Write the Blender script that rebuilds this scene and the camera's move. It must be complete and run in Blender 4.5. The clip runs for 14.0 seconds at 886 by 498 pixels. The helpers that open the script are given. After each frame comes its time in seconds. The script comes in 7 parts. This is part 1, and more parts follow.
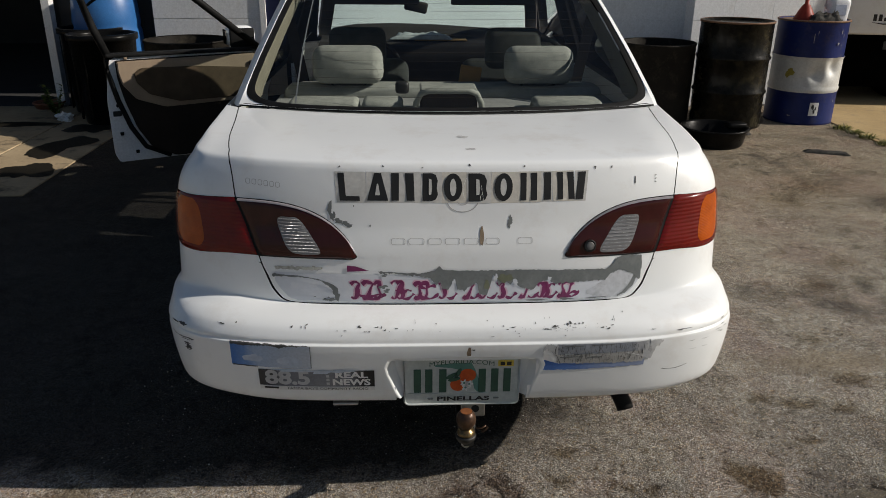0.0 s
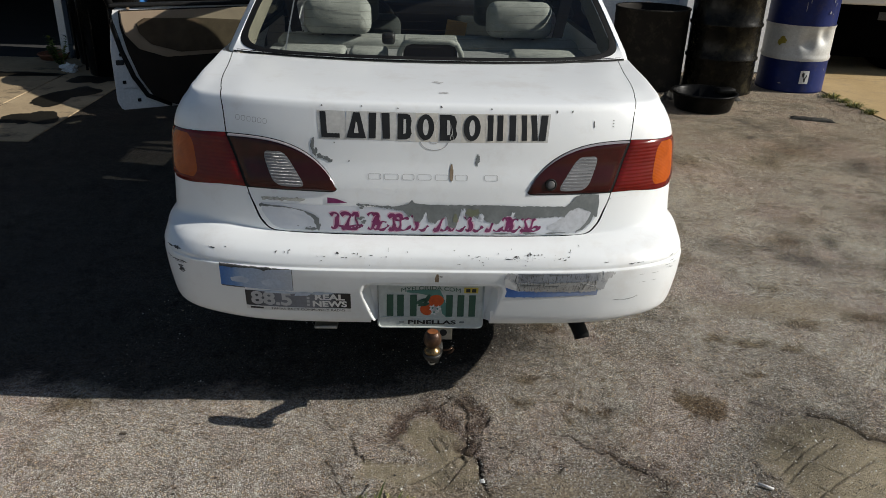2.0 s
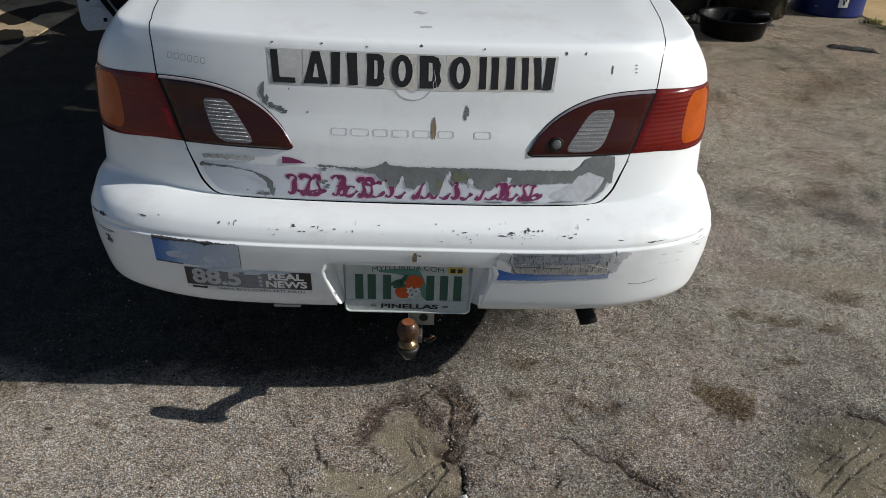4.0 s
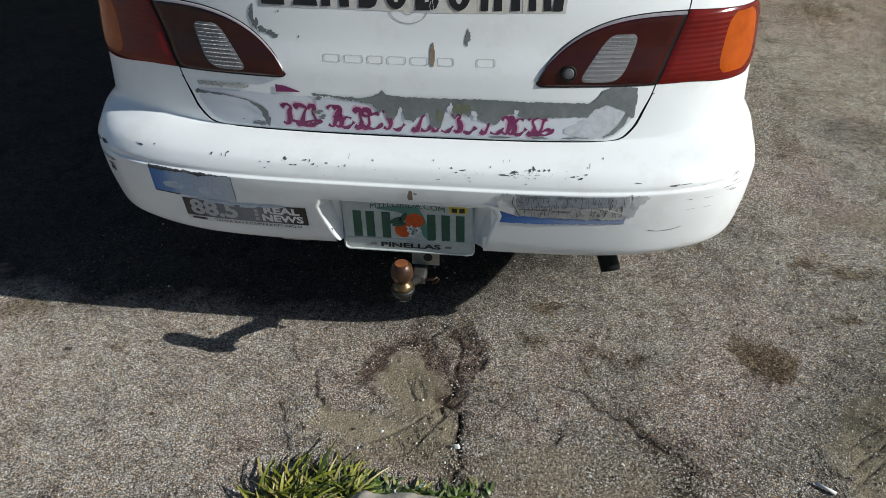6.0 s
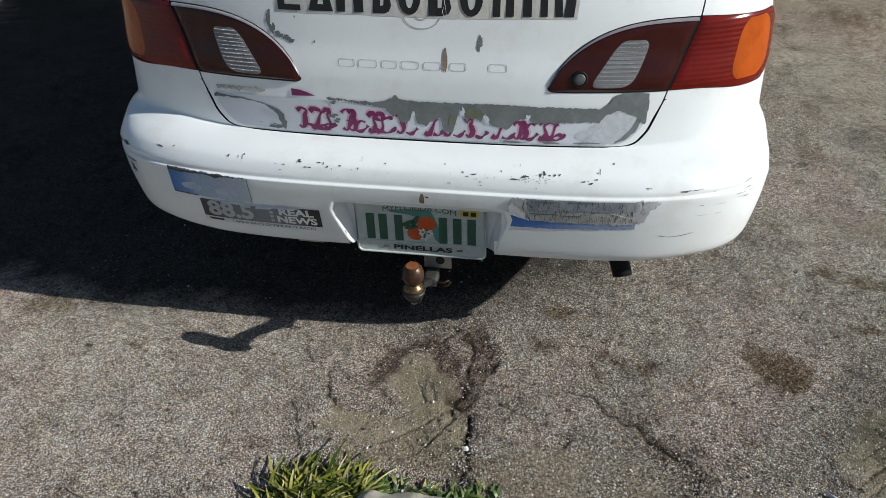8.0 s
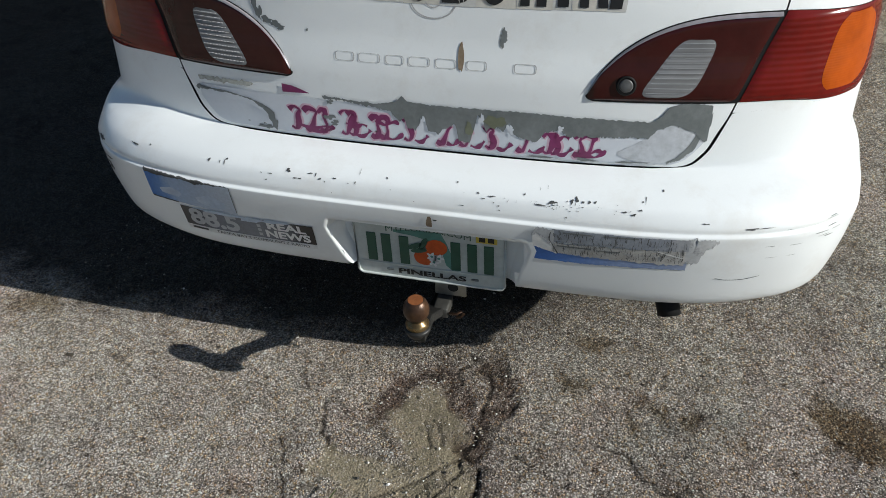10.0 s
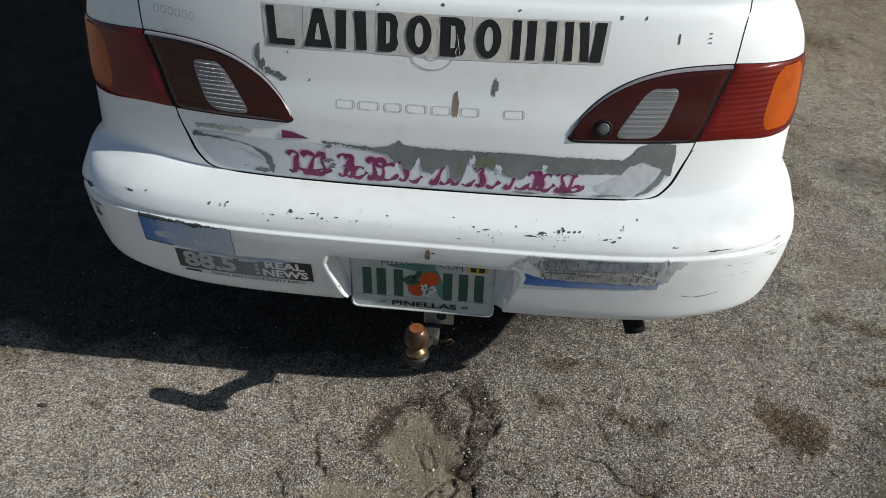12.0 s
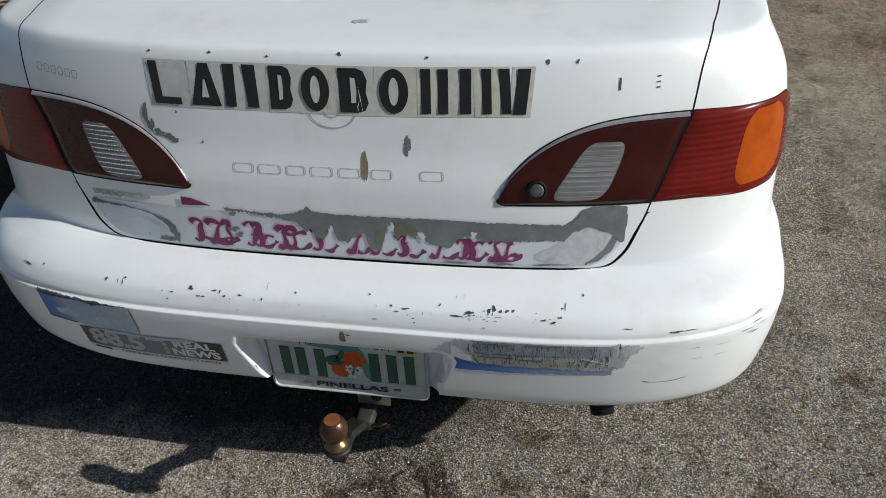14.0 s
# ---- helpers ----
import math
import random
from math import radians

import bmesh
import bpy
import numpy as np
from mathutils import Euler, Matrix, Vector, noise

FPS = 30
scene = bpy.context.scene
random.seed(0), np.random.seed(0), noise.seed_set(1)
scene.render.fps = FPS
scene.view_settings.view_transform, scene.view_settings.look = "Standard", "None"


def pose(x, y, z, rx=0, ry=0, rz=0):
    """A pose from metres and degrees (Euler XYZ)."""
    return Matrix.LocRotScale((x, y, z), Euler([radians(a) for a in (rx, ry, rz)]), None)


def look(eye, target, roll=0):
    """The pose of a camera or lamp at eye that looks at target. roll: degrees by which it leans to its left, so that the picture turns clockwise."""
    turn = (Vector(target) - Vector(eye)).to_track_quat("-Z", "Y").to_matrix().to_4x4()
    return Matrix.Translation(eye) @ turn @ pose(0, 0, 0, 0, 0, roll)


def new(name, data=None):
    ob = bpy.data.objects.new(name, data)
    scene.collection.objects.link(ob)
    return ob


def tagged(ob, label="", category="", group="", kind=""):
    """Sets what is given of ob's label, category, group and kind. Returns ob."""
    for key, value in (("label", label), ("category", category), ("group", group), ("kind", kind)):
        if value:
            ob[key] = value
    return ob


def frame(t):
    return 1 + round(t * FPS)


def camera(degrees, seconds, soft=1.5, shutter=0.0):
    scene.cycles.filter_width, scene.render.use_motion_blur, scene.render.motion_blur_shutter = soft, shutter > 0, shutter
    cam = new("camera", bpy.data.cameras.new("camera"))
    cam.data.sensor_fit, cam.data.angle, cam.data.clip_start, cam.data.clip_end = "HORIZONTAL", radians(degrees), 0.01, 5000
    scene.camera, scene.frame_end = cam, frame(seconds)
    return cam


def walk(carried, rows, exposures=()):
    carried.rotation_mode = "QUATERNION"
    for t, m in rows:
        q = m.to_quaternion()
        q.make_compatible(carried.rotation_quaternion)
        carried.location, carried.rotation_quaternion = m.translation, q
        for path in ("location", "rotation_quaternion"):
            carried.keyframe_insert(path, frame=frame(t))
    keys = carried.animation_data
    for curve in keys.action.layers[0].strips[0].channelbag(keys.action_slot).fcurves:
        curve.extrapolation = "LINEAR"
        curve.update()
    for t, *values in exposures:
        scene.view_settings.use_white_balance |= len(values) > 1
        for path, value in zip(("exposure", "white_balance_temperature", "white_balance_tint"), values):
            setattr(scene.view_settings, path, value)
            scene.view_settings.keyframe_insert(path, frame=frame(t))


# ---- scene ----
cam = camera(60.2, 14.0, soft=0.75)
PATH = [
    (0, (-0.136, -1.837, 1.446), (-0.047, 0.02, 0.71), 0.5),
    (0.5, (-0.145, -1.895, 1.442), (-0.007, -0.04, 0.705), 1.0),
    (1, (-0.209, -2.007, 1.442), (-0.082, -0.157, 0.693), 1.0),
    (1.5, (-0.219, -2.058, 1.446), (-0.078, -0.239, 0.628), 3.0),
    (2, (-0.057, -2.044, 1.432), (0.025, -0.219, 0.617), 1.8),
    (2.5, (0.128, -2.011, 1.435), (0.016, -0.175, 0.65), -0.0),
    (3, (0.137, -1.927, 1.426), (0.042, -0.109, 0.599), 0.8),
    (3.1, (0.111, -1.899, 1.422), (0.063, -0.078, 0.597), 1.7),
    (3.5, (0.06, -1.762, 1.392), (0.062, 0.046, 0.536), 3.5),
    (4, (0.028, -1.644, 1.389), (0.087, 0.086, 0.387), 2.4),
    (4.2, (0.033, -1.627, 1.383), (0.023, 0.077, 0.335), 1.3),
    (6.3, (0.294, -1.501, 1.37), (0.067, 0.092, 0.183), -1.1),
    (6.5, (0.295, -1.516, 1.37), (0.069, 0.076, 0.181), -0.9),
    (7, (0.312, -1.504, 1.368), (0.059, 0.084, 0.179), -1.1),
    (7.5, (0.322, -1.51, 1.368), (0.047, 0.078, 0.184), -1.2),
    (8, (0.317, -1.517, 1.372), (0.02, 0.079, 0.203), -1.9),
    (8.2, (0.292, -1.518, 1.376), (-0.007, 0.078, 0.209), -2.4),
    (10.3, (0.35, -1.164, 1.326), (-0.117, 0.289, 0.034), -4.5),
    (10.5, (0.337, -1.156, 1.336), (-0.13, 0.283, 0.029), -6.3),
    (11, (0.251, -1.24, 1.357), (-0.041, 0.25, 0.054), -3.6),
    (11.5, (0.186, -1.324, 1.395), (-0.036, 0.273, 0.212), -0.6),
    (12, (0.164, -1.341, 1.388), (0.007, 0.27, 0.213), 1.3),
    (12.5, (0.179, -1.315, 1.387), (-0.011, 0.28, 0.194), -0.5),
    (13, (0.197, -1.292, 1.384), (-0.044, 0.291, 0.187), -2.2),
    (13.5, (0.327, -1.195, 1.373), (0.024, 0.403, 0.209), -2.2),
    (14, (0.403, -1.057, 1.378), (0.062, 0.526, 0.203), -3.5),
]
walk(cam, [(t, look(eye, target, roll)) for t, eye, target, roll in PATH],
     [(0.0, -0.04, 6950, 10), (1.0, 0.04, 6900, 10), (2.0, 0.19, 6700, 8), (3.0, 0.26, 6450, 8), (4.0, 0.16, 6450, 8), (6.5, 0.30, 6300, 5), (8.0, 0.30, 6300, 5),
      (10.5, 0.26, 6350, 5), (12.5, 0.14, 6400, 5), (14.0, 0.06, 6400, 5)])

# ---- light ----
SUN_EL, SUN_AZ = radians(28.8), math.atan2(1.81, -0.235)      # azimuth from +y towards +x
world = bpy.data.worlds.new("world")
scene.world = world
world.use_nodes = True
wn = world.node_tree.nodes
sky = wn.new("ShaderNodeTexSky")
sky.sky_type, sky.sun_disc = "NISHITA", False
sky.sun_elevation, sky.sun_rotation = SUN_EL, SUN_AZ
sky.ozone_density = 3.0
wn["Background"].inputs["Strength"].default_value = 0.053
world.node_tree.links.new(sky.outputs[0], wn["Background"].inputs["Color"])
sun = new("sun", bpy.data.lights.new("sun", "SUN"))
sun.data.energy, sun.data.angle, sun.data.color = 4.65, radians(0.5), (1.0, 0.965, 0.92)
sun.matrix_world = look((1.81 * 6, -0.235 * 6, 6), (0, 0, 0))
scene.view_settings.exposure = 0.0

# ---- materials ----


def nodes_of(name):
    m = bpy.data.materials.new(name)
    m.use_nodes = True
    return m, m.node_tree.nodes, m.node_tree.links, m.node_tree.nodes["Principled BSDF"]


def noise_node(n, l, scale, detail=4, rough=0.6, kind="noise"):
    co = n.new("ShaderNodeTexCoord")
    t = n.new("ShaderNodeTexVoronoi" if kind == "voronoi" else "ShaderNodeTexNoise")
    t.inputs["Scale"].default_value = scale
    if kind == "noise":
        t.inputs["Detail"].default_value, t.inputs["Roughness"].default_value = detail, rough
    l.new(co.outputs["Object"], t.inputs["Vector"])
    return t


def ramp(n, l, src, stops):
    r = n.new("ShaderNodeValToRGB")
    e = r.color_ramp.elements
    while len(e) < len(stops):
        e.new(0.5)
    for i, (p, c) in enumerate(stops):
        e[i].position, e[i].color = p, (*c, 1)
    l.new(src, r.inputs[0])
    return r.outputs[0]


def mixc(n, l, fac, a, b, kind="MIX"):
    m = n.new("ShaderNodeMix")
    m.data_type, m.blend_type = "RGBA", kind
    for sock, v in ((m.inputs[0], fac), (m.inputs[6], a), (m.inputs[7], b)):
        if isinstance(v, (int, float)):
            sock.default_value = v
        elif isinstance(v, tuple):
            sock.default_value = (*v, 1)
        else:
            l.new(v, sock)
    return m.outputs[2]


def surface(name, a, b, scale=6, rough=0.6, metal=0.0, bump=0.1, fine=80, spread=0.25, coat=0.0, dirt=None, dirt_amount=0.3, spec=0.5, grain_amount=0.6):
    """Two tones by a broad noise, a fine noise for grain and relief, blotches of dirt."""
    m, n, l, p = nodes_of(name)
    t = noise_node(n, l, scale)
    col = ramp(n, l, t.outputs[0], [(0.5 - spread, a), (0.5 + spread, b)])
    g = noise_node(n, l, fine, 3)
    grain = ramp(n, l, g.outputs[0], [(0.3, (0.8, 0.8, 0.8)), (0.7, (1.1, 1.1, 1.1))])
    col = mixc(n, l, grain_amount, col, grain, "MULTIPLY")
    if dirt:
        d = noise_node(n, l, scale * 2.3, 8, 0.7)
        mask = ramp(n, l, d.outputs[0], [(0.52, (0, 0, 0)), (0.72, (dirt_amount,) * 3)])
        col = mixc(n, l, mask, col, dirt)
    l.new(col, p.inputs["Base Color"])
    r = n.new("ShaderNodeMapRange")
    r.inputs[3].default_value, r.inputs[4].default_value = max(rough - 0.12, 0.02), min(rough + 0.12, 1)
    l.new(g.outputs[0], r.inputs[0])
    l.new(r.outputs[0], p.inputs["Roughness"])
    p.inputs["Metallic"].default_value = metal
    p.inputs["Coat Weight"].default_value = coat
    p.inputs["Specular IOR Level"].default_value = spec
    if bump:
        bp = n.new("ShaderNodeBump")
        bp.inputs["Strength"].default_value, bp.inputs["Distance"].default_value = bump, 0.004
        l.new(g.outputs[0], bp.inputs["Height"])
        l.new(bp.outputs[0], p.inputs["Normal"])
    return m


def glass_mat(name, tint, gloss=1.0):
    m, n, l, p = nodes_of(name)
    n.remove(p)
    tr, gl, mx, fr = (n.new("ShaderNode" + k) for k in ("BsdfTransparent", "BsdfGlossy", "MixShader", "Fresnel"))
    tr.inputs[0].default_value = (*tint, 1)
    gl.inputs["Roughness"].default_value = 0.02
    fr.inputs[0].default_value = 1.5
    l.new(fr.outputs[0], mx.inputs[0])
    l.new(tr.outputs[0], mx.inputs[1])
    l.new(gl.outputs[0], mx.inputs[2])
    l.new(mx.outputs[0], n["Material Output"].inputs[0])
    return m


PAINT = surface("white_car_paint", (0.79, 0.81, 0.815), (0.83, 0.85, 0.855), 3, 0.34, 0, 0.003, 300, 0.2, 0.35, (0.56, 0.51, 0.45), 0.30, grain_amount=0.05)
PAINT_EDGE = surface("white_paint_edge", (0.76, 0.76, 0.76), (0.8, 0.8, 0.8), 5, 0.5, 0, 0.03)
GAP = surface("dark_gap", (0.012, 0.012, 0.012), (0.02, 0.02, 0.02), 10, 0.8)
RUBBER = surface("black_rubber", (0.006, 0.006, 0.006), (0.014, 0.014, 0.014), 20, 0.6, spec=0.15)
TYRE = surface("tyre_rubber", (0.018, 0.018, 0.018), (0.04, 0.038, 0.035), 20, 0.8, 0, 0.3)
STEEL = surface("dull_steel", (0.35, 0.35, 0.34), (0.5, 0.5, 0.48), 12, 0.4, 0.9, 0.1)
RIM = surface("grey_rim", (0.25, 0.25, 0.25), (0.4, 0.4, 0.4), 12, 0.5, 0.3, 0.1)
GLASS = glass_mat("tinted_glass", (0.87, 0.92, 0.90))
PRIMER = surface("grey_primer", (0.125, 0.138, 0.138), (0.175, 0.19, 0.19), 14, 0.5, 0, 0.05, 120, 0.2, 0, (0.26, 0.27, 0.27), 0.4)
FABRIC = surface("grey_velour", (0.22, 0.23, 0.21), (0.35, 0.36, 0.325), 25, 0.9, 0, 0.25, 250)
WINDSCREEN = glass_mat("green_tinted_glass", (0.77, 0.87, 0.84))
SIDE_GLASS = glass_mat("dark_tinted_glass", (0.30, 0.33, 0.35))
# beige lower lining with the car's shade in its colour; also heater lines
BROWN = surface("brown_trim_in_shade", (0.014, 0.010, 0.007), (0.024, 0.017, 0.012), 6, 0.75, 0, 0.15, 200, spec=0.25)
BEIGE = surface("beige_door_trim", (0.26, 0.19, 0.13), (0.34, 0.26, 0.18), 6, 0.7, 0, 0.15, 200)
DARKTRIM = surface("dark_trim", (0.035, 0.03, 0.027), (0.06, 0.05, 0.045), 8, 0.7, 0, 0.15, 200, spec=0.2)
BLOCKWALL = surface("white_painted_block", (0.68, 0.69, 0.70), (0.76, 0.77, 0.78), 4, 0.75, 0, 0.25, 60, 0.25, 0, (0.45, 0.43, 0.4), 0.35)
# near-black: the shade of the unlit bay is put into its surfaces
DARKROOM = surface("workshop_interior_shade", (0.02, 0.02, 0.022), (0.035, 0.035, 0.035), 3, 0.9)
CONCRETE = surface("old_concrete", (0.35, 0.32, 0.265), (0.50, 0.46, 0.385), 7, 0.85, 0, 0.5, 90, 0.25, 0, (0.2, 0.18, 0.15), 0.5)


# ---- helpers of the build ----
def thing(name, at=(0, 0, 0), label="", category="", group="", kind="", rz=0):
    ob = new(name)
    ob.matrix_basis = pose(*at, 0, 0, rz)
    return tagged(ob, label, category, group, kind)


def mesh_ob(name, verts, faces, mat, parent=None, label="", smooth=True):
    me = bpy.data.meshes.new(name)
    me.from_pydata([tuple(v) for v in verts], [], faces)
    me.materials.append(mat)
    if smooth:
        me.polygons.foreach_set("use_smooth", [True] * len(me.polygons))
    me.update()
    ob = new(name, me)
    ob.parent = parent
    if label:
        ob["label"] = label
    return ob


def part(name, bm, mat, parent, label="", smooth=False):
    me = bpy.data.meshes.new(name)
    bmesh.ops.recalc_face_normals(bm, faces=bm.faces[:])
    bm.to_mesh(me)
    bm.free()
    me.materials.append(mat)
    if smooth:
        me.polygons.foreach_set("use_smooth", [True] * len(me.polygons))
    ob = new(name, me)
    ob.parent = parent
    if label:
        ob["label"] = label
    return ob


def box(size, at=(0, 0, 0), bevel=0.01, seg=2, bm=None, rot=None):
    bm = bm or bmesh.new()
    r = bmesh.ops.create_cube(bm, size=1)
    bmesh.ops.scale(bm, vec=size, verts=r["verts"])
    if bevel:
        edges = list({e for v in r["verts"] for e in v.link_edges})
        r = bmesh.ops.bevel(bm, geom=edges, offset=bevel, segments=seg, affect="EDGES", profile=0.5)
    vs = list({v for f in r.get("faces", []) for v in f.verts} | set(v for v in r["verts"] if v.is_valid)) if bevel else r["verts"]
    if bevel:
        vs = list({w for v in vs for e in v.link_edges for w in e.verts} | set(vs))
    if rot is not None:
        bmesh.ops.rotate(bm, matrix=rot, verts=vs, cent=(0, 0, 0))
    bmesh.ops.translate(bm, vec=at, verts=vs)
    return bm


def lathe(profile, seg=40, bm=None, at=(0, 0, 0), axis="z", wobble=0.0):
    """A turned shape from rows of (radius, height)."""
    bm = bm or bmesh.new()
    rings = []
    for r, h in profile:
        ring = []
        for i in range(seg):
            a = 2 * math.pi * i / seg
            k = r * (1 + wobble * noise.noise((math.cos(a) * 1.5, math.sin(a) * 1.5, h * 4)))
            p = (k * math.cos(a), k * math.sin(a), h)
            if axis == "y":
                p = (p[0], h, p[1])
            if axis == "x":
                p = (h, p[0], p[1])
            ring.append(bm.verts.new(Vector(p) + Vector(at)))
        rings.append(ring)
    for a, b in zip(rings, rings[1:]):
        for i in range(seg):
            j = (i + 1) % seg
            bm.faces.new((a[i], a[j], b[j], b[i]))
    for ring, r in ((rings[0], profile[0][0]), (rings[-1], profile[-1][0])):
        if r < 0.02:
            bm.faces.new(ring)
    return bm


def tube(points, radius, seg=10, bm=None):
    bm = bm or bmesh.new()
    pts = [Vector(p) for p in points]
    rings = []
    for i, p in enumerate(pts):
        d = (pts[min(i + 1, len(pts) - 1)] - pts[max(i - 1, 0)]).normalized()
        q = d.to_track_quat("Z", "Y")
        r = radius[i] if isinstance(radius, (list, tuple)) else radius
        rings.append([bm.verts.new(p + q @ Vector((r * math.cos(6.2832 * k / seg), r * math.sin(6.2832 * k / seg), 0))) for k in range(seg)])
    for a, b in zip(rings, rings[1:]):
        for k in range(seg):
            bm.faces.new((a[k], a[(k + 1) % seg], b[(k + 1) % seg], b[k]))
    bm.faces.new(rings[0]), bm.faces.new(rings[-1])
    return bm


def grid(name, nu, nv, f, mat, parent, label="", keep=None):
    """f(a, b) with a, b from 0 to 1 gives a place; keep(a, b) tells which cells stay."""
    verts = [f(i / nu, j / nv) for j in range(nv + 1) for i in range(nu + 1)]
    faces = [(j * (nu + 1) + i, j * (nu + 1) + i + 1, (j + 1) * (nu + 1) + i + 1, (j + 1) * (nu + 1) + i)
             for j in range(nv) for i in range(nu) if keep is None or keep((i + 0.5) / nu, (j + 0.5) / nv)]
    return mesh_ob(name, verts, faces, mat, parent, label)


def smoothstep(a, b, x):
    t = min(max((x - a) / (b - a), 0), 1)
    return t * t * (3 - 2 * t)


# ---- the ground: one sheet of worn asphalt ----
def seg_dist(px, py, line):
    best = np.full(px.shape, 9.0)
    for (ax, ay), (bx, by) in zip(line, line[1:]):
        dx, dy = bx - ax, by - ay
        t = np.clip(((px - ax) * dx + (py - ay) * dy) / (dx * dx + dy * dy), 0, 1)
        best = np.minimum(best, np.hypot(px - ax - t * dx, py - ay - t * dy))
    return best


def waves(px, py, scale, seed):
    """A cheap smooth noise between about -1 and 1."""
    rng = np.random.RandomState(seed)
    out = np.zeros(px.shape)
    for k in range(9):
        a, ph, f = rng.uniform(0, 6.28), rng.uniform(0, 6.28), scale * rng.uniform(0.5, 2.4)
        out += np.sin((px * math.cos(a) + py * math.sin(a)) * f + ph) / 3
    return out


def spaced(lo, hi, step, far):
    mid = list(np.arange(lo, hi, step))
    up, d = [mid[-1] + step], step
    while up[-1] < far:
        d *= 1.12
        up.append(up[-1] + d)
    down, d = [mid[0] - step], step
    while down[-1] > -far:
        d *= 1.12
        down.append(down[-1] - d)
    return np.array(down[::-1] + mid + up)


def build_ground():
    xs, ys = spaced(-0.95, 1.35, 0.0042, 150.0), spaced(-0.66, 0.30, 0.0042, 150.0)
    X, Y = np.meshgrid(xs, ys)
    wob_x, wob_y = X + 0.012 * waves(X, Y, 45, 1) + 0.006 * waves(X, Y, 120, 2), Y + 0.012 * waves(X, Y, 45, 3) + 0.006 * waves(X, Y, 120, 4)

    def soft(d, r0, r1):
        return np.clip((r1 - d) / (r1 - r0), 0, 1)
    cracks = [[(0.053, 0.014), (0.096, -0.016), (0.124, -0.067), (0.12, -0.151), (0.115, -0.229), (0.1, -0.268), (0.138, -0.299), (0.14, -0.367), (0.152, -0.414), (0.151, -0.49)],
              [(-0.241, -0.194), (-0.224, -0.241), (-0.201, -0.286), (-0.177, -0.325)],
              [(-0.29, -0.32), (-0.272, -0.34), (-0.258, -0.382), (-0.242, -0.414), (-0.221, -0.476)],
              [(0.526, -0.269), (0.543, -0.31), (0.591, -0.337), (0.638, -0.363), (0.658, -0.399), (0.641, -0.445), (0.614, -0.477)],
              [(2.044, 1.797), (2.03, 1.6), (2.026, 1.4), (1.909, 1.155), (1.98, 1.08), (2.101, 1.038), (2.4, 0.98)],
              [(1.20, -0.08), (1.256, -0.101), (1.307, -0.145), (1.347, -0.196), (1.42, -0.22)],
              [(-0.323, -0.12), (-0.305, -0.145), (-0.285, -0.168)],
              [(0.06, -0.02), (0.035, -0.05), (0.05, -0.075)],
              [(0.35, -0.19), (0.43, -0.20), (0.46, -0.25), (0.50, -0.27), (0.526, -0.269)],
              [(0.20, -0.25), (0.26, -0.27), (0.30, -0.30), (0.33, -0.29)],
              [(0.38, -0.30), (0.37, -0.34), (0.36, -0.37)]]
    widths = [0.0022, 0.0015, 0.0013, 0.0034, 0.006, 0.004, 0.0014, 0.0012, 0.0014, 0.0012, 0.0012]
    crack = np.zeros(X.shape)
    fine_x, fine_y = X + 0.35 * (wob_x - X), Y + 0.35 * (wob_y - Y)
    for line, w in zip(cracks, widths):
        gate = np.clip(0.85 + 0.4 * waves(X, Y, 60, 9), 0.4, 1)
        crack = np.maximum(crack, soft(seg_dist(fine_x, fine_y, line), w, w * 1.7 + 0.0032) * gate)
    patch = np.minimum(np.minimum(seg_dist(wob_x, wob_y, [(-0.005, -0.185), (0.03, -0.25), (0.06, -0.36)]) / 0.080,
                                  seg_dist(wob_x, wob_y, [(-0.16, -0.357), (-0.05, -0.36), (0.05, -0.37)]) / 0.048),
                       seg_dist(wob_x, wob_y, [(-0.01, -0.395), (0.09, -0.385)]) / 0.052)
    sand = soft(patch, 0.75, 1.10) * np.clip(0.90 + 0.14 * waves(X, Y, 50, 21), 0.5, 1.0)
    far_sand = soft(np.hypot((wob_x - 1.20) / 0.24, (wob_y + 0.36) / 0.27), 0.8, 1.06)
    gravel = soft(np.hypot((wob_x - 0.41) / 0.23, (wob_y + 0.45) / 0.085), 0.75, 1.1)
    gravel = np.maximum(gravel, 0.8 * soft(np.hypot((wob_x - 1.45) / 0.35, (wob_y - 0.62) / 0.10), 0.4, 1.1))
    gravel = np.maximum(gravel, 0.9 * soft(seg_dist(wob_x, wob_y, [(-0.10, -0.45), (0.06, -0.43), (0.13, -0.46)]), 0.02, 0.06))
    sand = np.maximum(sand, far_sand)
    arc = [(-0.100, -0.205), (-0.095, -0.165), (-0.080, -0.110), (-0.052, -0.074), (-0.010, -0.066), (0.035, -0.098), (0.080, -0.150)]
    pit = soft(seg_dist(wob_x, wob_y, arc), 0.008, 0.040)
    pit = np.maximum(pit, soft(seg_dist(wob_x, wob_y, [(0.10, -0.005), (0.145, -0.06), (0.155, -0.12), (0.125, -0.17), (0.122, -0.24), (0.102, -0.268)]), 0.010, 0.042))
    pit = np.maximum(pit, 0.45 * soft(seg_dist(wob_x, wob_y, [(0.0, -0.02), (0.05, -0.05), (0.09, -0.09)]), 0.02, 0.07))
    pit = np.maximum(pit, 0.8 * soft(seg_dist(wob_x, wob_y, cracks[3]), 0.012, 0.05))
    pit = np.maximum(pit, 0.5 * soft(seg_dist(wob_x, wob_y, cracks[0][5:]), 0.006, 0.028))
    pit = np.maximum(pit, 0.6 * soft(seg_dist(wob_x, wob_y, cracks[5]), 0.010, 0.05))
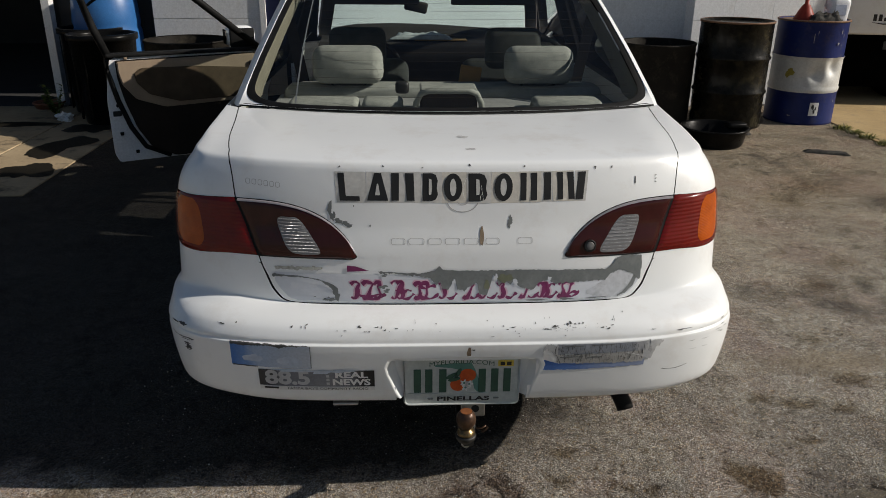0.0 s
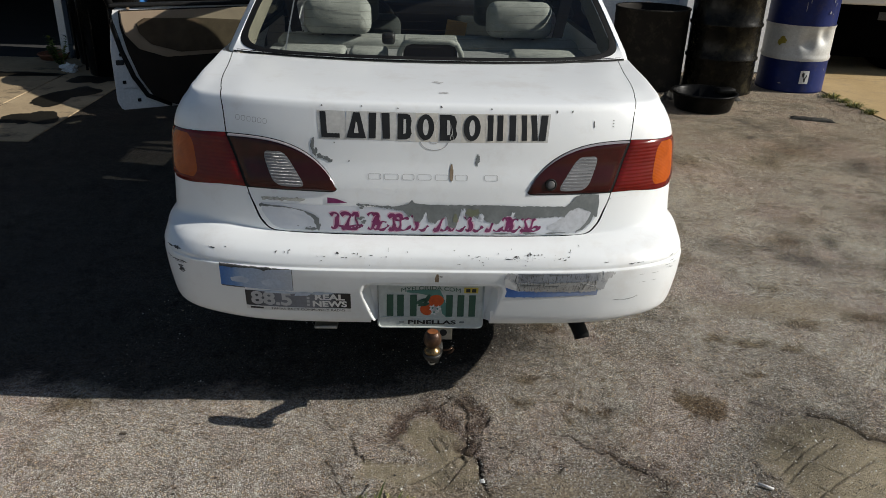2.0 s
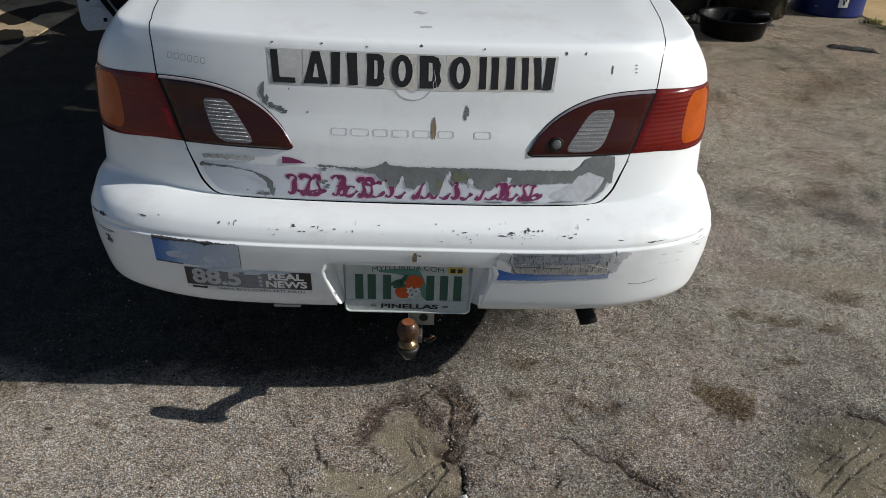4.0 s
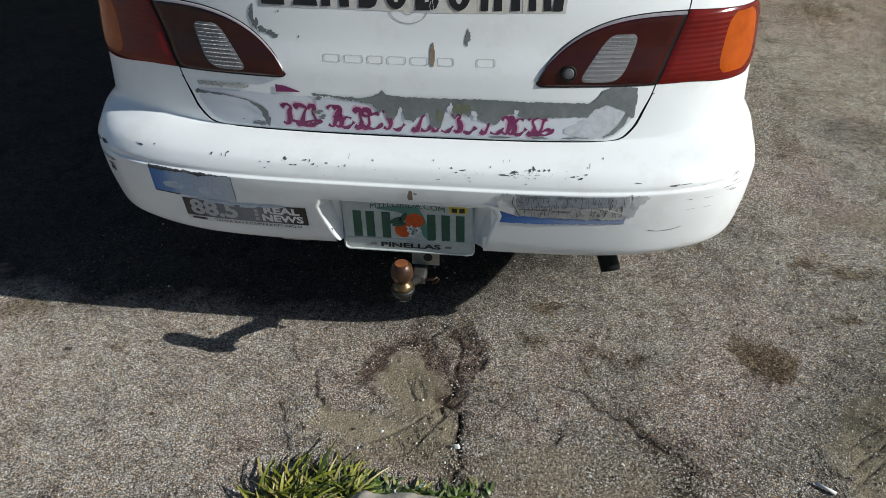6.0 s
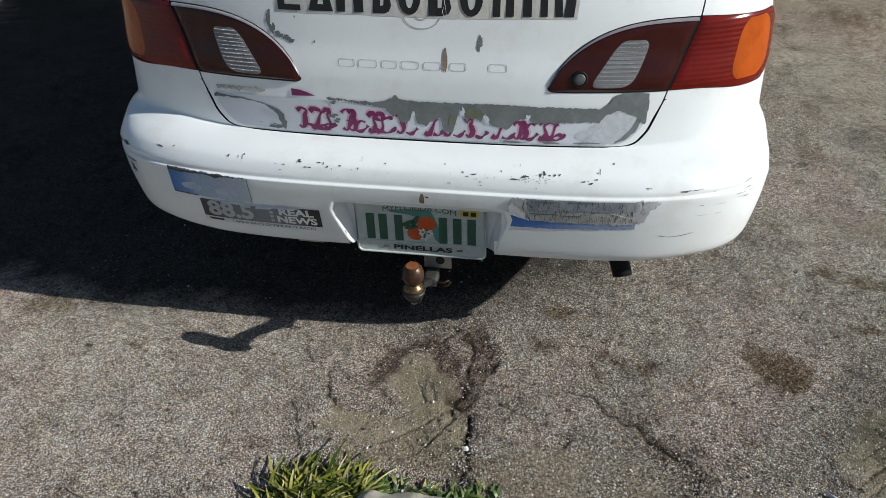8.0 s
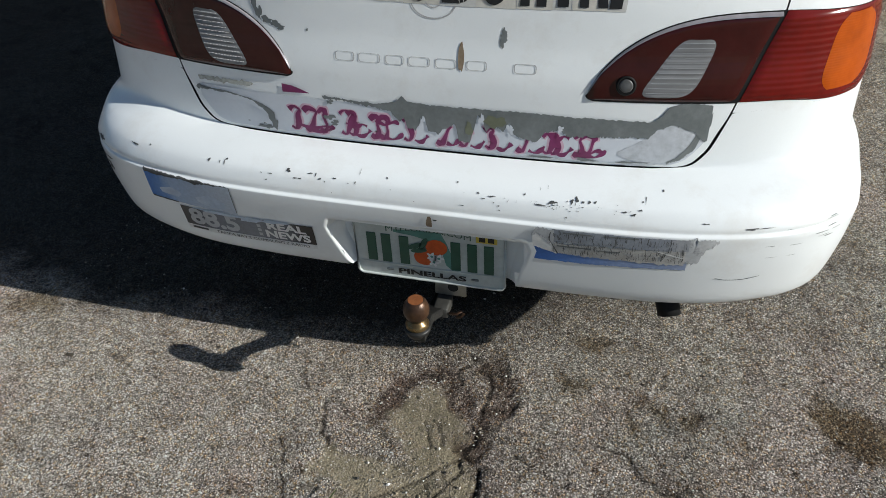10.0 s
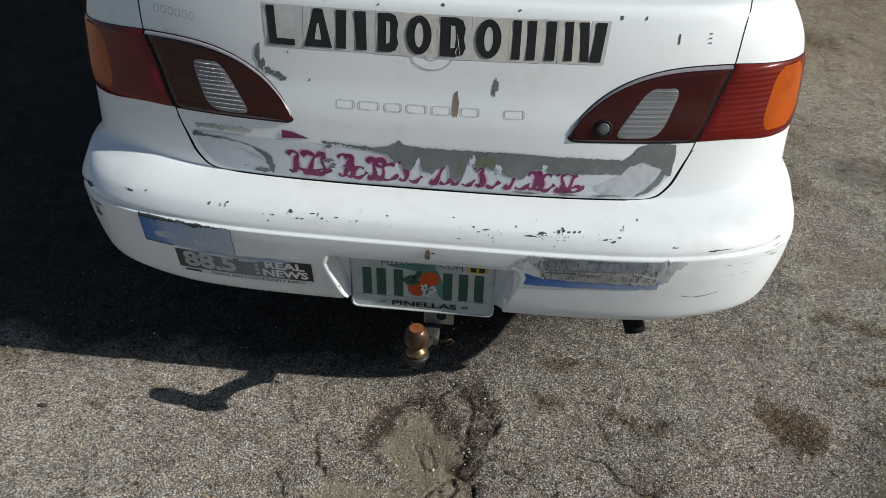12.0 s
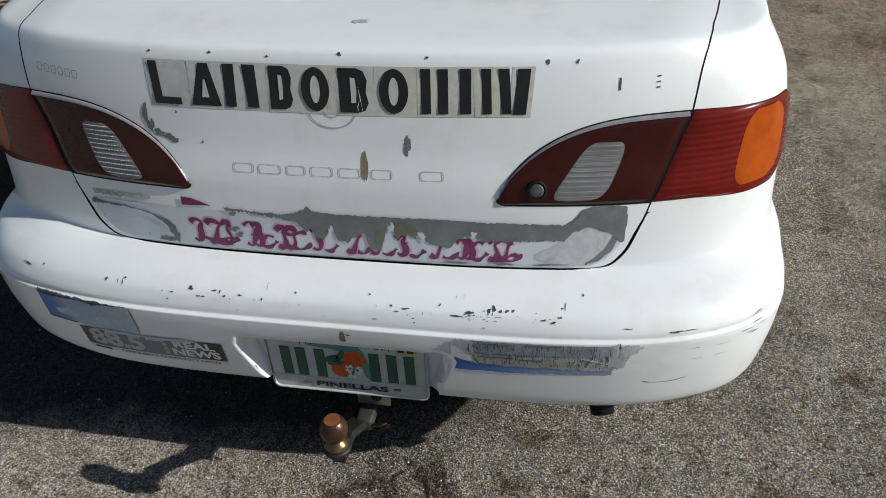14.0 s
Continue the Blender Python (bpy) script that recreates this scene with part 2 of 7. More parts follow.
    stain = soft(np.hypot(((wob_x - 0.876) * 0.85 - (wob_y + 0.04) * 0.53) / 0.088, ((wob_y + 0.04) * 0.85 + (wob_x - 0.876) * 0.53) / 0.066), 0.82, 1.1)
    spots = [(1.19, 1.137, 0.05, 0.05), (1.447, 0.766, 0.03, 0.03), (1.33, 1.63, 0.04, 0.05), (0.55, -0.10, 0.02, 0.02), (0.33, 0.11, 0.05, 0.03),
             (1.75, 1.3, 0.12, 0.04), (2.2, 0.95, 0.2, 0.08), (1.75, 0.55, 0.13, 0.05), (0.45, 0.45, 0.08, 0.05), (2.6, 1.7, 0.25, 0.07), (-0.15, 0.3, 0.04, 0.03),
             (1.075, 0.378, 0.05, 0.03), (1.19, 0.345, 0.09, 0.025), (1.34, 0.32, 0.05, 0.03), (1.468, 0.787, 0.06, 0.045), (0.433, -0.117, 0.02, 0.03), (0.30, -0.06, 0.03, 0.015), (-1.1, -0.05, 0.09, 0.04), (-1.3, -0.3, 0.07, 0.03), (1.9, 2.2, 0.16, 0.05), (2.5, 2.9, 0.3, 0.08), (1.27, 1.47, 0.09, 0.03), (1.52, 2.02, 0.12, 0.05), (1.98, 1.55, 0.14, 0.05), (1.47, 0.50, 0.09, 0.04), (1.67, 2.61, 0.2, 0.06), (2.18, 2.55, 0.18, 0.07), (1.12, 0.14, 0.05, 0.03), (0.663, -0.125, 0.025, 0.02), (0.486, -0.066, 0.04, 0.02), (0.298, -0.025, 0.05, 0.025), (-2.7, 3.4, 0.28, 0.08), (-2.5, 3.75, 0.14, 0.07), (-2.9, 2.75, 0.3, 0.09)]
    for x, y, rx, ry in spots:
        stain = np.maximum(stain, 0.85 * soft(np.hypot((wob_x - x) / rx, (wob_y - y) / ry), 0.45, 1.2))
    tread = np.zeros(X.shape)
    for line in ([(-0.033, -0.328), (0.002, -0.297)], [(-0.112, -0.446), (0.02, -0.356), (0.092, -0.278)], [(0.02, -0.44), (0.053, -0.40), (0.102, -0.312)], [(0.096, -0.286), (0.106, -0.312)],
                 [(0.066, -0.316), (0.078, -0.349)], [(0.039, -0.354), (0.058, -0.385)], [(0.006, -0.392), (0.026, -0.414)], [(0.002, -0.204), (0.027, -0.267)], [(0.027, -0.201), (0.053, -0.255)],
                 [(0.965, -0.391), (1.042, -0.321), (1.106, -0.266), (1.20, -0.20)], [(0.95, -0.45), (0.996, -0.402), (1.091, -0.315), (1.22, -0.23)], [(1.0, -0.50), (1.15, -0.39), (1.30, -0.30)],
                 [(1.01, -0.30), (1.04, -0.27), (1.12, -0.215)], [(1.058, -0.222), (1.112, -0.249)], [(1.033, -0.291), (1.073, -0.317)], [(1.07, -0.40), (1.11, -0.44)], [(1.14, -0.33), (1.18, -0.37)]):
        tread = np.maximum(tread, soft(seg_dist(X + 0.002 * waves(X, Y, 90, 6), Y, line), 0.0012, 0.0050))
    near = np.clip(1.6 - np.hypot(X - 0.2, Y) / 3.0, 0, 1)
    Z = near * (0.0010 * waves(X, Y, 9, 11) + 0.0007 * waves(X, Y, 60, 12)) - 0.0045 * crack - 0.007 * pit - 0.004 * sand - 0.0045 * tread * sand - 0.004 * stain * (near > 0)
    ny, nx = X.shape
    verts = np.stack([X, Y, Z], -1).reshape(-1, 3)
    i = np.arange(ny * nx).reshape(ny, nx)
    faces = np.stack([i[:-1, :-1], i[:-1, 1:], i[1:, 1:], i[1:, :-1]], -1).reshape(-1, 4)
    me = bpy.data.meshes.new("ground")
    me.vertices.add(len(verts)), me.loops.add(faces.size), me.polygons.add(len(faces))
    me.vertices.foreach_set("co", verts.ravel())
    me.loops.foreach_set("vertex_index", faces.ravel())
    me.polygons.foreach_set("loop_start", np.arange(0, faces.size, 4))
    me.polygons.foreach_set("use_smooth", np.ones(len(faces), bool))
    me.update(calc_edges=True)
    for name, a in (("sand", sand), ("crack", np.maximum(crack, tread * sand * np.where(X > 0.6, 0.40, 0.55))), ("pit", pit), ("stain", stain), ("gravel", gravel)):
        me.attributes.new(name, "FLOAT", "POINT").data.foreach_set("value", a.ravel().astype(np.float32))
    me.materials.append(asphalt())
    return tagged(new("ground", me), "worn grey asphalt with cracks, sand and oil stains", "ground", kind="structure")


def asphalt():
    m, n, l, p = nodes_of("worn_asphalt")

    def attr(name):
        a = n.new("ShaderNodeAttribute")
        a.attribute_name = name
        return a.outputs["Fac"]
    co = n.new("ShaderNodeTexCoord")
    warp = noise_node(n, l, 150, 2)
    shift = n.new("ShaderNodeVectorMath")
    shift.operation = "MULTIPLY_ADD"
    l.new(warp.outputs["Color"], shift.inputs[0])
    shift.inputs[1].default_value = (0.0055, 0.0055, 0.0055)
    l.new(co.outputs["Object"], shift.inputs[2])
    stones = noise_node(n, l, 225, kind="voronoi")
    small = noise_node(n, l, 430, kind="voronoi")
    coarse = noise_node(n, l, 62, kind="voronoi")
    for t in (stones, small, coarse):
        l.new(shift.outputs[0], t.inputs["Vector"])
    rough = noise_node(n, l, 200, 5, 0.75)
    tone = n.new("ShaderNodeSeparateColor")
    l.new(stones.outputs["Color"], tone.inputs[0])
    tone2 = n.new("ShaderNodeSeparateColor")
    l.new(small.outputs["Color"], tone2.inputs[0])
    big = noise_node(n, l, 2.2, 6)
    mid = noise_node(n, l, 16, 10, 0.8)
    base = ramp(n, l, tone.outputs[0], [(0.0, (0.02, 0.0195, 0.019)), (0.14, (0.085, 0.082, 0.079)), (0.50, (0.155, 0.150, 0.143)), (0.88, (0.225, 0.218, 0.208)), (0.935, (0.30, 0.292, 0.28)), (0.965, (0.66, 0.65, 0.63)), (1.0, (0.78, 0.77, 0.75))])
    fines = ramp(n, l, tone2.outputs[1], [(0.0, (0.015, 0.0146, 0.014)), (0.18, (0.075, 0.073, 0.070)), (0.6, (0.155, 0.151, 0.145)), (0.90, (0.235, 0.228, 0.218)), (0.955, (0.60, 0.59, 0.57)), (1.0, (0.72, 0.71, 0.69))])
    pick = ramp(n, l, rough.outputs[0], [(0.44, (0, 0, 0)), (0.50, (1, 1, 1))])
    col = mixc(n, l, pick, base, fines)
    edge = ramp(n, l, stones.outputs["Distance"], [(0.28, (1.16, 1.16, 1.16)), (0.66, (0.26, 0.25, 0.24))])
    col = mixc(n, l, 0.82, col, edge, "MULTIPLY")
    col = mixc(n, l, 1.0, col, ramp(n, l, big.outputs[0], [(0.3, (0.78, 0.75, 0.76)), (0.7, (1.15, 1.13, 1.10))]), "MULTIPLY")
    col = mixc(n, l, 0.9, col, ramp(n, l, mid.outputs[0], [(0.33, (0.52, 0.50, 0.49)), (0.45, (0.96, 0.945, 0.94)), (0.64, (1.26, 1.255, 1.245))]), "MULTIPLY")
    blot = noise_node(n, l, 5.5, 10, 0.78)
    col = mixc(n, l, 0.9, col, ramp(n, l, blot.outputs[0], [(0.36, (0.48, 0.46, 0.43)), (0.46, (0.90, 0.89, 0.875)), (0.56, (1.05, 1.05, 1.04))]), "MULTIPLY")
    pock = noise_node(n, l, 15, 9, 0.72)
    pock_area = noise_node(n, l, 1.4, 4, 0.6)
    pm = n.new("ShaderNodeMath")
    pm.operation = "MULTIPLY"
    l.new(ramp(n, l, pock.outputs[0], [(0.56, (0, 0, 0)), (0.66, (1, 1, 1))]), pm.inputs[0])
    l.new(ramp(n, l, pock_area.outputs[0], [(0.36, (0.25, 0.25, 0.25)), (0.58, (1, 1, 1))]), pm.inputs[1])
    col = mixc(n, l, pm.outputs[0], col, mixc(n, l, 1.0, col, (0.42, 0.39, 0.355), "MULTIPLY"))
    speck = noise_node(n, l, 55, 6, 0.85)
    col = mixc(n, l, 1.0, col, ramp(n, l, speck.outputs[0], [(0.36, (0.66, 0.65, 0.635)), (0.50, (1.0, 1.0, 1.0)), (0.66, (1.28, 1.275, 1.26))]), "MULTIPLY")
    tone3 = n.new("ShaderNodeSeparateColor")
    l.new(coarse.outputs["Color"], tone3.inputs[0])
    col = mixc(n, l, 1.0, col, ramp(n, l, tone3.outputs[1], [(0.0, (0.86, 0.855, 0.85)), (0.5, (1.0, 1.0, 1.0)), (1.0, (1.12, 1.12, 1.115))]), "MULTIPLY")
    hue = noise_node(n, l, 1.9, 5, 0.65)
    col = mixc(n, l, 1.0, col, ramp(n, l, hue.outputs[0], [(0.36, (0.98, 1.0, 1.0)), (0.50, (1.0, 0.99, 0.985)), (0.60, (1.05, 0.975, 0.985))]), "MULTIPLY")
    # a few brown and blue-grey stones, and pits where a stone has gone
    col = mixc(n, l, 1.0, col, ramp(n, l, tone.outputs[1], [(0.0, (0.90, 0.95, 1.02)), (0.12, (1.0, 1.0, 1.0)), (0.80, (1.0, 1.0, 1.0)), (0.88, (1.16, 1.0, 0.78)), (1.0, (1.10, 0.88, 0.62))]), "MULTIPLY")
    gone = ramp(n, l, tone3.outputs[0], [(0.0, (0.30, 0.28, 0.26)), (0.07, (0.34, 0.32, 0.30)), (0.10, (1, 1, 1))])
    shape = ramp(n, l, coarse.outputs["Distance"], [(0.22, (0.95, 0.95, 0.95)), (0.42, (0, 0, 0))])
    col = mixc(n, l, shape, col, mixc(n, l, 1.0, col, gone, "MULTIPLY"))
    # the asphalt behind the car gets paler towards -x
    geo = n.new("ShaderNodeNewGeometry")
    pos = n.new("ShaderNodeSeparateXYZ")
    l.new(geo.outputs["Position"], pos.inputs[0])
    pale = n.new("ShaderNodeMapRange")
    pale.inputs[1].default_value, pale.inputs[2].default_value, pale.inputs[3].default_value, pale.inputs[4].default_value = 0.4, -0.7, 0.0, 1.0
    l.new(pos.outputs[0], pale.inputs[0])
    col = mixc(n, l, 1.0, col, mixc(n, l, pale.outputs[0], (2.86, 2.82, 2.66), (4.15, 3.95, 3.68)), "MULTIPLY")
    col = mixc(n, l, 1.0, col, (0.85, 0.84, 0.82), "DARKEN")
    dust = n.new("ShaderNodeMapRange")
    dust.inputs[1].default_value, dust.inputs[2].default_value, dust.inputs[3].default_value, dust.inputs[4].default_value = 0.8, 3.2, 0.0, 1.0
    l.new(pos.outputs[1], dust.inputs[0])
    col = mixc(n, l, dust.outputs[0], col, mixc(n, l, 1.0, col, (0.94, 0.87, 0.76), "MULTIPLY"))
    sandc = ramp(n, l, mid.outputs[0], [(0.3, (0.255, 0.217, 0.146)), (0.7, (0.345, 0.295, 0.205))])
    sandc = mixc(n, l, 0.5, sandc, ramp(n, l, tone2.outputs[0], [(0.0, (0.25, 0.25, 0.25)), (0.3, (0.8, 0.8, 0.8)), (0.85, (1.2, 1.2, 1.2)), (1.0, (2.2, 2.2, 2.2))]), "MULTIPLY")
    sm = n.new("ShaderNodeMath")
    sm.operation = "MULTIPLY"
    l.new(attr("sand"), sm.inputs[0])
    l.new(ramp(n, l, tone.outputs[2], [(0.0, (1, 1, 1)), (0.86, (0.95, 0.95, 0.95)), (0.90, (0.40, 0.40, 0.40))]), sm.inputs[1])
    col = mixc(n, l, sm.outputs[0], col, sandc)
    gr = ramp(n, l, tone.outputs[2], [(0.0, (0.12, 0.095, 0.065)), (0.6, (0.27, 0.22, 0.16)), (1.0, (0.5, 0.42, 0.3))])
    gm = n.new("ShaderNodeMath")
    gm.operation = "MULTIPLY"
    l.new(attr("gravel"), gm.inputs[0])
    gm.inputs[1].default_value = 0.85
    col = mixc(n, l, gm.outputs[0], col, gr)
    for name, dark in (("pit", (0.40, 0.35, 0.33)), ("stain", (0.44, 0.38, 0.28)), ("crack", (0.16, 0.15, 0.14))):
        col = mixc(n, l, attr(name), col, mixc(n, l, 1.0, col, dark, "MULTIPLY"))
    # old oil in the parking place with the car's shade painted in, ragged outline
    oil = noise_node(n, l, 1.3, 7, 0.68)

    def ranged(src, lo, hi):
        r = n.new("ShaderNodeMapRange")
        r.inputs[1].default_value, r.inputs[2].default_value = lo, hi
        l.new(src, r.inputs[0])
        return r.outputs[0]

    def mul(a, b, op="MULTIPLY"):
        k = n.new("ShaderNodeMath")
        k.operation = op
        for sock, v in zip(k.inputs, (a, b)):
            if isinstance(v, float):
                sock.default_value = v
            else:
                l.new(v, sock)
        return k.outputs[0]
    shade_field = mul(ranged(pos.outputs[0], 0.62, -0.10), ranged(pos.outputs[1], -0.10, 0.36))
    shade_field = mul(shade_field, mul(ranged(pos.outputs[0], -3.4, -2.0), ranged(pos.outputs[1], 5.2, 3.6)))
    soaked = mul(shade_field, mul(mul(oil.outputs[0], 0.5, "SUBTRACT"), 1.6), "ADD")
    soak_shade = mul(ranged(soaked, 0.03, 0.42), 0.96)
    col = mixc(n, l, soak_shade, col, mixc(n, l, 0.10, (0.010, 0.0096, 0.009), col))
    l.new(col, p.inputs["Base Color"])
    p.inputs["Roughness"].default_value = 0.85
    p.inputs["Specular IOR Level"].default_value = 0.15
    h = n.new("ShaderNodeMath")
    h.operation = "MULTIPLY_ADD"
    l.new(stones.outputs["Distance"], h.inputs[0])
    h.inputs[1].default_value = -0.75
    l.new(rough.outputs[0], h.inputs[2])
    inv = n.new("ShaderNodeMath")
    inv.operation = "MULTIPLY_ADD"
    l.new(attr("sand"), inv.inputs[0])
    inv.inputs[1].default_value, inv.inputs[2].default_value = -0.35, 0.92
    bp = n.new("ShaderNodeBump")
    bp.inputs["Distance"].default_value = 0.0088
    l.new(inv.outputs[0], bp.inputs["Strength"])
    l.new(h.outputs[0], bp.inputs["Height"])
    l.new(bp.outputs[0], p.inputs["Normal"])
    return m


build_ground()

# ---- the car's skin ----
# rows: height and rear edge at the middle, the same at the corners, half width, corner depth, corner power
ROWS = np.array([
    (0.350, 0.060, 0.352, 0.060, 0.709, 0.38, 3.0),
    (0.326, -0.055, 0.330, -0.058, 0.744, 0.37, 3.8),
    (0.321, -0.086, 0.327, -0.085, 0.756, 0.37, 4.0),
    (0.338, -0.101, 0.344, -0.099, 0.768, 0.37, 4.2),
    (0.420, -0.1170, 0.425, -0.1155, 0.783, 0.38, 4.1),
    (0.490, -0.129, 0.492, -0.128, 0.791, 0.39, 3.8),
    (0.505, -0.130, 0.505, -0.130, 0.786, 0.39, 3.8),
    (0.510, -0.123, 0.510, -0.123, 0.787, 0.39, 3.8),
    (0.518, -0.122, 0.518, -0.122, 0.786, 0.38, 3.8),
    (0.542, -0.112, 0.543, -0.114, 0.780, 0.38, 3.5),
    (0.558, -0.085, 0.558, -0.090, 0.778, 0.36, 3.3),
    (0.566, -0.045, 0.572, -0.052, 0.768, 0.33, 3.1),
    (0.568, -0.012, 0.588, -0.024, 0.760, 0.29, 3.0),
    (0.600, -0.014, 0.616, -0.0145, 0.757, 0.27, 2.9),
    (0.700, -0.009, 0.705, -0.010, 0.753, 0.26, 2.7),
    (0.780, 0.008, 0.780, 0.004, 0.749, 0.25, 2.6),
    (0.850, 0.019, 0.850, 0.016, 0.738, 0.24, 2.6),
    (0.900, 0.029, 0.897, 0.028, 0.716, 0.24, 2.6),
    (0.924, 0.036, 0.918, 0.040, 0.703, 0.24, 2.6),
    (0.9365, 0.047, 0.930, 0.056, 0.700, 0.24, 2.6),
    (0.943, 0.084, 0.936, 0.100, 0.700, 0.24, 2.6),
    (0.950, 0.200, 0.944, 0.210, 0.703, 0.22, 2.6),
    (0.955, 0.400, 0.951, 0.410, 0.708, 0.18, 2.5),
    (0.957, 0.590, 0.957, 0.590, 0.713, 0.13, 2.4)])
LAST = len(ROWS) - 1


def fine_rows(rows, k=20):
    """Monotone cubic between the rows."""
    d = np.diff(rows, axis=0)
    m = np.zeros_like(rows)
    m[0], m[-1] = d[0], d[-1]
    m[1:-1] = np.where(d[1:] * d[:-1] > 0, 2 * d[1:] * d[:-1] / np.where(d[1:] + d[:-1] == 0, 1, d[1:] + d[:-1]), 0)
    out = []
    for i in range(len(rows) - 1):
        for t in np.arange(k) / k:
            out.append((2 * t**3 - 3 * t**2 + 1) * rows[i] + (t**3 - 2 * t**2 + t) * m[i] + (3 * t**2 - 2 * t**3) * rows[i + 1] + (t**3 - t**2) * m[i + 1])
    out.append(rows[-1])
    return np.array(out)


FINE = fine_rows(ROWS)


def row_at(v):
    f = min(max(v, 0), LAST) * 20
    i = min(int(f), len(FINE) - 2)
    return FINE[i] * (1 - (f - i)) + FINE[i + 1] * (f - i)


def skin(x, v, off=0.0):
    """The place on the car's rear skin at half-width x and row v, moved out by off."""
    za, ya, zb, yb, w, d, n = row_at(v)
    ax = min(abs(x), w)
    y = d * (1 - (1 - min(ax / w, 1) ** n) ** (1 / n))
    edge = float(np.interp(v, (9.0, 12.0, 13.0, 14.0), (0.462, 0.445, 0.474, 0.530)))
    k = smoothstep(edge, edge + float(np.interp(v, (9.0, 11.0, 12.0, 13.0, 14.0), (0.20, 0.24, 0.25, 0.22, 0.12))), ax)
    reach = float(np.interp(v, (0, 4, 8, 13, 17, 20, 23), (0.003, 0.006, 0.012, 0.019, 0.021, 0.015, 0.010))) * smoothstep(0.50, 0.74, ax) if x < 0 else 0.0
    p = Vector((math.copysign(ax, x) - 0.008 * smoothstep(0.3, 0.75, ax) - reach, y + ya + (yb - ya) * k, za + (zb - za) * k))
    if off:
        e = 0.002
        sx = x - math.copysign(e, x) if abs(x) + e > w else x
        v2 = min(max(v, 0.05), LAST - 0.05)
        du = skin(sx + e, v2) - skin(sx - e, v2)
        dv = skin(sx, v2 + 0.03) - skin(sx, v2 - 0.03)
        nrm = du.cross(dv)
        if nrm.length > 1e-12:
            p = p + nrm.normalized() * off
    return p


def row_of(x, z, lo=2.5, hi=20.0):
    """The row at which the skin reaches the height z at the half-width x."""
    for _ in range(30):
        mid = (lo + hi) / 2
        if skin(x, mid).z < z:
            lo = mid
        else:
            hi = mid
    return (lo + hi) / 2


def on(x, z, off=0.0):
    return skin(x, row_of(x, z), off)


LID_X = [(12.0, 0.400), (12.08, 0.432), (12.25, 0.452), (12.5, 0.467), (12.9, 0.481), (13.4, 0.500), (13.7, 0.516), (13.94, 0.5235), (15.0, 0.555), (15.8, 0.574), (18.0, 0.588), (19.0, 0.592), (20.0, 0.60), (23.0, 0.668)]


def lid_x(v):
    return float(np.interp(v, [a for a, b in LID_X], [b for a, b in LID_X]))


def lid_v(x):
    """The row of the seam under the lid at the half-width x."""
    xs = [0.0, 0.400, 0.432, 0.4555, 0.470, 0.4845, 0.503, 0.520, 0.9]
    vs = [11.70, 11.74, 11.88, 12.14, 12.42, 12.84, 13.36, 13.75, 13.75]
    return float(np.interp(abs(x), xs, vs))


def corner_x(v, x0, q):
    """From x0 round the corner to the flank in even steps of angle, q from 0 to 1."""
    w, n = row_at(v)[4], row_at(v)[6]
    a0 = math.asin(min((x0 / w) ** (n / 2), 1))
    a = a0 + (math.pi / 2 - a0) * q
    return w * math.sin(a) ** (2 / n)


AXLE = (0.92, 3.385)


def arch(y, z):
    return any((y - a) ** 2 + (z - 0.29) ** 2 < 0.325 ** 2 for a in AXLE)


car = thing("car", (0, 0, 0), "old white four-door sedan with peeling paint and stickers, front door open", "car")


def rear_bumper():
    cols = [(-1, 1 - i / 140) for i in range(141)] + [(1, i / 140) for i in range(1, 141)]

    def column(s, q):
        mid = corner_x(6, 0.0001, q)
        free = smoothstep(0.60, 0.75, mid)
        pts = []
        for j in range(61):
            v = lid_v(mid) * j / 60
            pts.append(skin(s * (mid + (corner_x(v, 0.0001, q) - mid) * free), v))
        return pts
    colpts = [column(s, q) for s, q in cols]
    for s, side in ((-1, 0), (1, -1)):                     # the flanks run on towards the wheel arches
        edge = colpts[side]
        for k in range(1, 5):
            run = [Vector((p.x, p.y + (0.585 - p.y) * k / 4, p.z)) for p in edge]
            colpts.insert(0, run) if s < 0 else colpts.append(run)
    m = len(colpts[0])
    for c in colpts:
        for j, p in enumerate(c):
            p.z -= 0.078 * smoothstep(0.0, 0.36, p.y) * max(0.0, 1 - j / 24)
    verts = [p for c in colpts for p in c]
    faces = []
    for i in range(len(colpts) - 1):
        for j in range(m - 1):
            c = (verts[i * m + j] + verts[(i + 1) * m + j + 1]) / 2
            if c.z < 0.464 and abs(c.x + 0.001) < 0.171 + 0.026 * smoothstep(0.33, 0.44, c.z) - 0.014 * smoothstep(0.45, 0.464, c.z):
                continue
            faces.append((i * m + j, (i + 1) * m + j, (i + 1) * m + j + 1, i * m + j + 1))
    return mesh_ob("rear_bumper", verts, faces, PAINT, car, "white bumper cover with scuffs and a plate recess")


bumper = rear_bumper()


def trunk_lid():
    def f(a, b):
        v = 12.05 + (LAST - 12.05) * b ** 1.15
        x = lid_x(v) - 0.0015
        return skin((2 * a - 1) * x, v)
    lid = grid("trunk_lid", 72, 90, f, PAINT, car, "white trunk lid with peeling paint")
    return lid


lid = trunk_lid()


def liner():
    """The dark body behind the seams."""
    def f(a, b):
        v = 3.0 + (LAST - 3.0) * b
        x = corner_x(v, 0.0001, abs(2 * a - 1)) * (1 if a > 0.5 else -1)
        return skin(x * 0.985, v, -0.022)
    def keep(a, b):
        return not (abs(2 * a - 1) < 0.12 and b < 0.2)
    grid("seam_liner", 60, 80, f, GAP, car, "dark hidden body behind the panel gaps", keep)


liner()


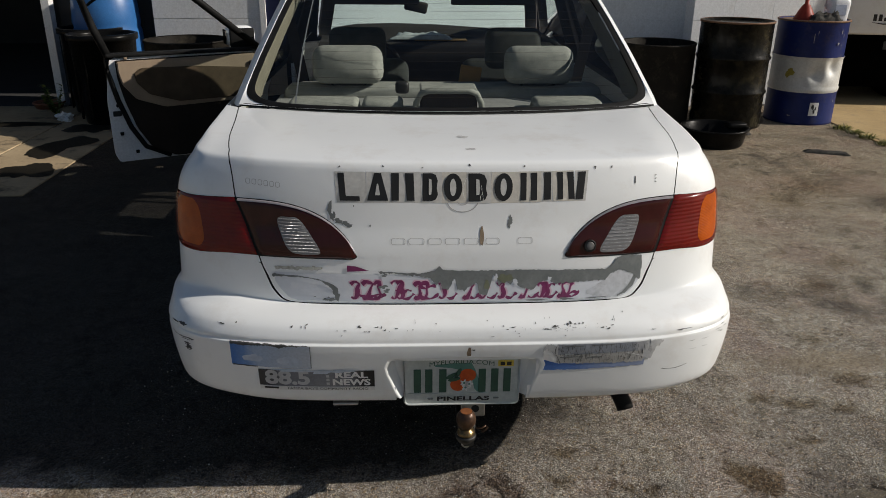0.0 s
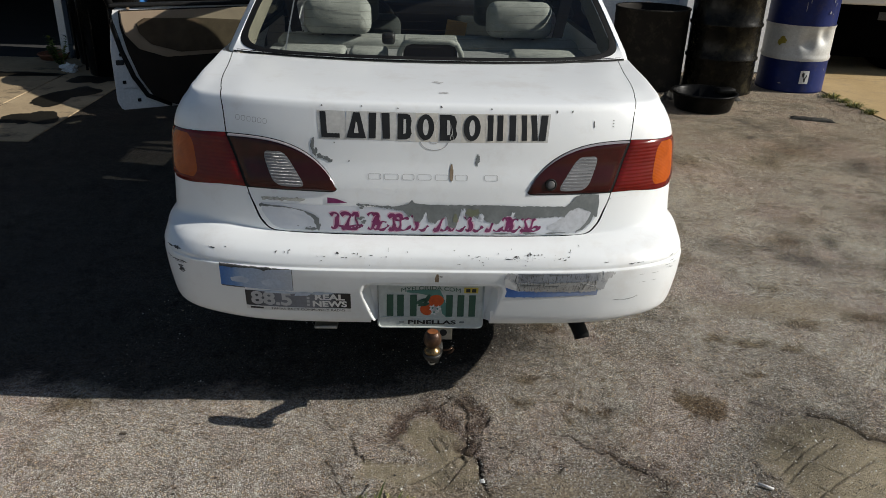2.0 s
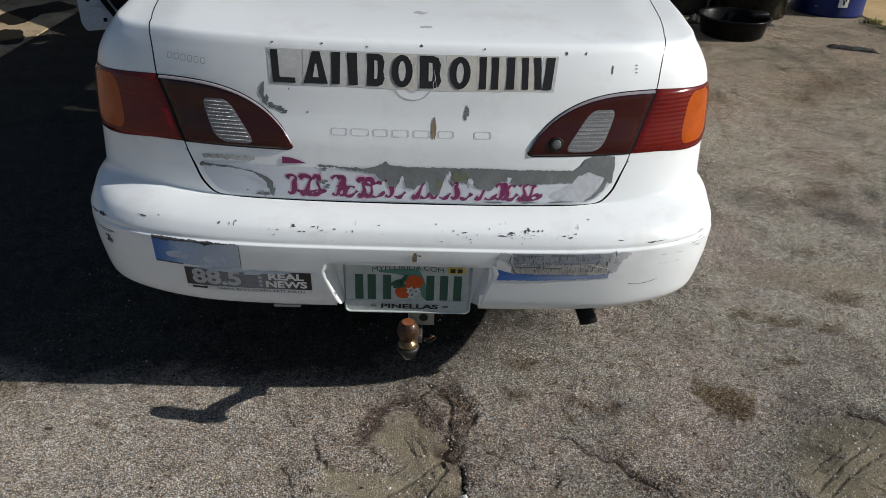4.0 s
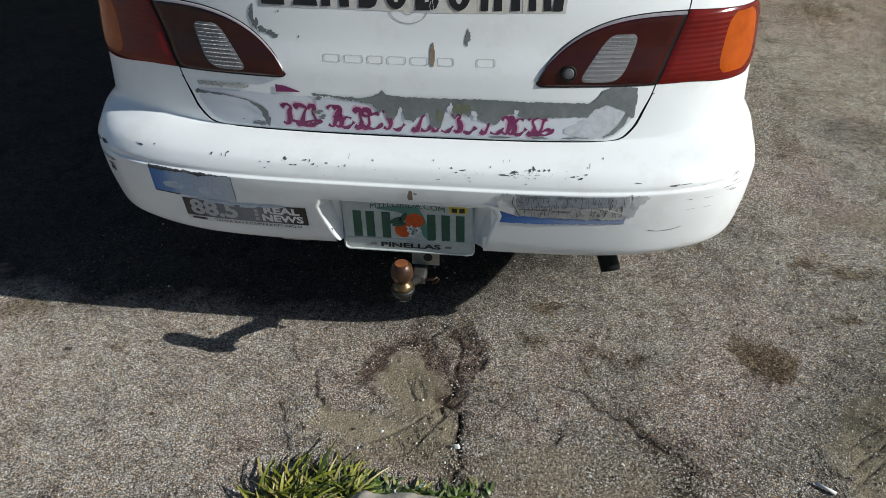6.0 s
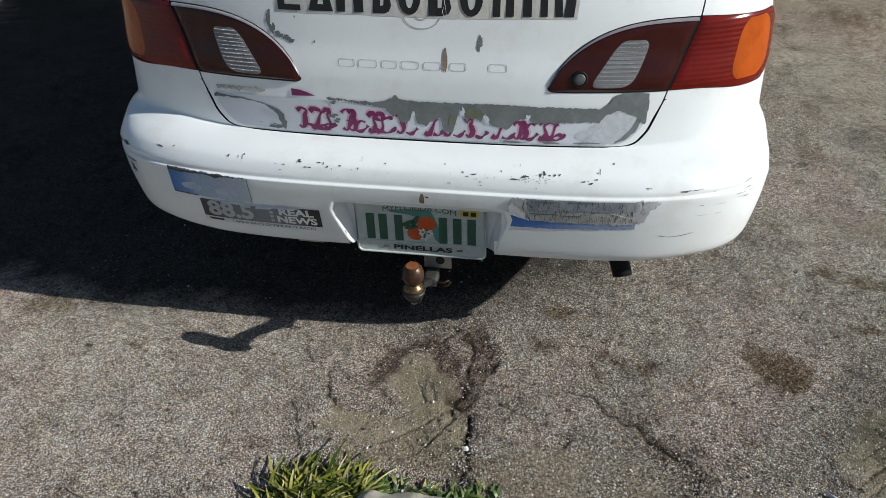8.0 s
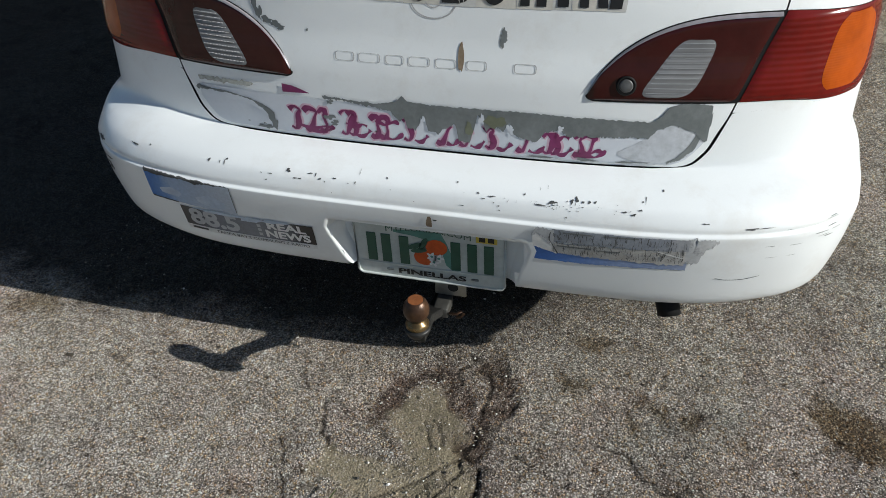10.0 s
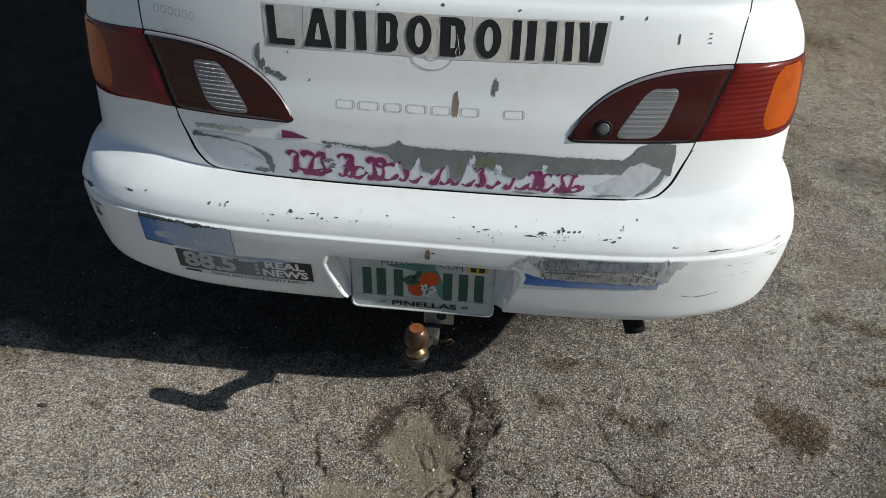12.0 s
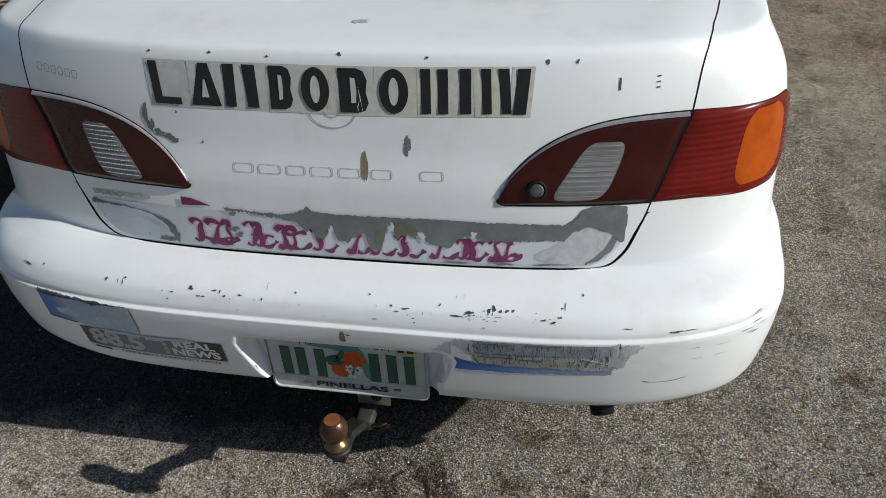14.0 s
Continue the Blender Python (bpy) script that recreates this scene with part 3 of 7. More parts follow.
def quarter(s):
    def f(a, b):
        v = 13.75 + (LAST - 13.75) * b
        if a <= 0.5:
            return skin(s * corner_x(v, lid_x(v) + 0.0015, a * 2), v)
        e = skin(s * row_at(v)[4], v)
        t = (a - 0.5) * 2
        return Vector((e.x + s * 0.018 * math.sin(t * 1.5), e.y + (1.75 - e.y) * t, e.z))
    grid("quarter_panel", 60, 60, f, PAINT, car, "white rear quarter panel", lambda a, b: not arch(f(a, b).y, f(a, b).z))


quarter(-1)
quarter(1)


def lower_side(s):
    def f(a, b):
        y = 0.585 + (2.98 - 0.585) * a
        z = 0.20 + 0.76 * b
        w = float(np.interp(z, [0.2, 0.3, 0.45, 0.6, 0.8, 0.9, 0.96], [0.76, 0.81, 0.832, 0.83, 0.80, 0.76, 0.71])) + 0.012 * math.sin((y - 0.5) * 1.2)
        return Vector((s * w, y, z))

    def keep(a, b):
        p = f(a, b)
        if arch(p.y, p.z) or (p.y < 1.75 and p.z > 0.70):
            return False
        return not (s < 0 and 1.93 < p.y < 2.95 and p.z > 0.30)
    grid("body_side", 90, 34, f, PAINT, car, "white body side", keep)


lower_side(-1)
lower_side(1)


def front_body():
    def f(a, b):
        y = 2.95 + 1.35 * a
        e = (y - 2.95) / 1.35
        hood = 0.93 - 0.16 * e - 0.10 * e ** 6
        w = 0.835 - 0.10 * e ** 3
        t = b * 2 - 1
        k = abs(t)
        s = 1 if t > 0 else -1
        if k < 0.6:
            x = w * 0.93 * k / 0.6
            return Vector((s * x, y, hood - 0.03 * (k / 0.6) ** 3))
        u = (k - 0.6) / 0.4
        return Vector((s * w * (0.93 + 0.07 * math.sin(min(u * 3, 1) * 1.57)), y, hood - 0.03 - (hood - 0.23) * u))

    def keep(a, b):
        p = f(a, b)
        if abs(p.x) < 0.70 and 3.20 < p.y < 4.22 and p.z > 0.5:
            return False
        return not (abs(p.x) > 0.6 and arch(p.y, p.z))
    grid("front_wings", 40, 60, f, PAINT, car, "white front wings and cowl", keep)
    part("engine_bay", box((1.38, 1.0, 0.30), (0, 3.70, 0.50), 0.03), GAP, car, "dark engine bay")

    def nose(a, b):
        p, q = f(1, 0.5 + 0.5 * a), f(1, 0.5 - 0.5 * a)
        c = p.lerp(q, b)
        c.y += 0.05 * (1 - (2 * b - 1) ** 2)
        return c
    grid("front_bumper", 30, 20, nose, PAINT, car, "white front bumper")


front_body()


def bonnet():
    """The bonnet stands raised on its rear hinges."""
    def sheet(off):
        def f(a, b):
            u = 2 * a - 1
            x = u * (0.71 - 0.07 * b ** 3)
            run = 1.02 * b
            up = 0.030 * math.sin(3.1416 * min(b, 1)) - 0.035 * abs(u) ** 4 - 0.03 * b ** 5 - off
            c, s = math.cos(radians(37)), math.sin(radians(37))
            return Vector((x, 3.215 + run * c - up * s, 0.940 + run * s + up * c))
        return f
    lid_ob = grid("bonnet", 30, 24, sheet(0.0), PAINT, car, "white bonnet, raised on its hinges")
    grid("bonnet_underside", 20, 16, sheet(0.022), DARKTRIM, lid_ob, "dark underside of the bonnet")
    for k, edge in enumerate((lambda a: (a, 1.0), lambda a: (0.0, a), lambda a: (1.0, a))):
        grid("bonnet_rim", 24, 1, lambda a, b, edge=edge: sheet(0.022 * b)(*edge(a)), PAINT, lid_ob)
    part("prop_rod", tube([(0.50, 4.10, 0.74), (0.46, 3.85, 1.36)], 0.005, 8), STEEL, lid_ob, "thin steel prop rod", True)


bonnet()

# ---- greenhouse ----
GH = [(0.962, 0.600, 0.702, 3.15), (1.10, 0.790, 0.651, 2.86), (1.20, 0.950, 0.612, 2.62), (1.265, 1.065, 0.586, 2.70), (1.315, 1.165, 0.558, 2.58), (1.345, 1.27, 0.530, 2.50)]


def gh(z):
    zs = [g[0] for g in GH]
    return [float(np.interp(z, zs, [g[k] for g in GH])) for k in (1, 2, 3)]


def rear_glass(a, b, off=0.0, grow=1.0):
    z = 0.962 + (1.315 - 0.962) * b
    y0, w, _ = gh(z)
    x = (2 * a - 1) * w * 0.975 * grow
    bow = 0.055 * (1 - b) ** 1.3 * (1 - min(abs(x) / 0.68, 1) ** 2.2)      # the glass bows rearwards at its foot
    return Vector((x, y0 - bow + 0.08 * (abs(x) / 0.68) ** 2.2 - off, z + off * 0.8 - 0.004 * (abs(x) / 0.68) ** 2))


rear_window = grid("rear_window", 24, 20, rear_glass, GLASS, car, "rear window glass with heater lines")
rear_window.visible_shadow = False


def rim_point(a):
    """A place on the window's square outline, from -1 to 1, and how far in the rounded outline lies."""
    k = (a * 4) % 4
    i, t = int(k), 2 * (k - int(k)) - 1
    U, V = [(t, -1), (1, t), (-t, 1), (-1, -t)][i]
    return U, V, 1 / (abs(U) ** 10 + abs(V) ** 10) ** (1 / 10)


def window_border():
    def f(a, b):
        U, V, r = rim_point(a)
        su, sv = r * (1 - 0.036 * b), r * (1 - 0.060 * b)
        return rear_glass(0.5 + U * su / 2, 0.5 + V * sv / 2, 0.0045 if b < 0.99 else 0.003)
    grid("window_border", 240, 3, f, RUBBER, rear_window, "black border of the rear window")

    def g(a, b):
        U, V, r = rim_point(a)
        s = 1.0 + (r * 0.998 - 1.0) * b
        return rear_glass(0.5 + U * s / 2, 0.5 + V * s / 2, 0.007 - 0.004 * b)
    grid("window_corner", 240, 4, g, PAINT, rear_window, "white rounded corners round the glass")


window_border()


def heater_lines():
    for k in range(13):
        b = 0.10 + 0.066 * k
        verts = [rear_glass(0.045 + 0.91 * i / 24, b + h, 0.0015) for i in range(25) for h in (0, 0.0015)]
        mesh_ob("heater_line", verts, [(2 * i, 2 * i + 2, 2 * i + 3, 2 * i + 1) for i in range(24)], BROWN, rear_window, "thin brown heater line")


heater_lines()
# a thin pale line running down the left of the glass
mesh_ob("pale_glass_line", [rear_glass(a - 0.062 * k / 20, k / 20, 0.002) for k in range(21) for a in (0.136, 0.140)], [(2 * k, 2 * k + 1, 2 * k + 3, 2 * k + 2) for k in range(20)], PRIMER, rear_window, "thin pale line down the glass")
def seal_foot(a):
    p = rear_glass(0.5 + (a - 0.5) * 0.995, 0.012, 0.006)
    return Vector((p.x, p.y - 0.010, 0.9592))


grid("window_seal", 60, 3, lambda a, b: seal_foot(a).lerp(rear_glass(0.5 + (a - 0.5) * 0.995, 0.012, 0.006), b), RUBBER, rear_window, "black seal under the rear window")


def pillar_c(s):
    def f(a, b):
        z = 0.957 + (1.345 - 0.957) * b
        y0, w, _ = gh(max(z, 0.962))
        e = Vector((s * w * 0.978, y0 + 0.08 * (w * 0.975 / 0.68) ** 2.2 - 0.003, z))
        g = Vector((s * (w + 0.020), e.y + 0.035, z - 0.003))
        h = Vector((s * (w + 0.026), e.y + 0.34 - 0.10 * b, z))
        if a < 0.5:
            t = a * 2
            return e * (1 - t) ** 2 + g * 2 * t * (1 - t) + (g * 0.5 + h * 0.5) * t * t
        t = (a - 0.5) * 2
        return (g * 0.5 + h * 0.5).lerp(h, t)
    grid("rear_pillar", 14, 20, f, PAINT, car, "white rear roof pillar")


pillar_c(-1)
pillar_c(1)


def roof_point(a, b):
    y = 1.165 + (2.56 - 1.165) * b
    w = 0.546 - 0.03 * (2 * b - 1) ** 2 + 0.01
    x = (2 * a - 1) * w
    return Vector((x, y + 0.07 * (abs(x) / w) ** 2.2 * (1 - 2 * b), 1.316 + 0.075 * math.sin(math.pi * min(max(b * 0.9 + 0.06, 0), 1)) * (1 - 0.5 * (abs(x) / w) ** 3)))


grid("roof", 24, 24, roof_point, PAINT, car, "white roof panel")
grid("headliner", 12, 12, lambda a, b: roof_point(a, b) - Vector((0, 0, 0.03)), FABRIC, car, "grey cloth headliner")


def strip(name, p, q, w, mat, depth=0.03, label=""):
    d = (Vector(q) - Vector(p))
    bm = box((w, depth, d.length), bevel=0.006)
    bmesh.ops.transform(bm, matrix=Matrix.Translation((Vector(p) + Vector(q)) / 2) @ d.to_track_quat("Z", "Y").to_matrix().to_4x4(), verts=bm.verts)
    return part(name, bm, mat, car, label, True)


for s in (-1, 1):
    strip("front_pillar", (s * 0.66, 3.20, 0.94), (s * 0.53, 2.52, 1.325), 0.07, DARKTRIM, 0.07)
    strip("middle_pillar", (s * 0.70, 1.93, 0.93), (s * 0.55, 1.85, 1.34), 0.08, DARKTRIM, 0.05)
    strip("roof_rail", (s * 0.553, 1.15, 1.325), (s * 0.545, 2.54, 1.335), 0.05, PAINT, 0.05)
    strip("belt_trim", (s * 0.715, 0.98, 0.945), (s * 0.715, 1.93, 0.945), 0.03, RUBBER, 0.03)
strip("belt_trim", (0.715, 1.93, 0.945), (0.70, 3.05, 0.945), 0.03, RUBBER, 0.03)


def pane(name, pts, mat=GLASS, label=""):
    ob = mesh_ob(name, pts, [tuple(range(len(pts)))], mat, car, label, False)
    ob.visible_shadow = mat is not GLASS
    return ob


pane("windshield", [(-0.64, 3.16, 0.955), (0.64, 3.16, 0.955), (0.51, 2.54, 1.325), (-0.51, 2.54, 1.325)], WINDSCREEN, "windscreen glass")
for s in (-1, 1):
    pane("rear_door_window", [(s * 0.70, 1.05, 0.955), (s * 0.70, 1.90, 0.955), (s * 0.555, 1.83, 1.325), (s * 0.575, 1.30, 1.30)], SIDE_GLASS, "dark tinted side window")
pane("front_door_window", [(0.70, 1.96, 0.955), (0.69, 3.05, 0.955), (0.545, 2.52, 1.325), (0.553, 1.90, 1.325)], SIDE_GLASS, "dark tinted side window")

# ---- lamps ----


def lens_mat(name, colour, ridge, axis, rough=0.12, strength=0.35):
    m, n, l, p = nodes_of(name)
    t = noise_node(n, l, 25, 4)
    l.new(mixc(n, l, 0.5, colour, mixc(n, l, 1.0, colour, ramp(n, l, t.outputs[0], [(0.3, (0.6, 0.6, 0.6)), (0.7, (1.2, 1.2, 1.2))]), "MULTIPLY")), p.inputs["Base Color"])
    p.inputs["Roughness"].default_value = rough
    p.inputs["Coat Weight"].default_value = 0.15
    p.inputs["Specular IOR Level"].default_value = 0.3
    co, w = n.new("ShaderNodeTexCoord"), n.new("ShaderNodeTexWave")
    w.bands_direction = axis
    w.inputs["Scale"].default_value = ridge
    l.new(co.outputs["Object"], w.inputs["Vector"])
    bp = n.new("ShaderNodeBump")
    bp.inputs["Strength"].default_value, bp.inputs["Distance"].default_value = strength, 0.002
    l.new(w.outputs[0], bp.inputs["Height"])
    l.new(bp.outputs[0], p.inputs["Normal"])
    return m


DARK_LOCK = surface("dull_dark_metal", (0.06, 0.06, 0.06), (0.11, 0.11, 0.11), 60, 0.5, 0.3, 0.1)
RED_DARK = lens_mat("dark_red_lens", (0.038, 0.0055, 0.0045), 31, "Z", 0.13, 0.03)
RED = lens_mat("red_lens", (0.135, 0.0065, 0.004), 31, "Z", 0.14, 0.30)
AMBER = lens_mat("amber_lens", (0.38, 0.066, 0.0025), 75, "Z", 0.14, 0.14)
CLEAR = lens_mat("clear_ribbed_lens", (0.20, 0.20, 0.205), 34, "Z", 0.22, 0.45)
# pale base colour paints in the sky's reflection along the lens edge
LENS_EDGE = surface("lens_edge_highlight", (0.22, 0.20, 0.21), (0.32, 0.30, 0.32), 14, 0.24, 0, 0.01, coat=1.0)
PRISM = surface("bright_prism_row", (0.40, 0.40, 0.40), (0.52, 0.52, 0.52), 40, 0.25)


def lamp_top(x):
    f = min(max((x - 0.272) / 0.294, 0), 1)
    return 0.703 + 0.133 * (1 - (1 - f) ** 3) ** 0.76


def lid_lamp(s):
    """A leaf-shaped lamp on the lid, with a clear reversing lens in it."""
    def sheet(grow, off, soft):
        def f(a, b):
            a = a ** 1.6                                   # closer together round the tip
            x = 0.272 - grow + (0.5195 - 0.272 + grow * 2.4) * a + 0.050 * b * a
            lo, hi = 0.694 - grow, lamp_top(x) + grow
            k = math.sqrt(1 - (1 - min(a / 0.07, 1.0)) ** 2)
            lo, hi = 0.7015 + (lo - 0.7015) * k, 0.7015 + (hi - 0.7015) * k
            z = lo + (hi - lo) * b
            e = min(a / 0.06, 1.0, b / 0.10, (1 - b) / 0.10, (1 - a) / 0.03)
            return on(s * x, z, off - soft * (1 - max(e, 0)) ** 2)
        return f
    rim = grid("lid_lamp", 40, 16, sheet(0.0025, 0.0015, 0.0005), RUBBER, car, "dark red lamp in the trunk lid")
    grid("lens", 44, 26, sheet(0.0, 0.0048, 0.0040), RED_DARK, rim, "dark red plastic lens")

    def rev(a, b):
        z = 0.703 + 0.094 * b
        lo, hi = 0.352 + 0.062 * b ** 0.9, 0.438 + 0.038 * b ** 0.7
        r = max(0, 1 - abs(2 * b - 1) ** 5) ** 0.4
        c, h = (lo + hi) / 2, (hi - lo) / 2
        return on(s * (c + h * (2 * a - 1) * (0.42 + 0.58 * r)), z, 0.0060 - 0.001 * abs(2 * a - 1) ** 4)
    grid("reversing_lens", 14, 30, lambda a, b: rev(a, 0.5 - 0.5 * math.cos(math.pi * b)), CLEAR, rim, "clear ribbed reversing light")

    def lip(a, b):
        x, t, w = 0.274 + 0.2945 * a ** 1.3, 1.5 * b, 0.0045 + 0.0025 * a
        return on(s * x, lamp_top(x) + 0.0004 - w * (1 - math.cos(t)), w * math.sin(t) * 0.86)
    grid("lens_edge", 48, 8, lip, LENS_EDGE, rim, "upper lens edge with its bright reflection painted in")
    verts, faces = [], []                                  # rows of small bright prisms in the clear lens
    for i in range(11):
        b = 0.07 + 0.086 * i
        for j in range(22):
            a = 0.05 + 0.9 * (j + 0.5) / 22
            p, u, w = rev(a, b), rev(a + 0.022, b), rev(a, b + 0.016)
            nrm = (u - p).cross(w - p).normalized() * (0.0006 * s)
            k = len(verts)
            verts += [p + nrm, u + nrm, u + (w - p) + nrm, w + nrm, (u + w) / 2 + nrm * 2.5]
            faces += [(k, k + 1, k + 4), (k + 1, k + 2, k + 4), (k + 2, k + 3, k + 4), (k + 3, k, k + 4)]
    tagged(mesh_ob("prism_pattern", verts, faces, PRISM, rim, "", False), kind="stuff")
    if s > 0:
        c, q = on(0.335, 0.722, 0.0035), on(0.335, 0.722, 0.020)
        bm = lathe([(0.016, 0.0), (0.017, 0.004), (0.013, 0.006), (0.0125, 0.004), (0.0, 0.004)], 24)
        bmesh.ops.transform(bm, matrix=Matrix.Translation(c) @ (q - c).to_track_quat("Z", "Y").to_matrix().to_4x4(), verts=bm.verts)
        part("lock_ring", bm, RUBBER, rim, "black ring round the lock", True)
        bm = lathe([(0.0115, 0.0), (0.0115, 0.006), (0.009, 0.007), (0.0, 0.007)], 24)
        bmesh.ops.transform(bm, matrix=Matrix.Translation(c) @ (q - c).to_track_quat("Z", "Y").to_matrix().to_4x4(), verts=bm.verts)
        part("lock_cylinder", bm, DARK_LOCK, rim, "grey metal trunk lock", True)


def side_lamp(s):
    def place(x, z, off):
        return on(s * x, z, off)

    def edge_x(b):
        return 0.5260 + 0.050 * b

    def sheet(grow, off, soft):
        def f(a, b):
            lo_x = edge_x(b) - grow * 4.5
            a2 = 1 - (1 - a) ** 1.6
            x = lo_x + (0.7430 + grow * 0.3 - lo_x) * a2
            k = smoothstep(0.55, 0.745, x)
            r = smoothstep(0.722, 0.748, x) ** 2
            lo = 0.694 - grow - 0.010 * smoothstep(0.58, 0.70, x) + 0.034 * r
            hi = 0.838 + grow - 0.010 * k - 0.020 * r
            z = lo + (hi - lo) * b
            e = min(b / 0.10, (1 - b) / 0.10, a / 0.04)
            return place(x, z, off - soft * (1 - min(max(e, 0), 1)) ** 2)
        return f

    def amber(a, b):
        z = 0.702 + 0.121 * b
        lo = 0.648 + 0.016 * b ** 0.8
        hi = 0.729 - 0.004 * b + 0.003 * math.sin(b * 3.0)
        r = 1 - 0.45 * abs(2 * b - 1) ** 5
        c, h = (lo + hi) / 2, (hi - lo) / 2
        return place(c + h * (2 * a - 1) * r, z, 0.0068 - 0.001 * abs(2 * a - 1) ** 4)
    rim = grid("tail_lamp", 30, 14, sheet(0.001, 0.0015, 0.0005), RUBBER, car, "red and amber tail lamp at the car's corner")
    grid("lens", 34, 20, sheet(0.0, 0.0055, 0.0035), RED, rim, "red ribbed lens")
    grid("indicator_lens", 20, 18, amber, AMBER, rim, "amber indicator lens")


for s in (-1, 1):
    lid_lamp(s)
    side_lamp(s)

# ---- marks on the paint: each is a thin skin that follows the panel ----
STICKER = surface("clear_sticker", (0.50, 0.495, 0.475), (0.58, 0.575, 0.55), 18, 0.4, 0, 0.05)
STICKER_WARM = surface("yellowed_sticker", (0.53, 0.505, 0.45), (0.60, 0.575, 0.52), 18, 0.4, 0, 0.05)
INK = surface("black_vinyl", (0.008, 0.008, 0.009), (0.016, 0.016, 0.016), 25, 0.42)
MAGENTA = surface("magenta_spray", (0.13, 0.010, 0.065), (0.22, 0.025, 0.12), 30, 0.5)
PINK = surface("pink_overspray", (0.56, 0.34, 0.44), (0.66, 0.48, 0.56), 30, 0.5)
FADED = surface("faded_grey_white_paint", (0.56, 0.59, 0.645), (0.67, 0.69, 0.725), 6, 0.4, 0, 0.03, 120, 0.25, 0, (0.47, 0.50, 0.56), 0.3, grain_amount=0.15)
GHOST = surface("old_badge_glue", (0.34, 0.34, 0.34), (0.56, 0.55, 0.54), 60, 0.6, 0, 0.3)
GLUE = surface("brownish_badge_glue", (0.30, 0.30, 0.26), (0.52, 0.52, 0.48), 90, 0.6, 0, 0.4, 260, 0.12, 0, (0.22, 0.21, 0.17), 0.6)
RUST = surface("rust_streak", (0.16, 0.10, 0.055), (0.30, 0.24, 0.17), 60, 0.8, 0, 0.3)
OLIVE = surface("olive_paint_remains", (0.12, 0.13, 0.08), (0.17, 0.18, 0.12), 30, 0.6)
PALE_BLUE = surface("pale_bleached_paper", (0.42, 0.50, 0.62), (0.54, 0.60, 0.68), 20, 0.6)
WHITE_PRINT = surface("white_print", (0.68, 0.68, 0.67), (0.76, 0.76, 0.75), 30, 0.5)
GREY_PRINT = surface("bleached_white_print", (0.40, 0.41, 0.43), (0.56, 0.57, 0.58), 12, 0.5)
SCUFF = surface("dark_scuff", (0.035, 0.035, 0.035), (0.10, 0.10, 0.10), 60, 0.7)


def patch(name, f, nu, nv, mat, parent, off, label=""):
    """f(a, b) gives half-width and height on the skin."""
    return grid(name, nu, nv, lambda a, b: on(*f(a, b), off), mat, parent, label)


def plain(name, x0, x1, z0, z1, mat, parent, off, label="", lean=0.0, nu=4, nv=2):
    return patch(name, lambda a, b: (x0 + (x1 - x0) * a + lean * (b - 0.5), z0 + (z1 - z0) * b), nu, nv, mat, parent, off, label)


def poly(name, pts, mat, parent, off, label=""):
    """A flat cut-out on the skin, its outline in (half-width, height)."""
    return mesh_ob(name, [on(x, z, off) for x, z in pts], [tuple(range(len(pts)))], mat, parent, label, False)


def outline(name, pts, w, mat, parent, off, label=""):
    """A thin closed line round a cut-out."""
    n = len(pts)
    cx, cz = sum(p[0] for p in pts) / n, sum(p[1] for p in pts) / n

    def f(a, b):
        x, z = pts[int(round(a * n)) % n]
        d = math.hypot(x - cx, z - cz) + 1e-9
        return x + (cx - x) / d * w * b, z + (cz - z) / d * w * b
    return patch(name, f, n, 1, mat, parent, off, label)


def rounded(x0, x1, z0, z1, r, k=4):
    out = []
    for cx, cz, a0 in ((x1 - r, z1 - r, 0), (x0 + r, z1 - r, 1.5708), (x0 + r, z0 + r, 3.1416), (x1 - r, z0 + r, 4.7124)):
        out += [(cx + r * math.cos(a0 + 1.5708 * i / k), cz + r * math.sin(a0 + 1.5708 * i / k)) for i in range(k + 1)]
    return out


def faded_print(name, stops, x0, x1, rough=0.5, wobble=0.25, blot=None):
    """Print that the sun has bleached unevenly along its length."""
    m, n, l, p = nodes_of(name)
    co, sep, mr, add, sc = (n.new("ShaderNode" + k) for k in ("TexCoord", "SeparateXYZ", "MapRange", "Math", "Math"))
    l.new(co.outputs["Object"], sep.inputs[0])
    l.new(sep.outputs[0], mr.inputs[0])
    mr.inputs[1].default_value, mr.inputs[2].default_value = x0, x1
    t = noise_node(n, l, 22, 6, 0.6)
    sc.operation, add.operation = "MULTIPLY_ADD", "ADD"
    l.new(t.outputs[0], sc.inputs[0])
    sc.inputs[1].default_value, sc.inputs[2].default_value = wobble, -wobble / 2
    l.new(mr.outputs[0], add.inputs[0])
    l.new(sc.outputs[0], add.inputs[1])
    col = ramp(n, l, add.outputs[0], stops)
    g = noise_node(n, l, 160, 4)
    col = mixc(n, l, 0.5, col, ramp(n, l, g.outputs[0], [(0.3, (0.75, 0.75, 0.75)), (0.7, (1.2, 1.2, 1.2))]), "MULTIPLY")
    if blot:
        d = noise_node(n, l, 45, 8, 0.75)
        col = mixc(n, l, ramp(n, l, d.outputs[0], [(0.52, (0, 0, 0)), (0.64, (0.8, 0.8, 0.8))]), col, blot)
    l.new(col, p.inputs["Base Color"])
    p.inputs["Roughness"].default_value = rough
    return m


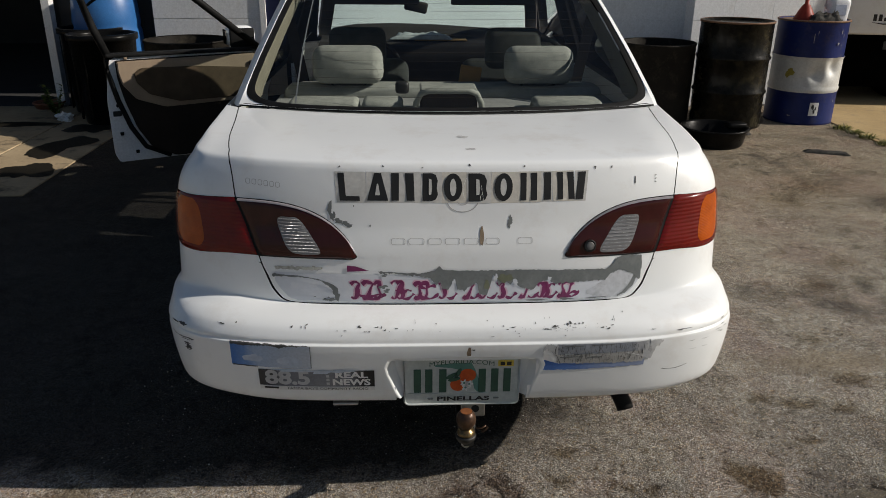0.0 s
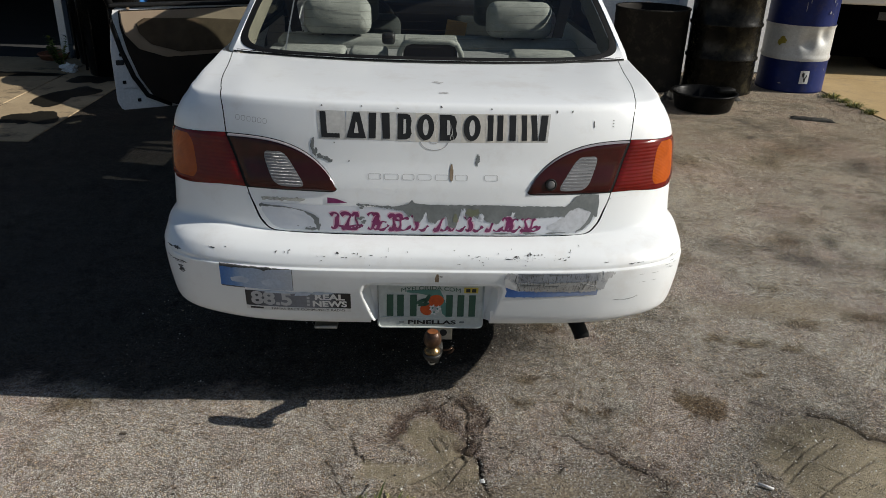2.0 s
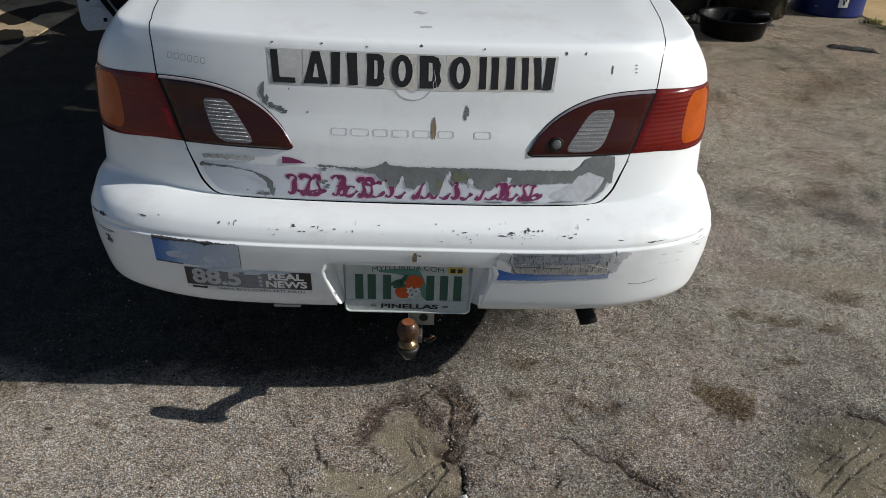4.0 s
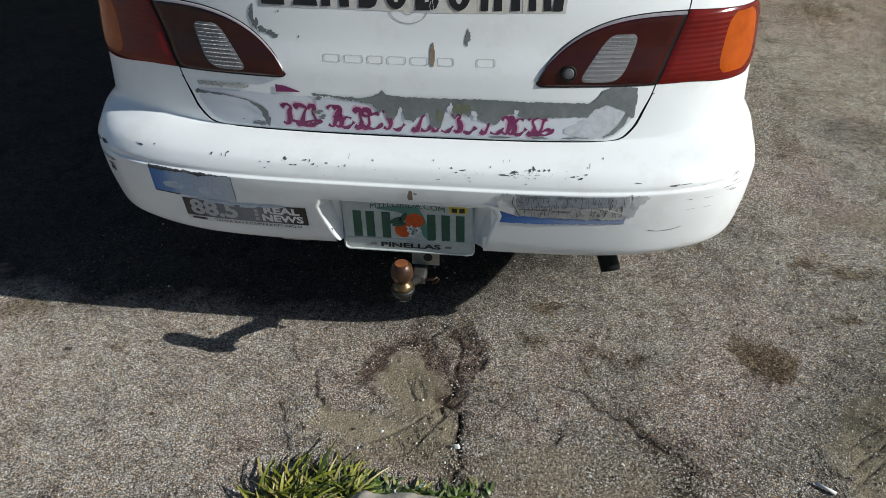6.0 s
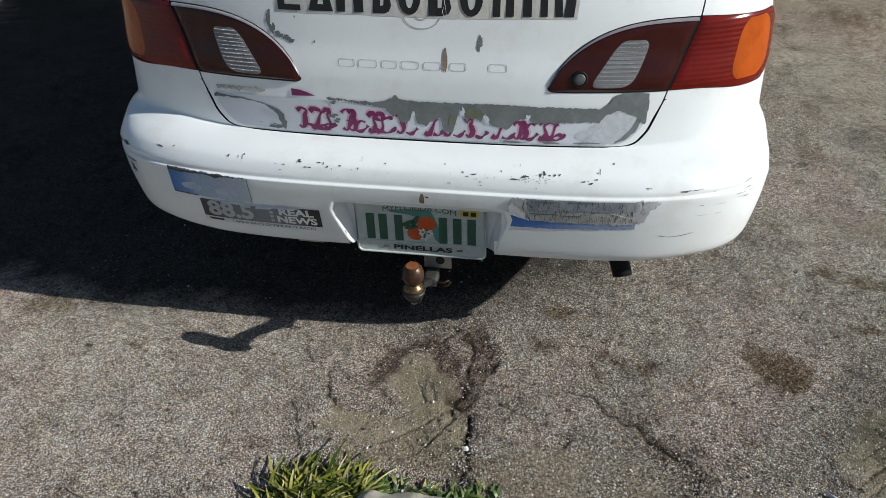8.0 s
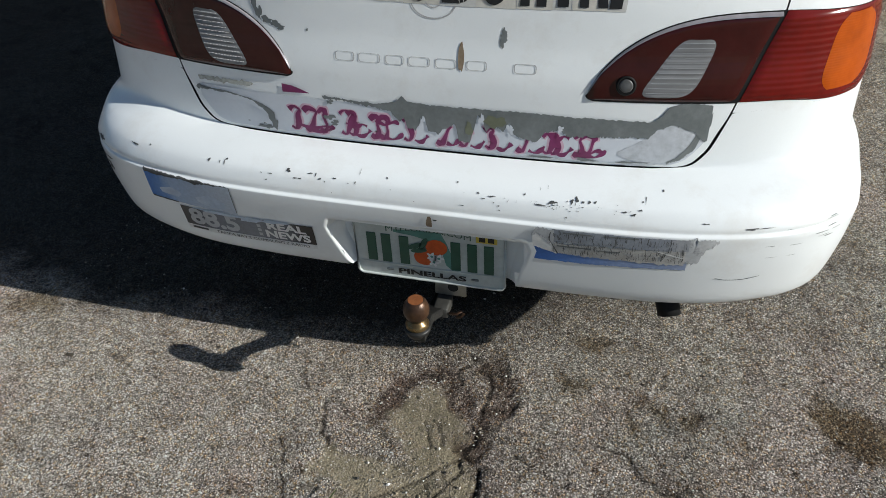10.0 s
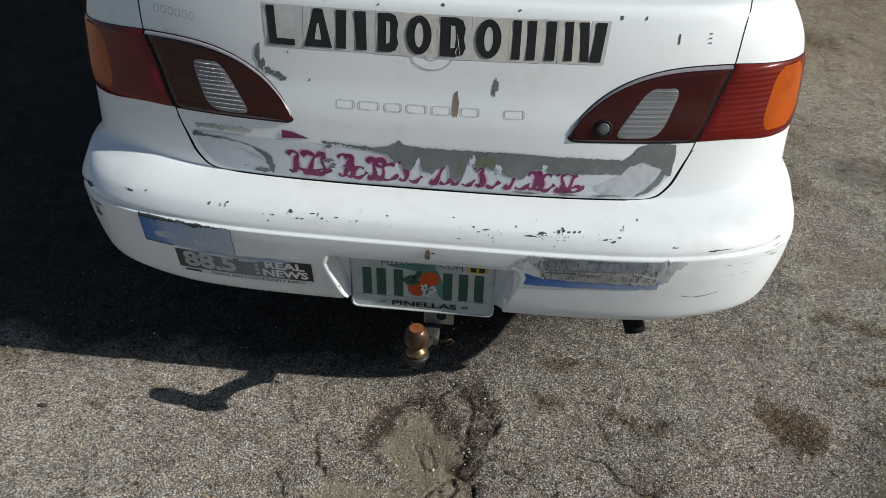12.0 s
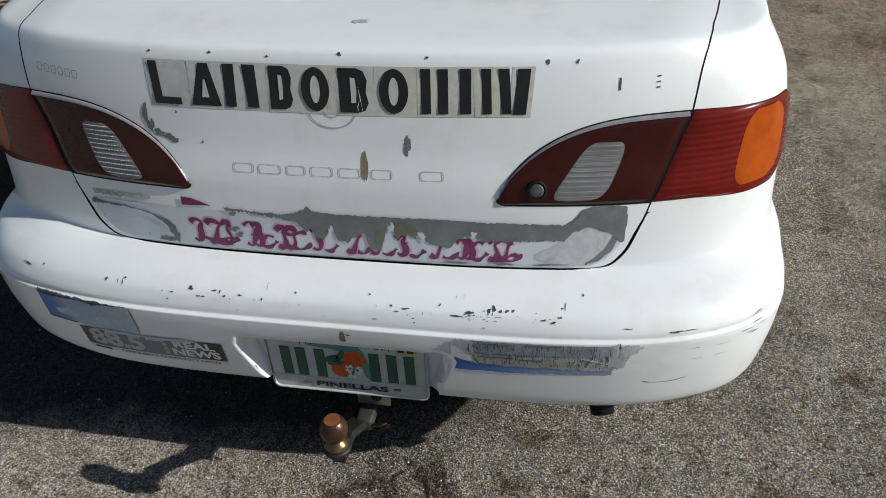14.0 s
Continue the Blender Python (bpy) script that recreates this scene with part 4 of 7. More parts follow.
def blob_points(cx, cz, rx, rz, seed, k=22, rag=0.45):
    rng = random.Random(seed)
    ph = [rng.uniform(0, 6.28) for _ in range(4)]
    out = []
    for i in range(k):
        a = 6.2832 * i / k
        r = 1 + rag * (0.45 * math.sin(2 * a + ph[0]) + 0.35 * math.sin(3 * a + ph[1]) + 0.3 * math.sin(5 * a + ph[2]) + 0.25 * math.sin(8 * a + ph[3])) * 0.8 + rng.uniform(-0.1, 0.1) * rag
        out.append((cx + rx * r * math.cos(a), cz + rz * r * math.sin(a)))
    return out


def blobs(name, rows, mat, parent, off, label="", rag=0.45, kind=""):
    """Ragged flakes, rows of (x, z, half width, half height): a part each, or one mesh where they are past counting."""
    verts, faces = [], []
    for i, (cx, cz, rx, rz) in enumerate(rows):
        base = len(verts)
        pts = blob_points(cx, cz, rx, rz, i * 7 + int(cx * 999), 20, rag)
        verts.append(on(cx, cz, off))
        verts += [on(x, z, off) for x, z in pts]
        faces += [(base, base + 1 + k, base + 1 + (k + 1) % 20) for k in range(20)]
        if not kind:
            mesh_ob(name, verts, faces, mat, parent, label if i == 0 else "")
            verts, faces = [], []
    if kind:
        tagged(mesh_ob(name, verts, faces, mat, parent, label), kind=kind)


def ragged_strip(name, tops, bottoms, x0, x1, step, jag, mat, parent, off, label, seed):
    rng = random.Random(seed)
    n = int((x1 - x0) / step)
    jt = jb = 0.0
    rows = []
    for i in range(n + 1):
        x = x0 + (x1 - x0) * i / n
        jt, jb = jt * 0.6 + rng.uniform(-jag, jag) * 0.5, jb * 0.6 + rng.uniform(-jag, jag)
        hi = float(np.interp(x, [p[0] for p in tops], [p[1] for p in tops])) + jt
        lo = float(np.interp(x, [p[0] for p in bottoms], [p[1] for p in bottoms])) + jb
        rows.append((x, min(lo, hi - 0.0008), hi))

    def f(a, b):
        x, lo, hi = rows[min(int(round(a * n)), n)]
        return x, lo + (hi - lo) * b
    return patch(name, f, n, 4, mat, parent, off, label)


# the faded strip along the lid's foot, old spray marks on it, and the grey where both have peeled
ragged_strip("faded_strip", [(-0.485, 0.652), (0.485, 0.652)], [(-0.485, 0.628), (-0.468, 0.602), (-0.452, 0.584), (-0.43, 0.575), (0.43, 0.575), (0.452, 0.584), (0.468, 0.602), (0.485, 0.628)], -0.484, 0.484, 0.006, 0.0006, FADED, lid, 0.0009, "greyish paint strip along the lid", 3)


def ribbon(pts, w, mat, name, parent, off, label=""):
    """A stroke through points of (half-width, height), w its width at each point."""
    n = len(pts)
    def f(a, b):
        i = min(int(a * (n - 1)), n - 2)
        t = a * (n - 1) - i
        o, p, q, r = pts[max(i - 1, 0)], pts[i], pts[i + 1], pts[min(i + 2, n - 1)]

        def bend(k):
            return 0.5 * (2 * p[k] + (q[k] - o[k]) * t + (2 * o[k] - 5 * p[k] + 4 * q[k] - r[k]) * t * t + (3 * p[k] - o[k] - 3 * q[k] + r[k]) * t ** 3)
        x, z = bend(0), bend(1)
        d = math.hypot(q[0] - p[0], q[1] - p[1]) + 1e-9
        ww = w * (0.75 + 0.35 * math.sin(a * 9 + pts[0][0] * 50))
        return x - (q[1] - p[1]) / d * ww * (b - 0.5), z + (q[0] - p[0]) / d * ww * (b - 0.5)
    return patch(name, f, (n - 1) * 5, 2, mat, parent, off, label)


def spray_marks():
    """Ten faded spray marks in magenta, plain swollen strokes with soft pink rims, half peeled away."""
    rows = [(-0.275, 0.060, 2), (-0.170, 0.030, 2), (-0.110, 0.034, 2), (-0.045, 0.018, 1), (0.018, 0.016, 1),
            (0.062, 0.018, 1), (0.110, 0.020, 1), (0.168, 0.022, 1), (0.215, 0.024, 2), (0.270, 0.028, 2)]
    for k, (x, w, n) in enumerate(rows):
        z0, z1 = 0.5830, 0.632 - 0.004 * (k > 3) + 0.003 * math.sin(k * 2.1)
        mark = None
        for j in range(n + (k == 0)):
            d = x + w * j / max(n, 1)
            sway = 0.006 * math.sin(k * 1.9 + j * 2.2)
            pts = [(d - 0.013, z0 + 0.006), (d - 0.004, z0 + 0.001), (d + 0.003, z0 + 0.014), (d + 0.004 + sway, z0 + 0.032), (d + 0.008 + sway, z1 - 0.006), (d - 0.004, z1), (d - 0.014, z1 - 0.008)]
            if mark is None:
                mark = ribbon(pts, 0.020, PINK, "spray_mark", lid, 0.0010, "magenta spray stroke, half peeled away")
            else:
                ribbon(pts, 0.020, PINK, "overspray", mark, 0.0011)
            ribbon(pts, 0.0115, MAGENTA, "stroke", mark, 0.0013)
        if n > 1:
            mid = z0 + 0.010 + 0.012 * (k % 3)
            ribbon([(x - 0.002, mid + 0.004), (x + w * 0.5, mid - 0.004), (x + w, mid + 0.004), (x + w + 0.010, mid + 0.001)], 0.0085, MAGENTA, "stroke", mark, 0.0014)
        ribbon([(x + w * 0.4, z0 + 0.004), (x + w * 0.7 + 0.006, z0), (x + w + 0.010, z0 + 0.008), (x + w + 0.016, z0 + 0.016)], 0.009, MAGENTA, "stroke", mark, 0.0015)
    poly("spray_blot", [(-0.297, 0.659), (-0.240, 0.662), (-0.256, 0.668), (-0.275, 0.674), (-0.297, 0.676)], MAGENTA, lid, 0.0013, "magenta spray blot with a straight foot")


spray_marks()
ragged_strip("peeled_band", [(-0.215, 0.662), (-0.16, 0.658), (-0.11, 0.655), (-0.068, 0.662), (-0.058, 0.677), (-0.048, 0.664), (0.02, 0.661), (0.15, 0.663), (0.245, 0.660), (0.385, 0.657), (0.402, 0.668), (0.414, 0.686), (0.428, 0.692), (0.474, 0.691), (0.485, 0.688)],
             [(-0.215, 0.655), (-0.16, 0.653), (-0.11, 0.649), (-0.080, 0.639), (-0.065, 0.622), (-0.056, 0.633), (-0.050, 0.612), (-0.034, 0.607), (-0.026, 0.622), (-0.017, 0.640), (-0.010, 0.612), (0.007, 0.604), (0.016, 0.612), (0.042, 0.630), (0.047, 0.596), (0.068, 0.594), (0.076, 0.620), (0.083, 0.650), (0.092, 0.640), (0.098, 0.622),
              (0.116, 0.629), (0.130, 0.622), (0.141, 0.640), (0.150, 0.614), (0.165, 0.612), (0.184, 0.604), (0.200, 0.618), (0.206, 0.626), (0.233, 0.632), (0.250, 0.622), (0.272, 0.624), (0.385, 0.626), (0.402, 0.645), (0.421, 0.652), (0.458, 0.642), (0.474, 0.626), (0.485, 0.622)],
             -0.215, 0.485, 0.0016, 0.0022, PRIMER, lid, 0.0019, "ragged grey band where paint has peeled", 8)
WASH = surface("worn_primer_wash", (0.45, 0.47, 0.50), (0.58, 0.595, 0.63), 16, 0.45, 0, 0.04, 90, 0.3, 0, (0.24, 0.255, 0.265), 0.5)
ragged_strip("worn_wash", [(0.335, 0.598), (0.36, 0.612), (0.384, 0.630), (0.40, 0.648), (0.425, 0.662), (0.455, 0.671), (0.473, 0.660), (0.484, 0.650)], [(0.335, 0.590), (0.36, 0.580), (0.40, 0.575), (0.43, 0.577), (0.455, 0.592), (0.470, 0.612), (0.484, 0.640)],
             0.335, 0.484, 0.0022, 0.0014, WASH, lid, 0.0013, "pale worn wash below the peeled band", 61)
ragged_strip("peeled_edge", [(0.422, 0.580), (0.44, 0.593), (0.456, 0.614), (0.468, 0.642), (0.477, 0.668), (0.487, 0.676)], [(0.422, 0.5765), (0.445, 0.586), (0.464, 0.606), (0.476, 0.630), (0.487, 0.655)],
             0.422, 0.487, 0.0014, 0.0018, PRIMER, lid, 0.0017, "grey peeled strip along the lid's edge", 62)
blobs("olive_paint", [(0.115, 0.640, 0.017, 0.013), (0.067, 0.622, 0.006, 0.016)], OLIVE, lid, 0.0022, "olive paint remains in the peeled band")
ragged_strip("peeled_edge", [(-0.490, 0.646), (-0.42, 0.644), (-0.372, 0.637), (-0.335, 0.624), (-0.322, 0.612)], [(-0.490, 0.640), (-0.42, 0.6415), (-0.372, 0.6345), (-0.345, 0.618), (-0.322, 0.585)], -0.490, -0.322, 0.0018, 0.0016, PRIMER, lid, 0.0021, "grey ragged edge of the peeled paint", 15)
blobs("peeled_patch", [(-0.326, 0.592, 0.008, 0.014), (-0.345, 0.580, 0.014, 0.005), (-0.485, 0.645, 0.006, 0.004), (0.20, 0.576, 0.03, 0.002), (0.28, 0.577, 0.02, 0.003), (0.36, 0.577, 0.03, 0.0018),
                       (-0.205, 0.618, 0.011, 0.005), (-0.195, 0.607, 0.008, 0.005), (-0.200, 0.650, 0.007, 0.004)], PRIMER, lid, 0.0021, "grey patches of peeled paint", 0.7)
blobs("paint_flake", [(0.090, 0.642, 0.005, 0.010), (0.232, 0.636, 0.006, 0.005), (0.143, 0.628, 0.006, 0.009), (-0.020, 0.628, 0.004, 0.010)], FADED, lid, 0.0023, "curled white flake of paint", 0.8)
blobs("peeled_chip", [(0.124, 0.785, 0.0055, 0.012), (0.126, 0.797, 0.004, 0.008), (-0.337, 0.822, 0.006, 0.016), (-0.330, 0.802, 0.006, 0.012), (-0.316, 0.790, 0.010, 0.006), (-0.298, 0.785, 0.008, 0.006), (-0.290, 0.779, 0.009, 0.005),
                      (-0.235, 0.779, 0.002, 0.0025), (-0.276, 0.829, 0.002, 0.002)], PRIMER, lid, 0.0007, "grey chips in the white paint", 0.6)
blobs("peel_rim", [(0.052, 0.752, 0.0050, 0.026)], RUST, lid, 0.0010, "brown rust streak on the lid", 0.2)
blobs("edge_chip", [(-0.20, 0.928, 0.002, 0.002), (-0.10, 0.925, 0.002, 0.0015), (0.02, 0.93, 0.003, 0.002), (0.345, 0.921, 0.003, 0.003), (0.39, 0.920, 0.002, 0.003), (-0.31, 0.926, 0.0022, 0.002), (0.16, 0.927, 0.002, 0.002)], SCUFF, lid, 0.001, "small dark chips on the lid's edge", 0.6)

# eleven clear stickers in a row, each with one plain black shape: edges of the square, edges of the shape, its kind
TILES = [(-0.321, -0.243, -0.313, -0.262, "step"), (-0.243, -0.183, -0.241, -0.187, "wedge"), (-0.183, -0.104, -0.180, -0.121, "twin"), (-0.104, -0.051, -0.100, -0.060, "lobe"),
         (-0.051, 0.012, -0.046, 0.001, "loop"), (0.012, 0.075, 0.017, 0.066, "lobe"), (0.075, 0.144, 0.083, 0.130, "loop"), (0.144, 0.203, 0.150, 0.193, "slot"),
         (0.203, 0.233, 0.211, 0.229, "bar"), (0.233, 0.289, 0.245, 0.290, "twin"), (0.289, 0.324, 0.297, 0.317, "bar")]


def letter_stickers():
    def shape(kind, x0, x1, z0, z1, tile, lean):
        w, h = x1 - x0, z1 - z0

        def cut(pts, mat=INK, off=0.0016, name="shape"):
            poly(name, [(x0 + w * p + lean * (q - 0.5), z0 + h * q) for p, q in pts], mat, tile, off)

        def oval(rx, rz, k=28):
            return [(0.5 + rx * math.cos(6.2832 * i / k), 0.5 + rz * math.sin(6.2832 * i / k)) for i in range(k)]
        if kind == "bar":
            cut([(0, 0), (1, 0), (1, 1), (0, 1)])
        elif kind == "step":
            cut([(0, 0), (1, 0), (1, 0.17), (0.32, 0.17), (0.32, 1), (0, 1)])
        elif kind == "wedge":
            cut([(0, 0), (1, 0), (0.66, 1), (0.34, 1)])
            cut([(0.38, 0.20), (0.62, 0.20), (0.53, 0.62), (0.47, 0.62)], STICKER, 0.0020, "slot")
        elif kind == "twin":
            cut([(0, 0), (0.32, 0), (0.36, 1), (0.02, 1)])
            cut([(0.66, 0), (1, 0), (0.98, 1), (0.60, 1)])
        elif kind == "slot":
            cut([(0, 0), (0.36, 0), (0.36, 1), (0, 1)])
            cut([(0.62, 0), (1, 0), (1, 1), (0.62, 1)])
        elif kind == "lobe":
            cut([(0, 0), (0.62, 0), (0.86, 0.06), (0.98, 0.24), (0.90, 0.47), (0.96, 0.74), (0.84, 0.94), (0.60, 1), (0, 1)])
            cut([(0.40, 0.22), (0.56, 0.24), (0.60, 0.5), (0.56, 0.78), (0.40, 0.80)], STICKER, 0.0020, "slot")
        else:
            cut(oval(0.5, 0.5))
            cut(oval(0.17, 0.31), STICKER, 0.0020, "slot")
    for i, (p, q, x0, x1, kind) in enumerate(TILES):
        lean = -0.005 if i == 0 else 0.001 * math.sin(i * 2.3) if i < 9 else 0.006 if i == 10 else -0.004
        dz = 0.0012 * math.sin(i * 0.9)
        tile = plain("letter_sticker", p, q, 0.8375 + dz, 0.9145 + dz * 0.5, STICKER_WARM if i in (4, 6, 7, 9) else STICKER, lid, 0.0005 + 0.0002 * (i % 2), "clear square sticker with a plain black shape", lean, 4, 3)
        shape(kind, x0, x1, 0.8425 + dz, 0.9115 + dz * 0.5, tile, lean)
    for k, (x, z0, z1) in enumerate(((0.055, 0.845, 0.882), (0.050, 0.84, 0.86), (0.006, 0.85, 0.90))):      # creases in the film
        ribbon([(x, z0), (x - 0.003, (z0 + z1) / 2), (x + 0.006 * (k - 1), z1)], 0.0012, WHITE_PRINT, "crease", lid, 0.0026, "pale crease in a sticker")


letter_stickers()


def ghost_marks():
    def ring(cx, cz, r, w, a0, a1):
        patch("badge_ghost", lambda a, b: (cx + (r + w * b) * math.cos(a0 + (a1 - a0) * a), cz + (r * 0.7 + w * b) * math.sin(a0 + (a1 - a0) * a)), 30, 1, GHOST, lid, 0.0007, "glue ghost of a removed badge")
    ring(0.002, 0.842, 0.038, 0.0022, 3.3, 6.1)
    ring(0.002, 0.842, 0.012, 0.002, 3.2, 6.3)
    for x0, x1 in ((-0.182, -0.145), (-0.137, -0.096), (-0.086, -0.052), (-0.043, -0.004), (0.006, 0.044), (0.062, 0.098), (0.145, 0.184)):      # the middle badge: seven outlined lozenges
        outline("badge_ghost", rounded(x0, x1, 0.7315, 0.7475, 0.005), 0.0017, GHOST, lid, 0.0008, "glue ghost of a removed badge")
    for k in range(6):                                     # the small badge: six outlined lozenges
        x = -0.548 + 0.0150 * k
        outline("badge_ghost", rounded(x, x + 0.011, 0.8745 - 0.001 * k, 0.8885 - 0.001 * k, 0.004), 0.0013, GHOST, lid, 0.0008, "glue ghost of a removed badge")
    plain("badge_ghost", 0.455, 0.458, 0.876, 0.894, SCUFF, lid, 0.0009, "glue ghost of a removed badge")
    for k in range(3):
        plain("badge_ghost", 0.513, 0.5185, 0.876 + 0.008 * k, 0.878 + 0.008 * k, SCUFF, lid, 0.0009, "glue ghost of a removed badge")
    blobs("glue_spot", [(-0.475 + 0.013 * k, 0.6640 + 0.0002 * k, 0.0085, 0.0055) for k in range(9)], GLUE, lid, 0.0009, "brownish glue remains of a badge", 0.5)


ghost_marks()


def lid_top_spots():
    rng = random.Random(44)
    for x, v, r in ((0.015, 21.32, 0.020), (0.03, 20.55, 0.018), (0.035, 20.6, 0.010)):
        ring = [(x + r * rng.uniform(0.5, 1.1) * math.cos(0.42 * k), v + r * 4.5 * rng.uniform(0.4, 1.0) * math.sin(0.42 * k)) for k in range(15)]
        mesh_ob("glue_spot", [skin(x, v, 0.0008)] + [skin(p, q, 0.0008) for p, q in ring], [(0, 1 + k, 1 + (k + 1) % 15) for k in range(15)], GHOST, lid, "pale glue spot on top of the lid")


lid_top_spots()

# ---- bumper stickers ----


def words(body, size, mat, name, parent, f, label="", bold=0.0, width=0.0):
    """Letters in the built-in font, bent onto a surface: f(x, y) gives a place."""
    cu = bpy.data.curves.new(name, "FONT")
    cu.body, cu.size, cu.align_x, cu.resolution_u, cu.offset = body, size, "CENTER", 3, bold
    ob = bpy.data.objects.new(name, cu)
    scene.collection.objects.link(ob)
    dg = bpy.context.evaluated_depsgraph_get()
    me = bpy.data.meshes.new_from_object(ob.evaluated_get(dg))
    bpy.data.objects.remove(ob)
    k = width / (max(v.co.x for v in me.vertices) - min(v.co.x for v in me.vertices)) if width else 1.0
    for v in me.vertices:
        v.co = f(v.co.x * k, v.co.y)
    me.materials.clear()
    me.materials.append(mat)
    out = new(name, me)
    out.parent = parent
    if label:
        out["label"] = label
    return out


def bumper_stickers():
    blue = faded_print("sun_bleached_blue_print", [(0.02, (0.05, 0.17, 0.47)), (0.16, (0.12, 0.25, 0.52)), (0.30, (0.34, 0.44, 0.60)), (0.62, (0.40, 0.47, 0.58)), (0.95, (0.50, 0.55, 0.62))], -0.592, -0.385, 0.5, 0.22)
    worn = faded_print("worn_black_print", [(0.02, (0.018, 0.02, 0.026)), (0.10, (0.04, 0.044, 0.055)), (0.24, (0.15, 0.16, 0.19)), (0.60, (0.20, 0.21, 0.235)), (0.82, (0.10, 0.105, 0.12)), (0.90, (0.012, 0.012, 0.014))], -0.525, -0.228, 0.3, 0.10)
    st = ragged_strip("bumper_sticker", [(-0.588, 0.506), (-0.388, 0.505)], [(-0.586, 0.440), (-0.386, 0.436)], -0.587, -0.387, 0.006, 0.0008, blue, bumper, 0.0010, "sun-bleached blue bumper sticker", 4)
    blobs("pale_print", [(-0.533, 0.464, 0.024, 0.011), (-0.44, 0.458, 0.034, 0.014)], PALE_BLUE, st, 0.0014, "bleached print", 0.25)
    ragged_strip("dirty_edge", [(-0.586, 0.5075), (-0.45, 0.5065), (-0.40, 0.5055)], [(-0.586, 0.5010), (-0.55, 0.5000), (-0.52, 0.5035), (-0.48, 0.5030), (-0.465, 0.498), (-0.45, 0.5025), (-0.40, 0.5045)], -0.586, -0.392, 0.0022, 0.0012, SCUFF, st, 0.0016, "dirty upper edge", 6)
    ragged_strip("dirty_edge", [(-0.586, 0.4415), (-0.52, 0.4405)], [(-0.586, 0.4385), (-0.52, 0.4380)], -0.585, -0.522, 0.003, 0.0008, SCUFF, st, 0.0016, "", 7)
    plain("dirty_edge", -0.3885, -0.3868, 0.440, 0.505, PRIMER, st, 0.0016, "", 0.0, 2, 6)
    radio = plain("bumper_sticker", -0.523, -0.228, 0.3785, 0.431, worn, bumper, 0.0011, "worn black and white radio bumper sticker", 0, 20, 4)
    words("88.5", 0.060, GREY_PRINT, "print", radio, lambda x, y: on(-0.450 + x * 1.12, 0.386 + y, 0.0016), bold=0.0022)
    words("REAL", 0.030, WHITE_PRINT, "print", radio, lambda x, y: on(-0.288 + x * 1.25, 0.408 + y * 0.9, 0.0016), bold=0.0012)
    words("NEWS", 0.030, WHITE_PRINT, "print", radio, lambda x, y: on(-0.288 + x * 1.18, 0.3845 + y * 0.9, 0.0016), bold=0.0012)
    low = plain("bumper_sticker", -0.523, -0.228, 0.3655, 0.3775, WHITE_PRINT, bumper, 0.0010, "white foot of a radio sticker", 0, 20, 2)
    for k in range(3):
        plain("print", -0.352, -0.344, 0.385 + 0.012 * k, 0.393 + 0.012 * k, GREY_PRINT, radio, 0.0016)
    plain("print", -0.512, -0.475, 0.369, 0.375, INK, low, 0.0015)
    words("TAMPA BAY'S COMMUNITY RADIO", 0.0105, INK, "print", low, lambda x, y: on(-0.350 + x * 1.28, 0.3683 + y, 0.0015))
    blobs("torn_patch", [(-0.43, 0.430, 0.06, 0.004), (-0.36, 0.427, 0.03, 0.006), (-0.31, 0.430, 0.035, 0.004)], PALE_BLUE, bumper, 0.0019, "torn paper over the sticker", 0.5)
    strip_blue = faded_print("worn_blue_edge", [(0.0, (0.05, 0.15, 0.46)), (0.25, (0.08, 0.19, 0.50)), (0.55, (0.22, 0.30, 0.50)), (1.0, (0.26, 0.31, 0.44))], 0.205, 0.48, 0.5, 0.15)
    grey = faded_print("cracked_grey_print", [(0.0, (0.22, 0.24, 0.27)), (0.4, (0.27, 0.295, 0.335)), (0.8, (0.24, 0.26, 0.30)), (1.0, (0.30, 0.31, 0.33))], 0.24, 0.48, 0.45, 0.5, (0.36, 0.37, 0.39))
    tan = faded_print("cracked_pale_paper", [(0.0, (0.42, 0.42, 0.41)), (0.5, (0.38, 0.375, 0.36)), (1.0, (0.46, 0.455, 0.44))], 0.24, 0.48, 0.6, 0.5, (0.29, 0.28, 0.26))
    residue = faded_print("grey_glue_residue", [(0.0, (0.40, 0.41, 0.42)), (1.0, (0.58, 0.58, 0.58))], 0.475, 0.53, 0.7, 0.8, (0.17, 0.17, 0.18))
    old = ragged_strip("bumper_sticker", [(0.205, 0.462), (0.225, 0.452), (0.245, 0.445), (0.48, 0.446)], [(0.205, 0.424), (0.30, 0.424), (0.48, 0.430)], 0.206, 0.479, 0.004, 0.0009, strip_blue, bumper, 0.0010, "weathered bumper sticker, cracked and faded, with a blue foot", 9)
    ragged_strip("torn_flap", [(0.205, 0.488), (0.214, 0.502), (0.222, 0.503), (0.230, 0.494), (0.243, 0.470), (0.250, 0.448)], [(0.205, 0.460), (0.225, 0.453), (0.250, 0.444)], 0.206, 0.250, 0.002, 0.0008, WHITE_PRINT, old, 0.0016, "torn white paper flap", 31)
    ragged_strip("glue_residue", [(0.205, 0.490), (0.212, 0.504), (0.245, 0.505)], [(0.205, 0.484), (0.215, 0.492), (0.225, 0.484), (0.235, 0.474), (0.245, 0.466)], 0.204, 0.244, 0.0016, 0.0035, residue, old, 0.0019, "grey glue where paper has torn", 33)
    ragged_strip("upper_print", [(0.240, 0.5045), (0.478, 0.503)], [(0.240, 0.474), (0.478, 0.475)], 0.240, 0.478, 0.004, 0.0010, grey, old, 0.0015, "grey-blue cracked print", 12)
